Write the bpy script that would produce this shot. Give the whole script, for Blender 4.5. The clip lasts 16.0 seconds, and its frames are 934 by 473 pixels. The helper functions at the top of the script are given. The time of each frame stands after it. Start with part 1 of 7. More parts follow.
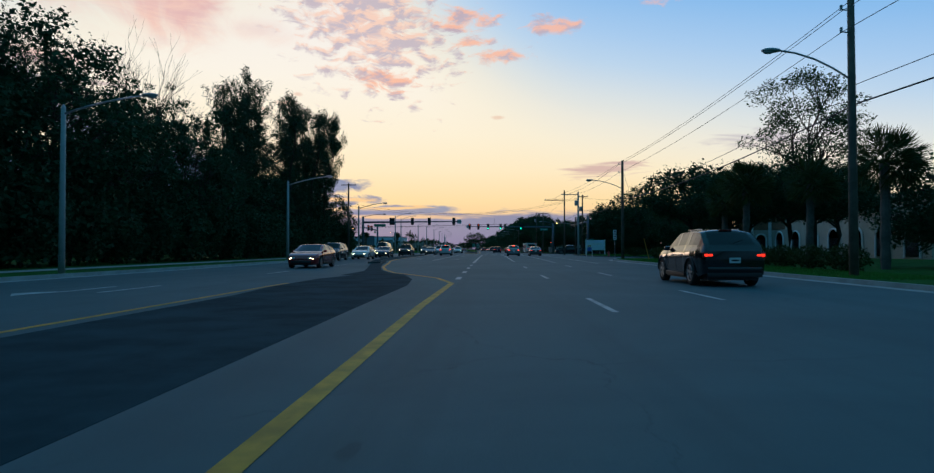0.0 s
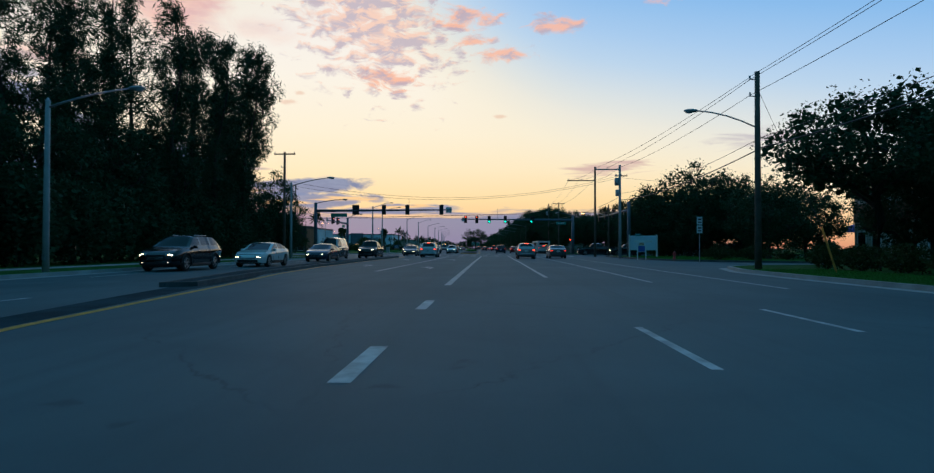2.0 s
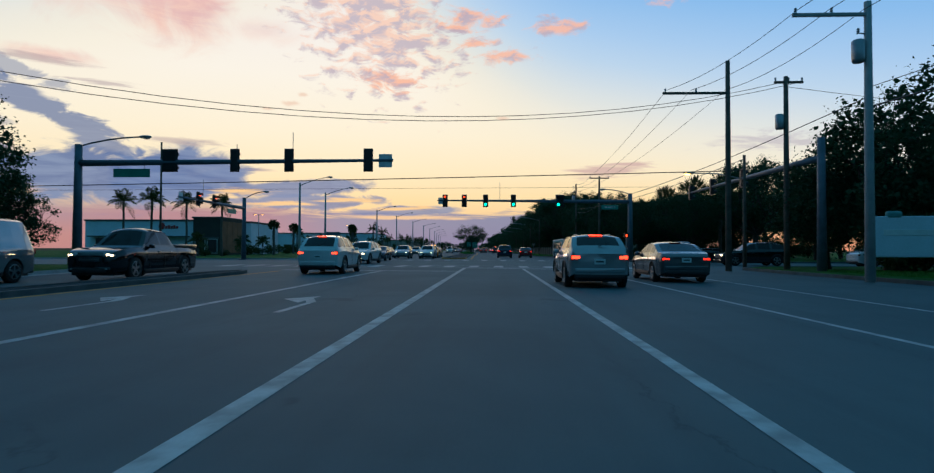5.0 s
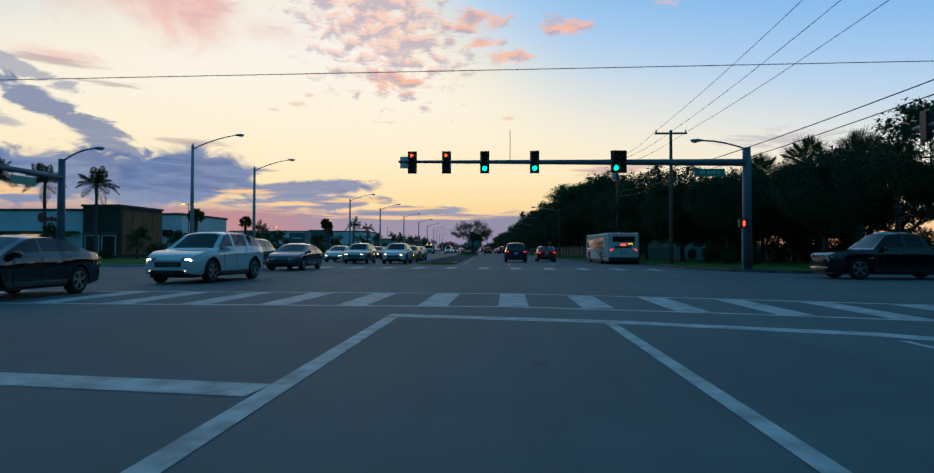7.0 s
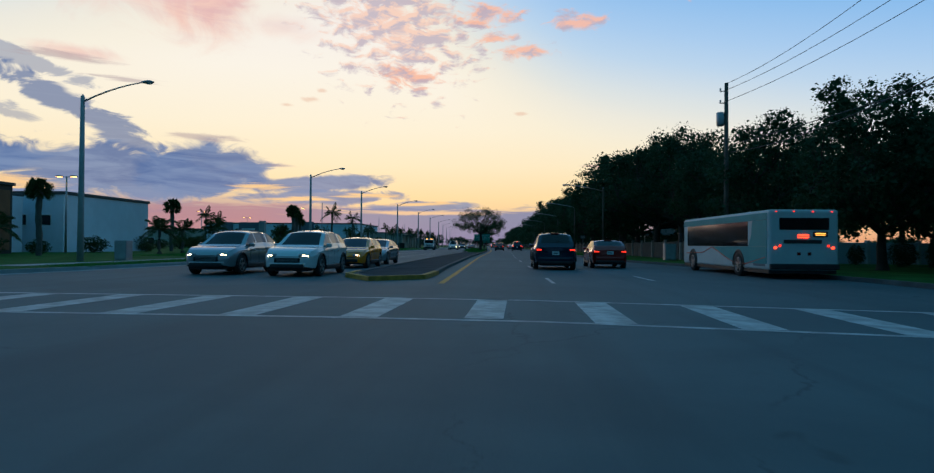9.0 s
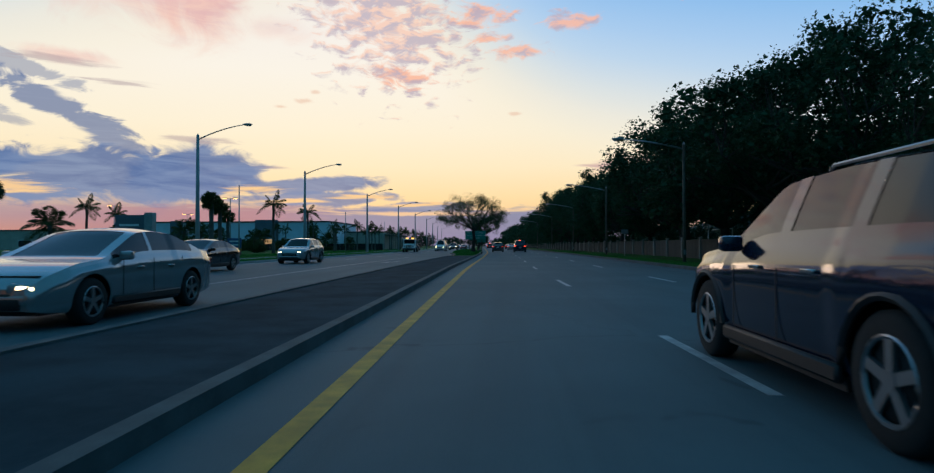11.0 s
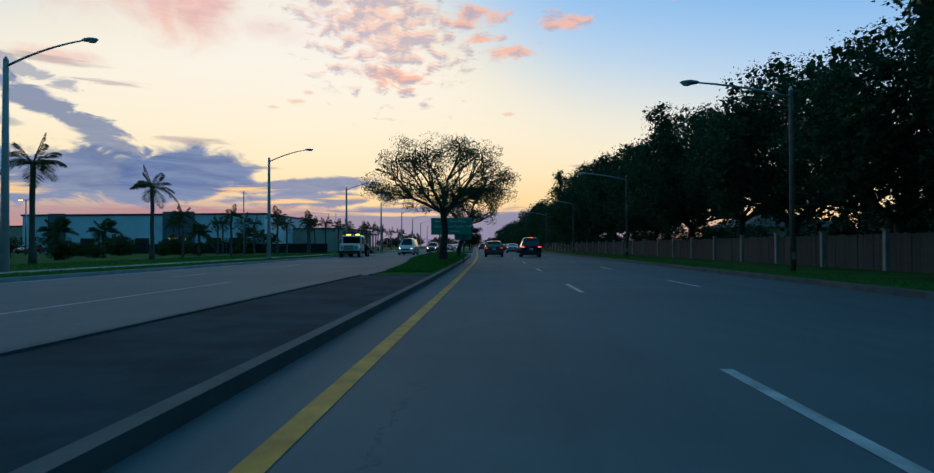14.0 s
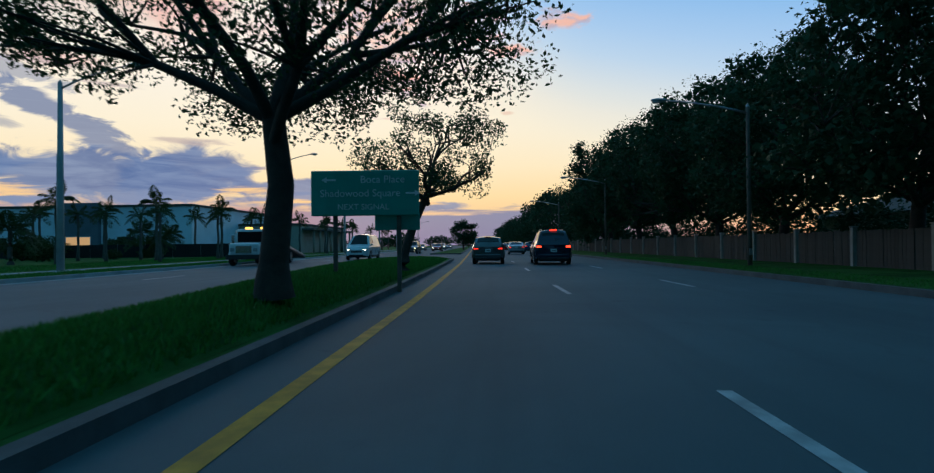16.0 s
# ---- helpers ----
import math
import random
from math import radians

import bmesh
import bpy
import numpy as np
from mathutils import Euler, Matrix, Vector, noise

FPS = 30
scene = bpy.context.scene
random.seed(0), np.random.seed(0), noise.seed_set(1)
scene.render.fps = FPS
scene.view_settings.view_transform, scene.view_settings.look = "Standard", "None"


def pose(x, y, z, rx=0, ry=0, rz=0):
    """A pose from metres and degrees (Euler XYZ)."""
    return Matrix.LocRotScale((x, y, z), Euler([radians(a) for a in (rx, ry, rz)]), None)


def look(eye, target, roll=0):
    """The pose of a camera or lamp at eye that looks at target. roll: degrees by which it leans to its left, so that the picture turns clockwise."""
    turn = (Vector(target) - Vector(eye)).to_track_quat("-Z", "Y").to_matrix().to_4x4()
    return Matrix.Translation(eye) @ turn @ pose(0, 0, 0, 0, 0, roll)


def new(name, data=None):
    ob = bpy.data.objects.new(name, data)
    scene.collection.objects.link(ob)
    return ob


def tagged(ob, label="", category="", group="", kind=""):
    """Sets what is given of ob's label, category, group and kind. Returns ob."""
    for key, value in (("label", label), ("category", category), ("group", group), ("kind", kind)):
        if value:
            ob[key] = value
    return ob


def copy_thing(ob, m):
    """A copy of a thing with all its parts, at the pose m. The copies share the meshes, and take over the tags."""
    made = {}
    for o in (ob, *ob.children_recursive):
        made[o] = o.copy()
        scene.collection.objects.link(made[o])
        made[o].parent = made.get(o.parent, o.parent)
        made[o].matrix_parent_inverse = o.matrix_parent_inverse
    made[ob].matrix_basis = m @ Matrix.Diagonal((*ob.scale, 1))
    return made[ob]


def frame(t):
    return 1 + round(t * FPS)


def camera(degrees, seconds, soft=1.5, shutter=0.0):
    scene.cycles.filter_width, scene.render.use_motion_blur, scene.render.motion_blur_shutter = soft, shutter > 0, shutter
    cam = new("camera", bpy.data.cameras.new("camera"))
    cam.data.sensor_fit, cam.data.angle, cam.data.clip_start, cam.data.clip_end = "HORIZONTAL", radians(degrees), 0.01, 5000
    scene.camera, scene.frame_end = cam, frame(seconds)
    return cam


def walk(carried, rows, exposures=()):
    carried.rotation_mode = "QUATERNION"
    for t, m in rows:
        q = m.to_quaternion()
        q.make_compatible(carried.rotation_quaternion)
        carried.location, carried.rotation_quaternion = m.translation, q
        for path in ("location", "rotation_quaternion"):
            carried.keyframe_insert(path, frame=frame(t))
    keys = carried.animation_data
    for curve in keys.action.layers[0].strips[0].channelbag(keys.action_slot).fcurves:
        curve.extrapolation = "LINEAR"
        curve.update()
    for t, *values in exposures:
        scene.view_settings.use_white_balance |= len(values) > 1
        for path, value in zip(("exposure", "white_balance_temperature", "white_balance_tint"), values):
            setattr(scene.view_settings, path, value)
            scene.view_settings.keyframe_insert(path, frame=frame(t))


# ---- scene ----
# ---- camera ----
EYE = 1.12
cam = camera(74.1, 16.0, soft=1.25, shutter=0.1)
ROUTE = [  # seconds, x, y, pitch, roll, yaw
    (0.0, 0.0, 0.0, 1.13, 0.01, 1.88),
    (0.5, 0.03, 7.33, 1.1, 0.0, 1.79),
    (1.0, 0.07, 14.7, 1.14, 0.19, 1.88),
    (1.5, 0.12, 22.1, 1.04, 0.01, 1.95),
    (2.0, 0.16, 29.62, 1.04, -0.11, 2.05),
    (2.5, 0.2, 37.13, 1.03, -0.33, 2.17),
    (3.0, 0.28, 44.62, 1.1, -0.4, 2.24),
    (3.5, 0.41, 52.04, 1.18, -0.37, 2.22),
    (4.0, 0.52, 59.31, 1.17, -0.42, 2.2),
    (4.2, 0.57, 62.18, 1.18, -0.34, 2.15),
    (6.3, 0.94, 90.71, 1.23, -0.02, 2.52),
    (6.5, 0.93, 93.39, 1.25, -0.06, 2.6),
    (7.0, 0.89, 100.07, 1.2, -0.15, 2.85),
    (7.5, 0.8, 106.69, 1.06, -0.26, 3.21),
    (8.0, 0.71, 113.29, 0.95, -0.26, 3.39),
    (8.5, 0.57, 119.8, 0.88, -0.39, 3.61),
    (9.0, 0.39, 126.18, 0.79, -0.43, 3.91),
    (9.2, 0.3, 128.77, 0.79, -0.36, 3.87),
    (11.3, -0.68, 155.96, 0.83, 0.27, 3.38),
    (11.5, -0.78, 158.55, 0.84, 0.34, 3.33),
    (12.0, -0.94, 165.02, 0.82, 0.31, 3.36),
    (12.5, -1.06, 171.5, 0.85, 0.31, 3.33),
    (13.0, -1.12, 177.93, 0.85, 0.34, 3.16),
    (13.5, -1.18, 184.35, 0.85, 0.38, 3.0),
    (14.0, -1.17, 190.77, 0.86, 0.24, 2.9),
    (14.5, -1.14, 197.16, 0.86, 0.36, 2.84),
    (15.0, -1.11, 203.5, 0.84, 0.52, 2.79),
    (15.5, -1.08, 209.85, 0.81, 0.68, 2.74),
    (16.0, -1.03, 216.09, 0.78, 0.62, 2.87),
]

walk(cam, [(t, pose(x, y, EYE, 90 + p, r, w)) for t, x, y, p, r, w in ROUTE])

# ---- light: dusk sky with a low glow ahead, a weak wide sun near the horizon ----
SUN_AZ, SUN_EL = 16.0, 2.0          # degrees left of straight ahead, degrees up
world = bpy.data.worlds.new("dusk")
scene.world = world
world.use_nodes = True


class Nodes:
    """Short hand for building node trees."""

    def __init__(self, tree):
        self.tree = tree
        tree.nodes.clear()

    def add(self, kind):
        return self.tree.nodes.new(kind)

    def put(self, socket, value):
        if isinstance(value, bpy.types.NodeSocket):
            self.tree.links.new(value, socket)
        elif value is not None:
            socket.default_value = value

    def math(self, op, a, b=None, c=None, clamp=False):
        node = self.add("ShaderNodeMath")
        node.operation, node.use_clamp = op, clamp
        for socket, value in zip(node.inputs, (a, b, c)):
            self.put(socket, value)
        return node.outputs[0]

    def step(self, value, lo, hi):
        node = self.add("ShaderNodeMapRange")
        node.interpolation_type, node.clamp = "SMOOTHSTEP", True
        self.put(node.inputs[0], value)
        node.inputs[1].default_value, node.inputs[2].default_value = lo, hi
        return node.outputs[0]

    def mix(self, factor, a, b, blend="MIX"):
        node = self.add("ShaderNodeMix")
        node.data_type, node.blend_type = "RGBA", blend
        self.put(node.inputs[0], factor)
        self.put(node.inputs[6], (*a, 1) if isinstance(a, tuple) else a)
        self.put(node.inputs[7], (*b, 1) if isinstance(b, tuple) else b)
        return node.outputs[2]

    def noise(self, vector, scale, detail=3.0, rough=0.55, warp=0.0):
        node = self.add("ShaderNodeTexNoise")
        self.put(node.inputs["Vector"], vector)
        node.inputs["Scale"].default_value = scale
        node.inputs["Detail"].default_value = detail
        node.inputs["Roughness"].default_value = rough
        node.inputs["Distortion"].default_value = warp
        return node.outputs[0]

    def combine(self, x, y, z):
        node = self.add("ShaderNodeCombineXYZ")
        for socket, value in zip(node.inputs, (x, y, z)):
            self.put(socket, value)
        return node.outputs[0]

    def ramp(self, value, stops):
        node = self.add("ShaderNodeValToRGB")
        self.put(node.inputs[0], value)
        e = node.color_ramp.elements
        while len(e) < len(stops):
            e.new(0.5)
        for el, (at, colour) in zip(e, stops):
            el.position, el.color = at, (*colour, 1)
        return node.outputs[0]


def srgb(r, g, b):
    return tuple(((v / 255 + 0.055) / 1.055) ** 2.4 if v > 10 else v / 255 / 12.92 for v in (r, g, b))


n = Nodes(world.node_tree)
way = n.add("ShaderNodeTexCoord").outputs["Generated"]
split = n.add("ShaderNodeSeparateXYZ")
n.put(split.inputs[0], way)
wx, wy, wz = split.outputs
az = n.math("MULTIPLY", n.math("ARCTAN2", n.math("MULTIPLY", wx, -1.0), wy), 57.2958)     # degrees, left is positive
el = n.math("MULTIPLY", n.math("ARCSINE", wz), 57.2958)
off = n.math("SUBTRACT", az, SUN_AZ)
# clear sky: cream and yellow over the glow, turning blue upwards and to the right along a slanting front
warm_sky = n.ramp(n.math("DIVIDE", el, 40.0, clamp=True), [
    (0.0, srgb(222, 150, 118)), (0.05, srgb(248, 200, 146)), (0.11, srgb(253, 222, 168)), (0.18, srgb(253, 234, 196)),
    (0.26, srgb(252, 240, 214)), (0.38, srgb(250, 243, 230)), (0.55, srgb(243, 238, 236)), (1.0, srgb(190, 206, 222))])
rise = n.math("MAXIMUM", n.math("ADD", az, 10.0), 0.0)
front = n.math("ADD", n.math("ADD", 15.4, n.math("MULTIPLY", az, 0.2)), n.math("MULTIPLY", n.math("MULTIPLY", rise, rise), 0.02))
front = n.math("MINIMUM", front, n.math("SUBTRACT", 33.0, n.math("MULTIPLY", az, 0.36)))
lift = n.math("SUBTRACT", el, front)
blue_sky = n.ramp(n.math("DIVIDE", n.math("ADD", lift, 10.0), 60.0, clamp=True), [
    (0.0, srgb(248, 232, 200)), (0.085, srgb(244, 236, 214)), (0.135, srgb(234, 232, 221)), (0.17, srgb(219, 226, 227)), (0.22, srgb(188, 213, 236)),
    (0.26, srgb(168, 203, 238)), (0.32, srgb(138, 188, 236)), (0.42, srgb(104, 168, 222)), (0.62, srgb(64, 140, 190)), (1.0, srgb(54, 130, 166))])
back_sky = n.ramp(n.math("DIVIDE", el, 60.0, clamp=True), [
    (0.0, srgb(44, 86, 108)), (0.1, srgb(52, 108, 138)), (0.4, srgb(54, 124, 160)), (1.0, srgb(54, 130, 166))])
side = n.math("ABSOLUTE", off)
clear = n.mix(n.step(lift, -9.0, 0.0), warm_sky, blue_sky)
clear = n.mix(n.step(side, 50.0, 120.0), clear, back_sky)


def patch(a0, e0, wa, we, tilt=0.0):
    """1 in the middle of an oval of the sky round (a0, e0), 0 at its rim, negative outside."""
    da, de = n.math("SUBTRACT", az, a0), n.math("SUBTRACT", el, e0)
    de = n.math("SUBTRACT", de, n.math("MULTIPLY", da, tilt))
    da, de = n.math("DIVIDE", da, wa), n.math("DIVIDE", de, we)
    return n.math("SUBTRACT", 1.0, n.math("SQRT", n.math("ADD", n.math("MULTIPLY", da, da), n.math("MULTIPLY", de, de))))


def cloud(mask, grain, ragged, lo, hi):
    return n.step(n.math("ADD", mask, n.math("MULTIPLY", n.math("SUBTRACT", grain, 0.5), ragged)), lo, hi)


def grain_of(across, up, seed, detail=6.0, warp=0.4, lift=0.0):
    return n.noise(n.combine(n.math("DIVIDE", az, across), n.math("DIVIDE", n.math("ADD", el, lift), up), seed), 1.0, detail, 0.6, warp)


wisps, streaks, bank_grain = grain_of(7.0, 1.3, 2.0, 7.0, 1.2), grain_of(9.0, 0.7, 9.0, 6.0, 0.8), grain_of(3.6, 1.5, 5.0, 8.0, 0.9)
puffs, puffs_low = grain_of(1.9, 0.85, 3.0, 4.0, 0.5), grain_of(1.9, 0.85, 3.0, 3.0, 0.5, 0.3)
haze, fine_wisps = grain_of(4.5, 3.2, 13.0, 5.0, 0.7), grain_of(5.0, 0.55, 17.0, 6.0, 1.0)
sky = clear
# pink haze, high at the left, ragged below
for a0, e0, wa, we, dense in ((34.0, 21.5, 10.5, 5.2, 0.78), (27.2, 19.6, 5.0, 4.6, 0.9), (43, 24, 8, 4, 0.7), (36.3, 14.6, 4.0, 0.9, 0.7), (20.5, 18.5, 4.0, 1.4, 0.35)):
    sky = n.mix(n.math("MULTIPLY", cloud(patch(a0, e0, wa, we), haze, 1.5, 0.02, 0.85), dense), sky, n.mix(n.step(wisps, 0.35, 0.65), srgb(243, 200, 186), srgb(226, 180, 180)))
# a field of small broken puffs overhead, rosy below and lilac grey above
rosy = n.mix(n.step(puffs_low, 0.42, 0.6), srgb(247, 204, 184), srgb(190, 176, 190))
high = cloud(patch(11.0, 20.5, 11.0, 8.6, 0.22), puffs, 2.6, 0.22, 0.8)
sky = n.mix(n.math("MULTIPLY", high, 0.84), sky, rosy)
warm_puff = n.mix(n.step(puffs_low, 0.44, 0.64), srgb(250, 186, 158), srgb(192, 172, 184))
for a0, e0, wa, we in ((-1.2, 17.4, 3.4, 1.1), (-6.2, 19.7, 4.0, 1.15), (-16.2, 21.6, 2.8, 1.0), (2.0, 20.5, 4.5, 1.4), (9.5, 15.2, 4.6, 1.3), (1.5, 18.6, 3.0, 0.7)):
    sky = n.mix(n.math("MULTIPLY", cloud(patch(a0, e0, wa, we), puffs, 2.2, 0.15, 0.8), 0.86), sky, warm_puff)
for a0, e0, wa, we in ((18.3, 12.8, 1.3, 0.35), (20.3, 12.2, 0.9, 0.25), (-1.0, 12.0, 0.9, 0.25), (17.2, 13.6, 0.7, 0.3)):
    sky = n.mix(n.math("MULTIPLY", cloud(patch(a0, e0, wa, we), puffs, 1.4, 0.1, 0.8), 0.6), sky, srgb(232, 192, 168))
# rose and violet air under the banks at the left
low_left = n.math("MULTIPLY", n.math("MULTIPLY", n.step(az, 12.0, 22.0), n.step(az, 75.0, 48.0)), n.step(n.math("ADD", el, n.math("MULTIPLY", streaks, -2.0)), 4.6, 1.2))
sky = n.mix(n.math("MULTIPLY", low_left, 0.85), sky, n.mix(n.step(el, 0.6, 3.2), srgb(198, 138, 128), srgb(158, 140, 164)))
# blue-grey banks above the left horizon: a heavy one, a slanting arm above it, and a thin tail towards the glow
for a0, e0, wa, we, tilt, rag, dense in ((34.8, 9.6, 8.5, 1.35, 0.5, 2.4, 0.8), (40.0, 13.6, 6.0, 0.8, 0.25, 2.4, 0.55), (43, 10.0, 5.0, 0.7, 0.1, 2.0, 0.5), (33.5, 5.5, 13.0, 2.9, 0.0, 1.5, 0.93), (27.0, 6.2, 6.5, 2.9, -0.04, 1.2, 0.96),
                                         (24.0, 6.4, 3.4, 0.55, -0.12, 1.7, 0.85), (17.8, 5.4, 8.0, 0.95, -0.06, 1.3, 0.92), (17.0, 4.2, 8.5, 0.8, -0.03, 1.5, 0.88), (8.0, 3.5, 7.0, 0.6, -0.02, 1.4, 0.85), (46, 6.4, 9, 2.4, 0.0, 1.2, 0.94)):
    m = cloud(patch(a0, e0, wa, we, tilt), bank_grain, rag, 0.06, 0.42)
    tone = n.mix(n.step(n.math("ADD", wisps, n.math("MULTIPLY", n.math("SUBTRACT", el, 6.0), 0.05)), 0.35, 0.7), srgb(116, 140, 180), srgb(82, 112, 162))
    sky = n.mix(n.math("MULTIPLY", m, dense), sky, tone)
# thin brown-grey wisps above the heavy bank
for a0, e0, wa, we in ((27.0, 9.0, 5.0, 0.5), (37.5, 14.2, 5.0, 0.5), (21.0, 6.9, 2.6, 0.25), (33, 13.0, 4.0, 0.4)):
    sky = n.mix(n.math("MULTIPLY", cloud(patch(a0, e0, wa, we), fine_wisps, 2.0, 0.2, 0.8), 0.6), sky, srgb(176, 158, 164))
# bright slits of clear air between the banks
for a0, e0, wa, we, tilt in ((22.5, 5.0, 3.6, 0.42, -0.05), (19.5, 4.0, 4.6, 0.28, -0.04), (13.5, 4.4, 4.6, 0.34, -0.03), (8.5, 3.7, 4.5, 0.3, -0.02), (40.5, 4.5, 4.6, 0.8, 0.06), (20.5, 2.6, 1.2, 0.12, 0.0), (16.6, 2.5, 0.8, 0.1, 0.0)):
    sky = n.mix(n.math("MULTIPLY", cloud(patch(a0, e0, wa, we, tilt), fine_wisps, 2.4, 0.12, 0.7), 0.9), sky, srgb(253, 208, 148))
# a long violet band on the horizon, its upper edge streaked
band = n.math("MULTIPLY", n.step(n.math("ADD", el, n.math("MULTIPLY", n.math("SUBTRACT", fine_wisps, 0.5), -2.0)), 3.6, 2.9), n.step(n.math("ABSOLUTE", n.math("SUBTRACT", az, 10.0)), 36, 16))
sky = n.mix(n.math("MULTIPLY", band, 0.86), sky, n.mix(n.step(az, 12, 24), srgb(104, 126, 172), srgb(176, 132, 146)))
sky = n.mix(n.math("MULTIPLY", n.math("MULTIPLY", cloud(patch(8.0, 2.9, 9.0, 0.28), fine_wisps, 1.6, 0.1, 0.6), 0.8), 1.0), sky, srgb(250, 206, 156))
# thin rosy streaks on the right
sky = n.mix(n.math("MULTIPLY", cloud(patch(-11, 7.2, 7, 1.1, -0.09), fine_wisps, 2.0, 0.3, 0.9), 0.8), sky, srgb(206, 170, 168))
sky = n.mix(n.math("MULTIPLY", cloud(patch(-24, 9.0, 9, 1.8), wisps, 2.4, 0.45, 1.0), 0.55), sky, srgb(178, 168, 184))
# below the horizon
sky = n.mix(n.step(el, 0.2, -1.0), sky, srgb(70, 76, 90))
nishita = n.add("ShaderNodeTexSky")
nishita.sky_type, nishita.sun_disc = "NISHITA", False
nishita.sun_elevation, nishita.sun_rotation = radians(SUN_EL), radians(-SUN_AZ)
low_light = n.add("ShaderNodeBackground")
n.put(low_light.inputs[0], nishita.outputs[0])
low_light.inputs[1].default_value = 0.003
shown = n.add("ShaderNodeBackground")
n.put(shown.inputs[0], sky)
shown.inputs[1].default_value = 1.0
total = n.add("ShaderNodeAddShader")
n.put(total.inputs[0], low_light.outputs[0])
n.put(total.inputs[1], shown.outputs[0])
n.put(n.add("ShaderNodeOutputWorld").inputs[0], total.outputs[0])

sun = new("sun", bpy.data.lights.new("sun", "SUN"))
sun.data.energy, sun.data.angle, sun.data.color = 0.12, radians(12), (1.0, 0.72, 0.5)
sun.matrix_world = look((-math.sin(radians(SUN_AZ)) * 100, math.cos(radians(SUN_AZ)) * 100, math.sin(radians(SUN_EL)) * 100), (0, 0, 0))


# ---- materials ----
def material(name, base, rough=0.7, vary=0.25, scale=3.0, fine=40.0, bump=0.0, metal=0.0, tint=None, per_piece=0.0, coat=0.0, gloss=0.5):
    """A surface with broad stains and fine grain, at real size."""
    m = bpy.data.materials.new(name)
    m.use_nodes = True
    q = Nodes(m.node_tree)
    at = q.add("ShaderNodeTexCoord").outputs["Object"]
    broad, grain = q.noise(at, scale, 5.0, 0.6), q.noise(at, fine, 3.0, 0.6)
    dark = tuple(c * (1 - vary) for c in base)
    light = tint or tuple(min(1.0, c * (1 + vary)) for c in base)
    colour = q.mix(q.step(broad, 0.3, 0.7), dark, light)
    colour = q.mix(q.math("MULTIPLY", grain, 0.45), colour, tuple(c * 0.6 for c in base))
    if per_piece:
        info = q.add("ShaderNodeObjectInfo").outputs["Random"]
        colour = q.mix(q.math("MULTIPLY", info, per_piece), colour, tuple(c * 0.4 for c in base))
    shader = q.add("ShaderNodeBsdfPrincipled")
    q.put(shader.inputs["Base Color"], colour)
    q.put(shader.inputs["Roughness"], q.math("ADD", rough - 0.08, q.math("MULTIPLY", grain, 0.16), clamp=True))
    shader.inputs["Metallic"].default_value = metal
    shader.inputs["Coat Weight"].default_value = coat
    shader.inputs["Specular IOR Level"].default_value = gloss
    if bump:
        b = q.add("ShaderNodeBump")
        b.inputs["Strength"].default_value, b.inputs["Distance"].default_value = 0.6, bump
        q.put(b.inputs["Height"], grain)
        q.put(shader.inputs["Normal"], b.outputs[0])
    q.put(q.add("ShaderNodeOutputMaterial").inputs[0], shader.outputs[0])
    return m


def glowing(name, colour, strength):
    m = bpy.data.materials.new(name)
    m.use_nodes = True
    q = Nodes(m.node_tree)
    e = q.add("ShaderNodeEmission")
    e.inputs[0].default_value, e.inputs[1].default_value = (*colour, 1), strength
    q.put(q.add("ShaderNodeOutputMaterial").inputs[0], e.outputs[0])
    return m


def leaf_material(name, base):
    m = bpy.data.materials.new(name)
    m.use_nodes = True
    q = Nodes(m.node_tree)
    island = q.add("ShaderNodeNewGeometry").outputs["Random Per Island"]
    at = q.add("ShaderNodeTexCoord").outputs["Object"]
    colour = q.mix(island, tuple(c * 0.55 for c in base), tuple(c * 1.35 for c in base))
    colour = q.mix(q.math("MULTIPLY", q.noise(at, 0.7), 0.5), colour, (base[0] * 1.3, base[1] * 0.9, base[2] * 0.6))
    shader = q.add("ShaderNodeBsdfPrincipled")
    q.put(shader.inputs["Base Color"], colour)
    shader.inputs["Roughness"].default_value = 0.7
    shader.inputs["Specular IOR Level"].default_value = 0.2
    shader.inputs["Transmission Weight"].default_value = 0.0
    through_leaf = q.add("ShaderNodeBsdfTranslucent")
    q.put(through_leaf.inputs[0], colour)
    both = q.add("ShaderNodeMixShader")
    both.inputs[0].default_value = 0.25
    q.put(both.inputs[1], shader.outputs[0])
    q.put(both.inputs[2], through_leaf.outputs[0])
    q.put(q.add("ShaderNodeOutputMaterial").inputs[0], both.outputs[0])
    return m




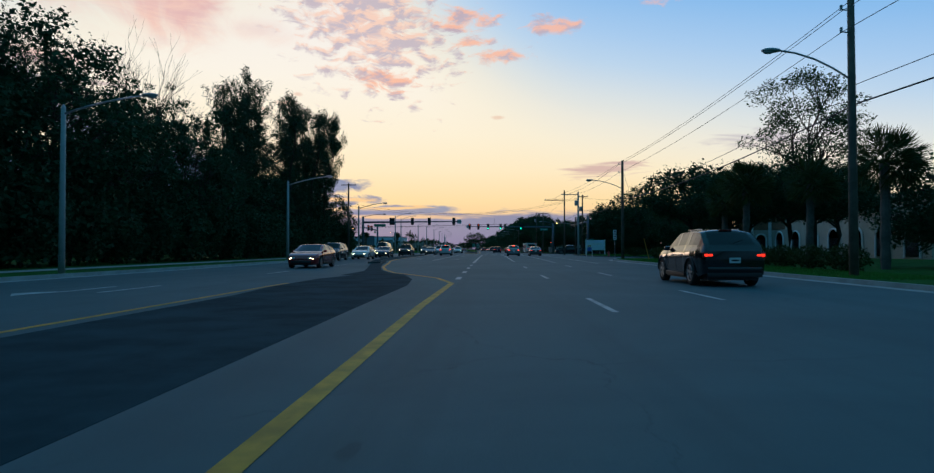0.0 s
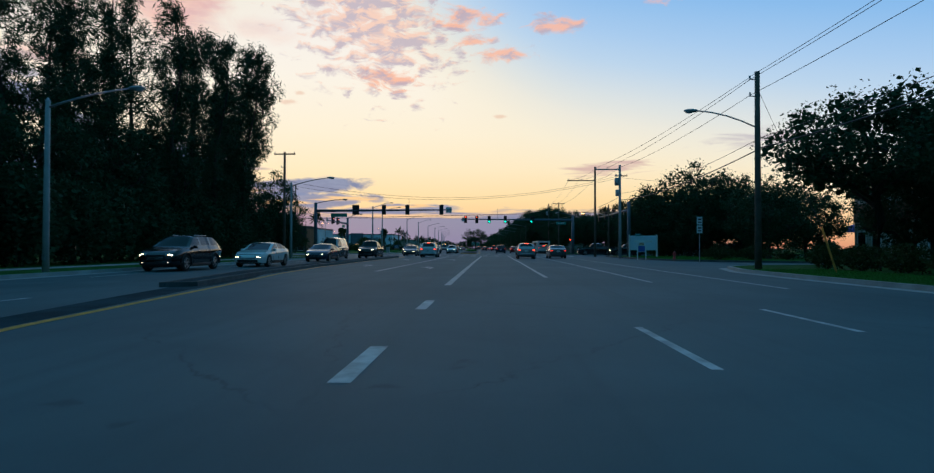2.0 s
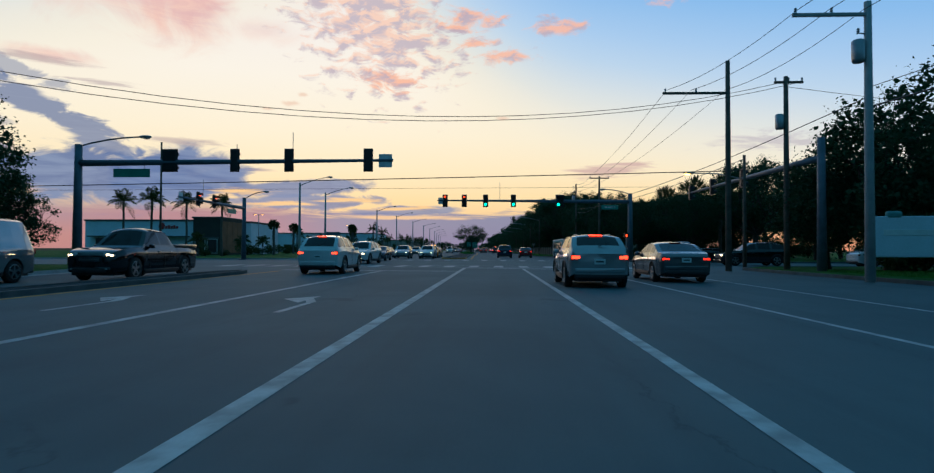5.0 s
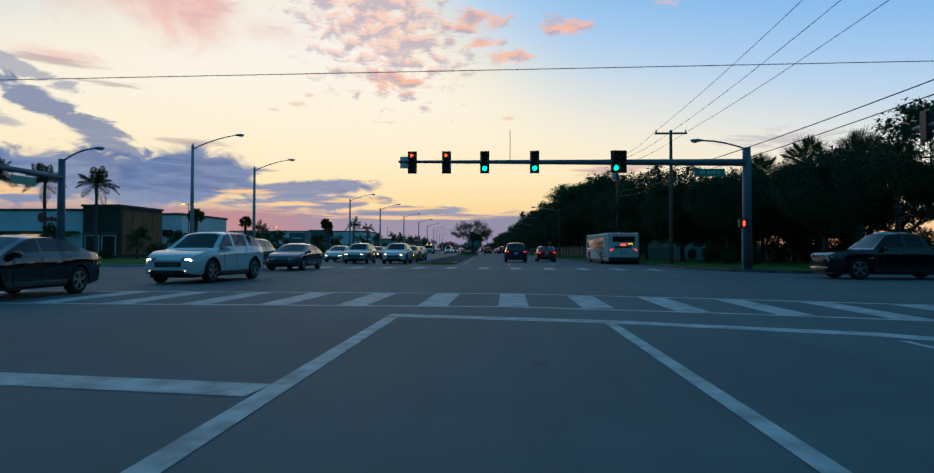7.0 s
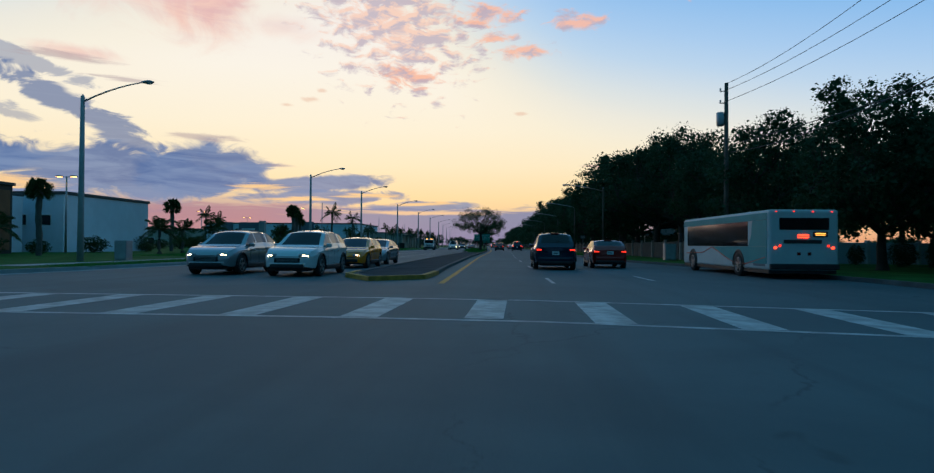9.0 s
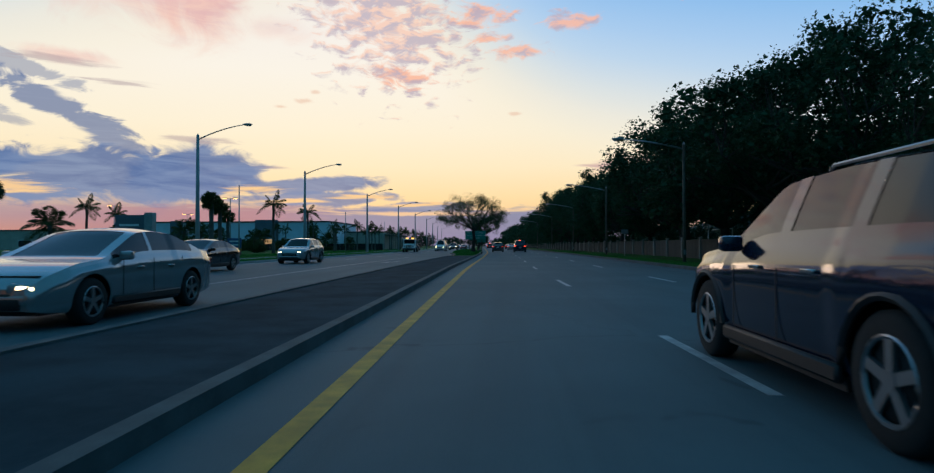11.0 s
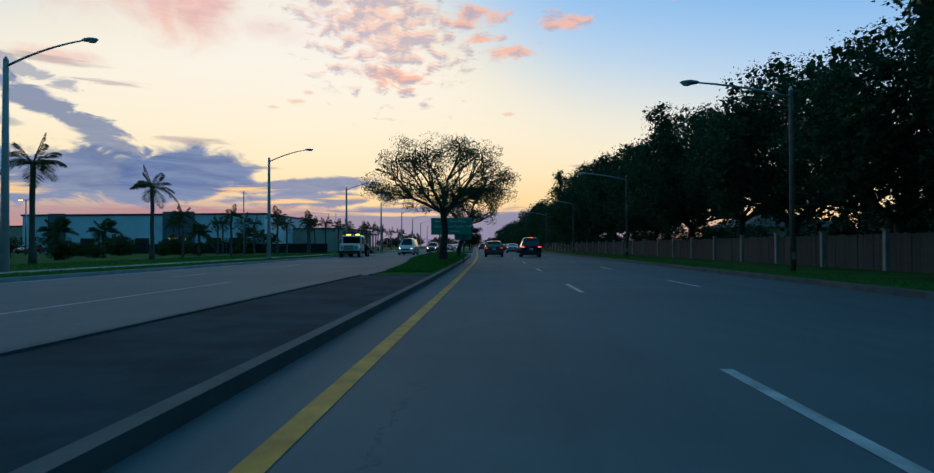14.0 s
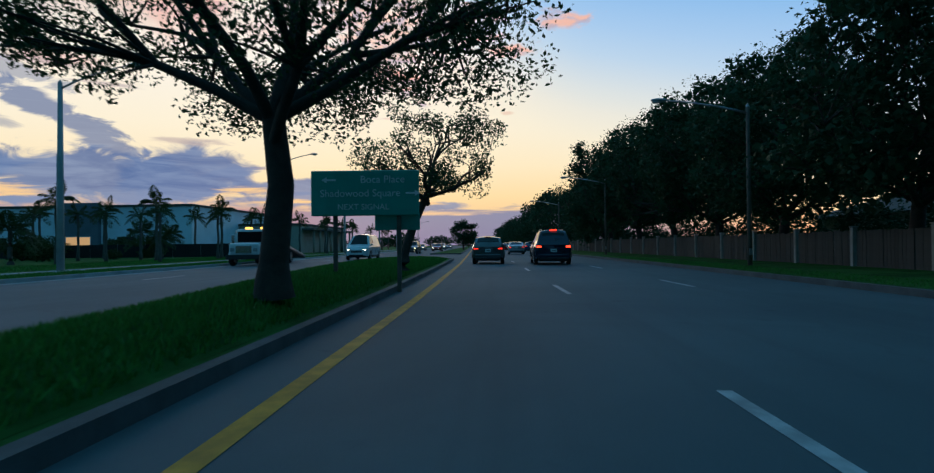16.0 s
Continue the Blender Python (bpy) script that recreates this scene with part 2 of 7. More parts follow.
def road_material():
    """Worn asphalt: stains, darker wheel tracks along the lanes, fine stone grain, thin cracks and seams."""
    m = bpy.data.materials.new("asphalt")
    m.use_nodes = True
    q = Nodes(m.node_tree)
    at = q.add("ShaderNodeTexCoord").outputs["Object"]
    parts = q.add("ShaderNodeSeparateXYZ")
    q.put(parts.inputs[0], at)
    x, y, _ = parts.outputs
    long_way = q.combine(q.math("MULTIPLY", x, 1.1), q.math("MULTIPLY", y, 0.025), 0.0)
    tracks, broad, mid, grain = q.noise(long_way, 1.0, 4.0, 0.6, 0.3), q.noise(at, 0.18, 5.0, 0.6, 0.5), q.noise(at, 1.7, 5.0, 0.65), q.noise(at, 70.0, 2.0, 0.6)
    colour = q.mix(q.step(broad, 0.32, 0.68), (0.066, 0.112, 0.127), (0.094, 0.15, 0.166))
    colour = q.mix(q.math("MULTIPLY", q.step(tracks, 0.45, 0.7), 0.42), colour, (0.05, 0.086, 0.098))
    colour = q.mix(q.math("MULTIPLY", q.step(mid, 0.55, 0.8), 0.35), colour, (0.056, 0.092, 0.104))
    spots = q.step(q.noise(at, 0.9, 3.0, 0.5, 1.0), 0.70, 0.76)
    colour = q.mix(q.math("MULTIPLY", spots, 0.5), colour, (0.035, 0.05, 0.056))
    cell = q.add("ShaderNodeTexVoronoi")
    cell.feature = "DISTANCE_TO_EDGE"
    q.put(cell.inputs["Vector"], q.combine(q.math("ADD", x, q.math("MULTIPLY", mid, 0.9)), q.math("ADD", q.math("MULTIPLY", y, 0.55), q.math("MULTIPLY", broad, 2.0)), 0.0))
    cell.inputs["Scale"].default_value = 0.16
    crack = q.math("MULTIPLY", q.step(cell.outputs["Distance"], 0.0022, 0.0008), q.step(broad, 0.42, 0.55))
    colour = q.mix(q.math("MULTIPLY", crack, 0.45), colour, (0.02, 0.027, 0.03))
    colour = q.mix(q.math("MULTIPLY", grain, 0.4), colour, (0.04, 0.066, 0.074))
    shader = q.add("ShaderNodeBsdfPrincipled")
    q.put(shader.inputs["Base Color"], colour)
    q.put(shader.inputs["Roughness"], q.math("ADD", 0.66, q.math("MULTIPLY", grain, 0.2)))
    shader.inputs["Specular IOR Level"].default_value = 0.24
    b = q.add("ShaderNodeBump")
    b.inputs["Strength"].default_value, b.inputs["Distance"].default_value = 0.6, 0.004
    q.put(b.inputs["Height"], grain)
    q.put(shader.inputs["Normal"], b.outputs[0])
    q.put(q.add("ShaderNodeOutputMaterial").inputs[0], shader.outputs[0])
    return m


ASPHALT = road_material()
MEDIAN_TOP = material("worn_asphalt", (0.034, 0.06, 0.072), 0.95, 0.3, 0.8, 40.0, 0.01, gloss=0.04)
CONCRETE = material("concrete", (0.29, 0.33, 0.33), 0.85, 0.2, 1.2, 50.0, 0.004)
OLD_KERB = material("old_dark_kerb", (0.07, 0.09, 0.096), 0.9, 0.3, 1.5, 40.0, 0.005)
PATH = material("pale_concrete", (0.34, 0.36, 0.36), 0.85, 0.15, 0.8, 40.0, 0.003)
GRASS_SOIL = material("grass_soil", (0.028, 0.12, 0.026), 0.95, 0.45, 0.6, 30.0, 0.03, gloss=0.05)
FIELD = material("dry_ground", (0.06, 0.07, 0.035), 0.95, 0.3, 0.05, 5.0, 0.03, gloss=0.05)
WHITE_PAINT = material("white_road_paint", (0.42, 0.44, 0.45), 0.7, 0.4, 2.5, 60.0)
YELLOW_PAINT = material("yellow_road_paint", (0.7, 0.27, 0.015), 0.7, 0.3, 2.5, 60.0)
YELLOW_KERB = material("yellow_kerb_paint", (0.5, 0.23, 0.03), 0.75, 0.4, 3.0, 40.0)
WOOD_POLE = material("weathered_pole_wood", (0.12, 0.095, 0.075), 0.9, 0.3, 2.0, 30.0, 0.01)
CONCRETE_POLE = material("spun_concrete_pole", (0.36, 0.37, 0.37), 0.8, 0.15, 1.5, 40.0)
STEEL = material("galvanised_steel", (0.33, 0.35, 0.37), 0.45, 0.15, 2.0, 25.0, 0.0, 0.7)
MAST_STEEL = material("dull_mast_steel", (0.11, 0.15, 0.19), 0.55, 0.18, 2.0, 25.0, 0.0, 0.3)
DARK_METAL = material("black_signal_housing", (0.015, 0.016, 0.016), 0.5, 0.3, 4.0, 40.0)
WIRE = material("black_cable", (0.012, 0.012, 0.013), 0.6, 0.2)
GREEN_SIGN = material("green_sign_sheet", (0.015, 0.34, 0.26), 0.45, 0.12, 1.5, 30.0)
SIGN_WHITE = material("white_sign_sheet", (0.72, 0.74, 0.74), 0.5, 0.1, 2.0, 30.0)
LENS_GLASS = material("lamp_lens", (0.4, 0.42, 0.42), 0.25, 0.1)
RED_ON, GREEN_ON = glowing("red_signal_light", (1.0, 0.06, 0.015), 4.0), glowing("green_signal_light", (0.0, 0.85, 0.5), 3.0)
AMBER_ON = glowing("sodium_lamp_light", (1.0, 0.5, 0.12), 9.0)
LENS_OFF = material("unlit_lens", (0.03, 0.025, 0.02), 0.3, 0.2)
BARK = material("bark", (0.045, 0.036, 0.028), 0.95, 0.35, 3.0, 20.0, 0.03)
PALM_BARK = material("palm_bark", (0.1, 0.09, 0.078), 0.9, 0.3, 3.0, 18.0, 0.02)
LEAF = leaf_material("broad_leaf", (0.03, 0.082, 0.034))
LEAF_DARK = leaf_material("deep_green_leaf", (0.02, 0.075, 0.038))
NEEDLE = leaf_material("needle_spray", (0.024, 0.068, 0.036))
PALM_LEAF = leaf_material("palm_frond_green", (0.04, 0.07, 0.022))
GRASS_BLADE = leaf_material("grass_blade", (0.034, 0.2, 0.034))
HEDGE_LEAF = leaf_material("hedge_leaf", (0.03, 0.06, 0.018))


# ---- mesh helpers ----
def obj(name, bm, mat, smooth=False):
    me = bpy.data.meshes.new(name)
    bm.to_mesh(me)
    bm.free()
    me.materials.append(mat)
    if smooth:
        me.polygons.foreach_set("use_smooth", [True] * len(me.polygons))
    return new(name, me)


def part(name, bm, mat, parent, label="", smooth=False):
    ob = obj(name, bm, mat, smooth)
    ob.parent = parent
    return tagged(ob, label)


def thing(name, at, label, category, group="", kind=""):
    e = new(name)
    e.empty_display_size = 0.2
    e.matrix_world = at
    return tagged(e, label, category, group, kind)


def box(bm, lo, hi, m=None):
    x0, y0, z0 = lo
    x1, y1, z1 = hi
    v = [bm.verts.new((x, y, z)) for x, y, z in ((x0, y0, z0), (x1, y0, z0), (x1, y1, z0), (x0, y1, z0), (x0, y0, z1), (x1, y0, z1), (x1, y1, z1), (x0, y1, z1))]
    for f in ((3, 2, 1, 0), (4, 5, 6, 7), (0, 1, 5, 4), (1, 2, 6, 5), (2, 3, 7, 6), (3, 0, 4, 7)):
        bm.faces.new([v[i] for i in f])
    if m:
        bmesh.ops.transform(bm, matrix=m, verts=v)
    return bm


def bevelled(lo, hi, r=0.02, seg=2):
    bm = box(bmesh.new(), lo, hi)
    bmesh.ops.bevel(bm, geom=bm.edges[:], offset=r, segments=seg, affect="EDGES", profile=0.5)
    return bm


def tube(bm, points, radii, sides=8, caps=True):
    """A round bar along points."""
    rings = []
    for i, p in enumerate(points):
        p = Vector(p)
        d = Vector(points[min(i + 1, len(points) - 1)]) - Vector(points[max(i - 1, 0)])
        d.normalize()
        a = d.orthogonal().normalized() if abs(d.z) > 0.99 else d.cross(Vector((0, 0, 1))).normalized()
        b = d.cross(a)
        r = radii[i] if isinstance(radii, (list, tuple)) else radii
        rings.append([bm.verts.new(p + a * (r * math.cos(6.28319 * k / sides)) + b * (r * math.sin(6.28319 * k / sides))) for k in range(sides)])
    for r0, r1 in zip(rings, rings[1:]):
        for k in range(sides):
            bm.faces.new((r0[k], r0[(k + 1) % sides], r1[(k + 1) % sides], r1[k]))
    if caps:
        bm.faces.new(rings[0][::-1])
        bm.faces.new(rings[-1])
    return bm


def slab(name, outline, z0, z1, mat, label, category, kind="structure"):
    """A flat raised piece with that outline."""
    bm = bmesh.new()
    low, top = [bm.verts.new((x, y, z0)) for x, y in outline], [bm.verts.new((x, y, z1)) for x, y in outline]
    face = bm.faces.new(top)
    if face.normal.z < 0 or sum(a[0] * b[1] - b[0] * a[1] for a, b in zip(outline, outline[1:] + outline[:1])) < 0:
        face.normal_flip()
    for i in range(len(outline)):
        j = (i + 1) % len(outline)
        bm.faces.new((low[i], low[j], top[j], top[i]))
    bmesh.ops.recalc_face_normals(bm, faces=bm.faces[:])
    bmesh.ops.triangulate(bm, faces=[f for f in bm.faces if len(f.verts) > 4])
    return tagged(obj(name, bm, mat), label, category, kind=kind)


def ribbon(bm, path, w0, w1, z0, z1):
    """A raised strip along path, from w0 to w1 metres to its right."""
    pts = [Vector((x, y, 0)) for x, y in path]
    rows = []
    for i, p in enumerate(pts):
        d = (pts[min(i + 1, len(pts) - 1)] - pts[max(i - 1, 0)]).normalized()
        s = Vector((d.y, -d.x, 0))
        rows.append([bm.verts.new((p + s * w) + Vector((0, 0, z))) for w, z in ((w0, z0), (w0, z1), (w1, z1), (w1, z0))])
    for a, b in zip(rows, rows[1:]):
        for k in range(3):
            bm.faces.new((a[k], b[k], b[k + 1], a[k + 1]))
    for r in (rows[0], rows[-1]):
        bm.faces.new(r)
    bmesh.ops.recalc_face_normals(bm, faces=bm.faces[:])
    return bm


def flat_line(bm, path, half, z=0.005):
    """Road paint along path."""
    pts = [Vector((x, y, z)) for x, y in path]
    last = None
    for i, p in enumerate(pts):
        d = (pts[min(i + 1, len(pts) - 1)] - pts[max(i - 1, 0)]).normalized()
        s = Vector((d.y, -d.x, 0)) * half
        pair = (bm.verts.new(p - s), bm.verts.new(p + s))
        if last:
            bm.faces.new((last[0], last[1], pair[1], pair[0]))
        last = pair
    return bm


# ---- plan: the road's lines ----
def along(points, step=4.0):
    """A denser line through points, evenly stepped in y or x."""
    out = []
    for (x0, y0), (x1, y1) in zip(points, points[1:]):
        k = max(1, int(math.hypot(x1 - x0, y1 - y0) / step))
        out += [(x0 + (x1 - x0) * i / k, y0 + (y1 - y0) * i / k) for i in range(k)]
    return out + [points[-1]]


FAR_Y = 900.0
BEND_Y = (100, 146, 182, 208, 230, 250, 280, 330, FAR_Y)
BEND_X = (-1.05, -1.6, -2.35, -2.5, -2.75, -3.2, -4.2, -6.0, -28.0)


def yellow_x(y):
    return float(np.interp(y, BEND_Y, BEND_X))


def beside(offset, y0, y1, step=6.0):
    k = max(1, int((y1 - y0) / step))
    return [(yellow_x(y0 + (y1 - y0) * i / k) + offset, y0 + (y1 - y0) * i / k) for i in range(k + 1)]


# ground and road
bm = bmesh.new()
bmesh.ops.create_grid(bm, x_segments=8, y_segments=8, size=3000)
bmesh.ops.translate(bm, verts=bm.verts, vec=(0, 900, -0.06))
tagged(obj("ground", bm, FIELD), "flat dry open ground reaching the horizon", "ground", kind="structure")
slab("road", [(-160, -80), (160, -80), (160, FAR_Y), (-160, FAR_Y)], -0.05, 0.0, ASPHALT, "wide worn grey asphalt road through a crossing", "road")

RIGHT_NEAR = [(11.6, -80), (11.6, 52), (11.9, 59), (13.2, 64), (16.0, 67), (22, 68.5), (160, 68.5)]
RIGHT_CORNER = [(160, 77), (24, 77), (19, 79.5), (16.4, 83), (15.2, 88), (14.9, 95), (14.8, 104), (15.0, 109), (17, 112), (22, 113.3), (160, 113.6)]
RIGHT_FAR = [(160, 129), (20, 129.5), (15.5, 130.5), (13.0, 133), (12.2, 138), (11.9, 147), (11.0, 157), (9.0, 168)] + beside(10.0, 178, FAR_Y)
LEFT_NEAR = [(-16.3, -80), (-16.5, 50), (-17.2, 92), (-19.0, 104), (-24, 109.5), (-160, 110)]
LEFT_FAR = [(-160, 134), (-26, 134.5), (-20.5, 137), (-17.6, 142), (-16.6, 150)] + beside(-14.4, 156, FAR_Y)
VERGES = [
    ("verge_right_near", RIGHT_NEAR + [(160, -80)], RIGHT_NEAR, 1),
    ("verge_right_corner", RIGHT_CORNER, RIGHT_CORNER, 1),
    ("verge_right_far", RIGHT_FAR + [(160, FAR_Y)], RIGHT_FAR, 1),
    ("verge_left_near", LEFT_NEAR + [(-160, -80)], LEFT_NEAR, -1),
    ("verge_left_far", LEFT_FAR + [(-160, FAR_Y)], LEFT_FAR, -1)]
for name, outline, edge, s in VERGES:
    slab(name, outline, -0.05, 0.13, GRASS_SOIL, "dark green mown grass verge beside the road", "verge")
for i, (name, outline, edge, s) in enumerate(VERGES):
    bm = ribbon(bmesh.new(), along(edge), *((-0.02, 0.16) if s > 0 else (-0.16, 0.02)), 0.0, 0.15)
    far_right = name in ("verge_right_far", "verge_right_corner")
    tagged(obj("kerb", bm, OLD_KERB if far_right else CONCRETE), "grey concrete kerb along the grass verge", "kerb", kind="structure")
    if far_right:
        continue
    gutter = ribbon(bmesh.new(), along(edge), *((-0.45, -0.02) if s > 0 else (0.02, 0.45)), -0.01, 0.006)
    tagged(obj("gutter", gutter, PATH), "pale concrete gutter strip", "gutter", kind="structure")
# pavements
for name, path, a, b in (
        ("pavement_left_far", along([(-19.4, 150)] + beside(-17.0, 156, 600)), -1.5, 0.0),
        ("pavement_left_near", along([(-19.6, -80), (-19.9, 96)]), -1.5, 0.0)):
    tagged(obj(name, ribbon(bmesh.new(), path, a, b, 0.1, 0.142), PATH), "pale concrete pavement beside the grass", "pavement", kind="structure")

# medians
M1 = [(-2.6, -80), (-2.5, 12), (-2.45, 19.0), (-2.75, 22.6), (-3.45, 26.0), (-4.5, 28.3), (-5.2, 28.1), (-6.3, 23), (-6.4, 18), (-6.1, 14.9), (-6.1, -80)]
M2 = [(-8.3, 47), (-9.3, 55), (-9.9, 65), (-10.2, 80), (-10.3, 100), (-10.6, 101.3), (-11.0, 101.3), (-11.3, 100), (-11.2, 80), (-10.9, 65), (-10.2, 55), (-8.9, 46.6)]
WEDGE = [(-3.3, 26.4), (-4.5, 28.6), (-5.5, 32.1), (-6.6, 38.2), (-7.7, 45.5), (-8.4, 52), (-9.2, 55), (-9.6, 52.5), (-8.3, 43.5), (-7.0, 36.0), (-6.2, 31.0), (-6.2, 26.0)]
slab("median_wedge", WEDGE, -0.05, 0.0045, MEDIAN_TOP, "flush dark asphalt wedge before the median", "median")
M3 = [(-2.45, 146.4), (-2.3, 149)] + beside(-0.75, 156, 212)
M3L = [(-3.9, 145.2), (-4.9, 147.0), (-5.2, 150), (-5.4, 160)] + [(yellow_x(y) - 3.5, y) for y in (182, 205, 212)]
M4 = beside(-0.75, 212.3, 262)
M4L = [(-5.7, 212.3), (-5.9, 217), (-6.4, 224), (-7.8, 235), (-8.4, 246), (-7.9, 257), (-6.0, 263)]
M5 = beside(-0.9, 290, FAR_Y)
M5L = beside(-4.6, 290, FAR_Y)
for name, r, l, top, label in (
        ("median_1", M1, [], MEDIAN_TOP, "flush median strip of darker worn asphalt"), ("median_2", M2, [], MEDIAN_TOP, "narrow dark median beside the turning lane"),
        ("median_3", M3, M3L, MEDIAN_TOP, "dark asphalt median with a yellow nose"), ("median_4", M4, M4L, GRASS_SOIL, "grass median under a broad tree"),
        ("median_5", M5, M5L, GRASS_SOIL, "far grass median")):
    outline = r + l[::-1]
    flush = name == "median_1"
    slab(name, outline, -0.05, 0.004 if flush else 0.11, top, label, "median")
    if flush:
        continue
    path = outline + outline[:1] if not l else outline if name == "median_4" else l[::-1] + r
    bm = ribbon(bmesh.new(), along(path, 3.0), -0.02 if not l else -0.14, 0.14 if not l else 0.02, 0.0, 0.14)
    tagged(obj("kerb", bm, OLD_KERB), "dark old concrete kerb round the median", "kerb", kind="structure")
bm = ribbon(bmesh.new(), along([(-2.42, 149.5), (-2.45, 146.2), (-3.9, 144.9), (-5.0, 146.9), (-5.25, 149.5)], 1.0), -0.16, 0.03, 0.002, 0.146)
tagged(obj("kerb", bm, YELLOW_KERB), "yellow painted kerb on the median nose", "kerb", kind="structure")


def mound(y):
    return 0.40 * math.sin(math.pi * min(1.0, max(0.0, (y - 213.5) / 48.0))) ** 0.6


bm = bmesh.new()
last = None
for i in range(49):
    y = 213.5 + i
    left, right_x = float(np.interp(y, [q[1] for q in M4L], [q[0] for q in M4L])) + 0.25, yellow_x(y) - 1.05
    row = [bm.verts.new((left + (right_x - left) * k / 10, y, 0.112 + mound(y) * math.sin(math.pi * k / 10) ** 0.7 + 0.012 * noise.noise(Vector((k * 0.9, y * 0.7, 0))))) for k in range(11)]
    if last:
        for k in range(10):
            bm.faces.new((last[k], last[k + 1], row[k + 1], row[k]))
    last = row
tagged(obj("median_lawn", bm, GRASS_SOIL, True), "low green grass mound under the median tree", "lawn", kind="structure")


def marking(name, bm, mat, label):
    return tagged(obj(name, bm, mat), label, "road marking", kind="structure")


def dashes(x_of, y0, y1, period=12.2, length=3.05, half=0.06):
    """A broken line: its dashes are parts of one line."""
    line = tagged(new("lane_line"), WHITE, "road marking", kind="structure")
    y = y0
    while y < y1:
        bm = flat_line(bmesh.new(), [(x_of(y), y), (x_of(y + length), y + length)], half)
        part("dash", bm, WHITE_PAINT, line)
        y += period


WHITE = "worn white lane paint on the asphalt"
marking("yellow_line", flat_line(bmesh.new(), along([(-1.45, -80), (-1.3, 12), (-1.15, 20), (-1.9, 23.5), (-3.1, 26.2), (-4.3, 28.6), (-5.3, 32.1), (-6.45, 38.2), (-7.6, 47.5), (-8.8, 56), (-9.5, 65), (-9.8, 80), (-9.9, 104)]), 0.09), YELLOW_PAINT, "worn yellow edge line along the median")
marking("yellow_line", flat_line(bmesh.new(), beside(0.0, 144, 500), 0.09), YELLOW_PAINT, "worn yellow edge line along the median")
marking("yellow_line", flat_line(bmesh.new(), [(-6.5, y) for y in range(-80, 30, 10)], 0.07), YELLOW_PAINT, "worn yellow edge line along the median")
dashes(lambda y: -1.08, 22.5, 44, 6.1, 1.9, 0.1)
marking("lane_line", flat_line(bmesh.new(), [(-1.08, 48), (-1.0, 80), (-0.85, 110.2)], 0.1), WHITE_PAINT, WHITE)
marking("lane_line", flat_line(bmesh.new(), [(-5.15, 58.5), (-5.0, 80), (-4.9, 105)], 0.09), WHITE_PAINT, WHITE)
dashes(lambda y: 2.26, -62.2, 46)
marking("lane_line", flat_line(bmesh.new(), [(2.3, 53), (2.55, 80), (2.6, 109.6)], 0.08), WHITE_PAINT, WHITE)
dashes(lambda y: 5.15, -59.5, 46)
marking("lane_line", flat_line(bmesh.new(), [(5.45, 50), (5.9, 80), (5.9, 108)], 0.06), WHITE_PAINT, WHITE)
marking("lane_line", flat_line(bmesh.new(), [(8.4, 47), (8.7, 70), (9.2, 105)], 0.06), WHITE_PAINT, WHITE)
dashes(lambda y: yellow_x(y) + 3.3, 144.6, 400)
dashes(lambda y: yellow_x(y) + 6.7, 146.6, 400)
dashes(lambda y: -9.9 if y < 110 else yellow_x(y) - 7.1, -70, 40)
marking("lane_line", flat_line(bmesh.new(), beside(-7.1, 152, 210), 0.05), WHITE_PAINT, WHITE)
dashes(lambda y: yellow_x(y) - 10.7, 152, 400)
dashes(lambda y: -14.6, 52, 100)
marking("stop_line", flat_line(bmesh.new(), [(-0.95, 110.5), (2.6, 109.8), (5.9, 108.6), (9.2, 106.0)], 0.22), WHITE_PAINT, "worn white stop line")
marking("stop_line", flat_line(bmesh.new(), [(-10.4, 106.0), (-5.0, 105.4), (-1.0, 104.9)], 0.22), WHITE_PAINT, "worn white stop line")


def crossing(x0, x1, y_of, deep, bars, edge):
    """A ladder crosswalk: two bounding lines and broad bars."""
    root = tagged(new("crosswalk"), "worn white ladder crosswalk", "road marking", kind="structure")
    for d in (0.0, deep):
        part("edge_line", flat_line(bmesh.new(), [(x, y_of(x) + d) for x in np.linspace(x0, x1, 9)], edge), WHITE_PAINT, root)
    step_x = (x1 - x0) / bars
    for i in range(bars):
        x = x0 + (i + 0.3) * step_x
        part("bar", flat_line(bmesh.new(), [(x, y_of(x) + edge + 0.01), (x + 0.05, y_of(x) + deep - edge - 0.01)], 0.3), WHITE_PAINT, root)


crossing(-17, 12, lambda x: 112.2 - 0.33 * max(0, x - 2.0), 3.6, 18, 0.1)
crossing(-16, 11, lambda x: 135.5 - 0.2 * max(0, x), 3.5, 14, 0.08)


def arrow(x, y, turn, heading=1):
    """A turn arrow painted on a lane."""
    bm = bmesh.new()
    shape = [(-0.07, 0), (0.07, 0), (0.07, 1.5), (-0.25, 2.1), (-0.25, 2.5), (-0.85, 1.95), (-0.25, 1.35), (-0.25, 1.7), (-0.07, 1.35)]
    vs = [bm.verts.new((x + px * turn, y + py * heading * 1.5, 0.006)) for px, py in shape]
    f = bm.faces.new(vs)
    f.normal_update()
    if f.normal.z < 0:
        f.normal_flip()
    bmesh.ops.triangulate(bm, faces=[f])
    return marking("turn_arrow", bm, WHITE_PAINT, "worn white turn arrow on the lane")


for x, y in ((-3.0, 62), (-7.2, 66), (-3.0, 84), (-7.2, 84)):
    arrow(x, y, 1)
arrow(-8.0, 196, 1, -1)
arrow(-11.0, 18, 1, -1)


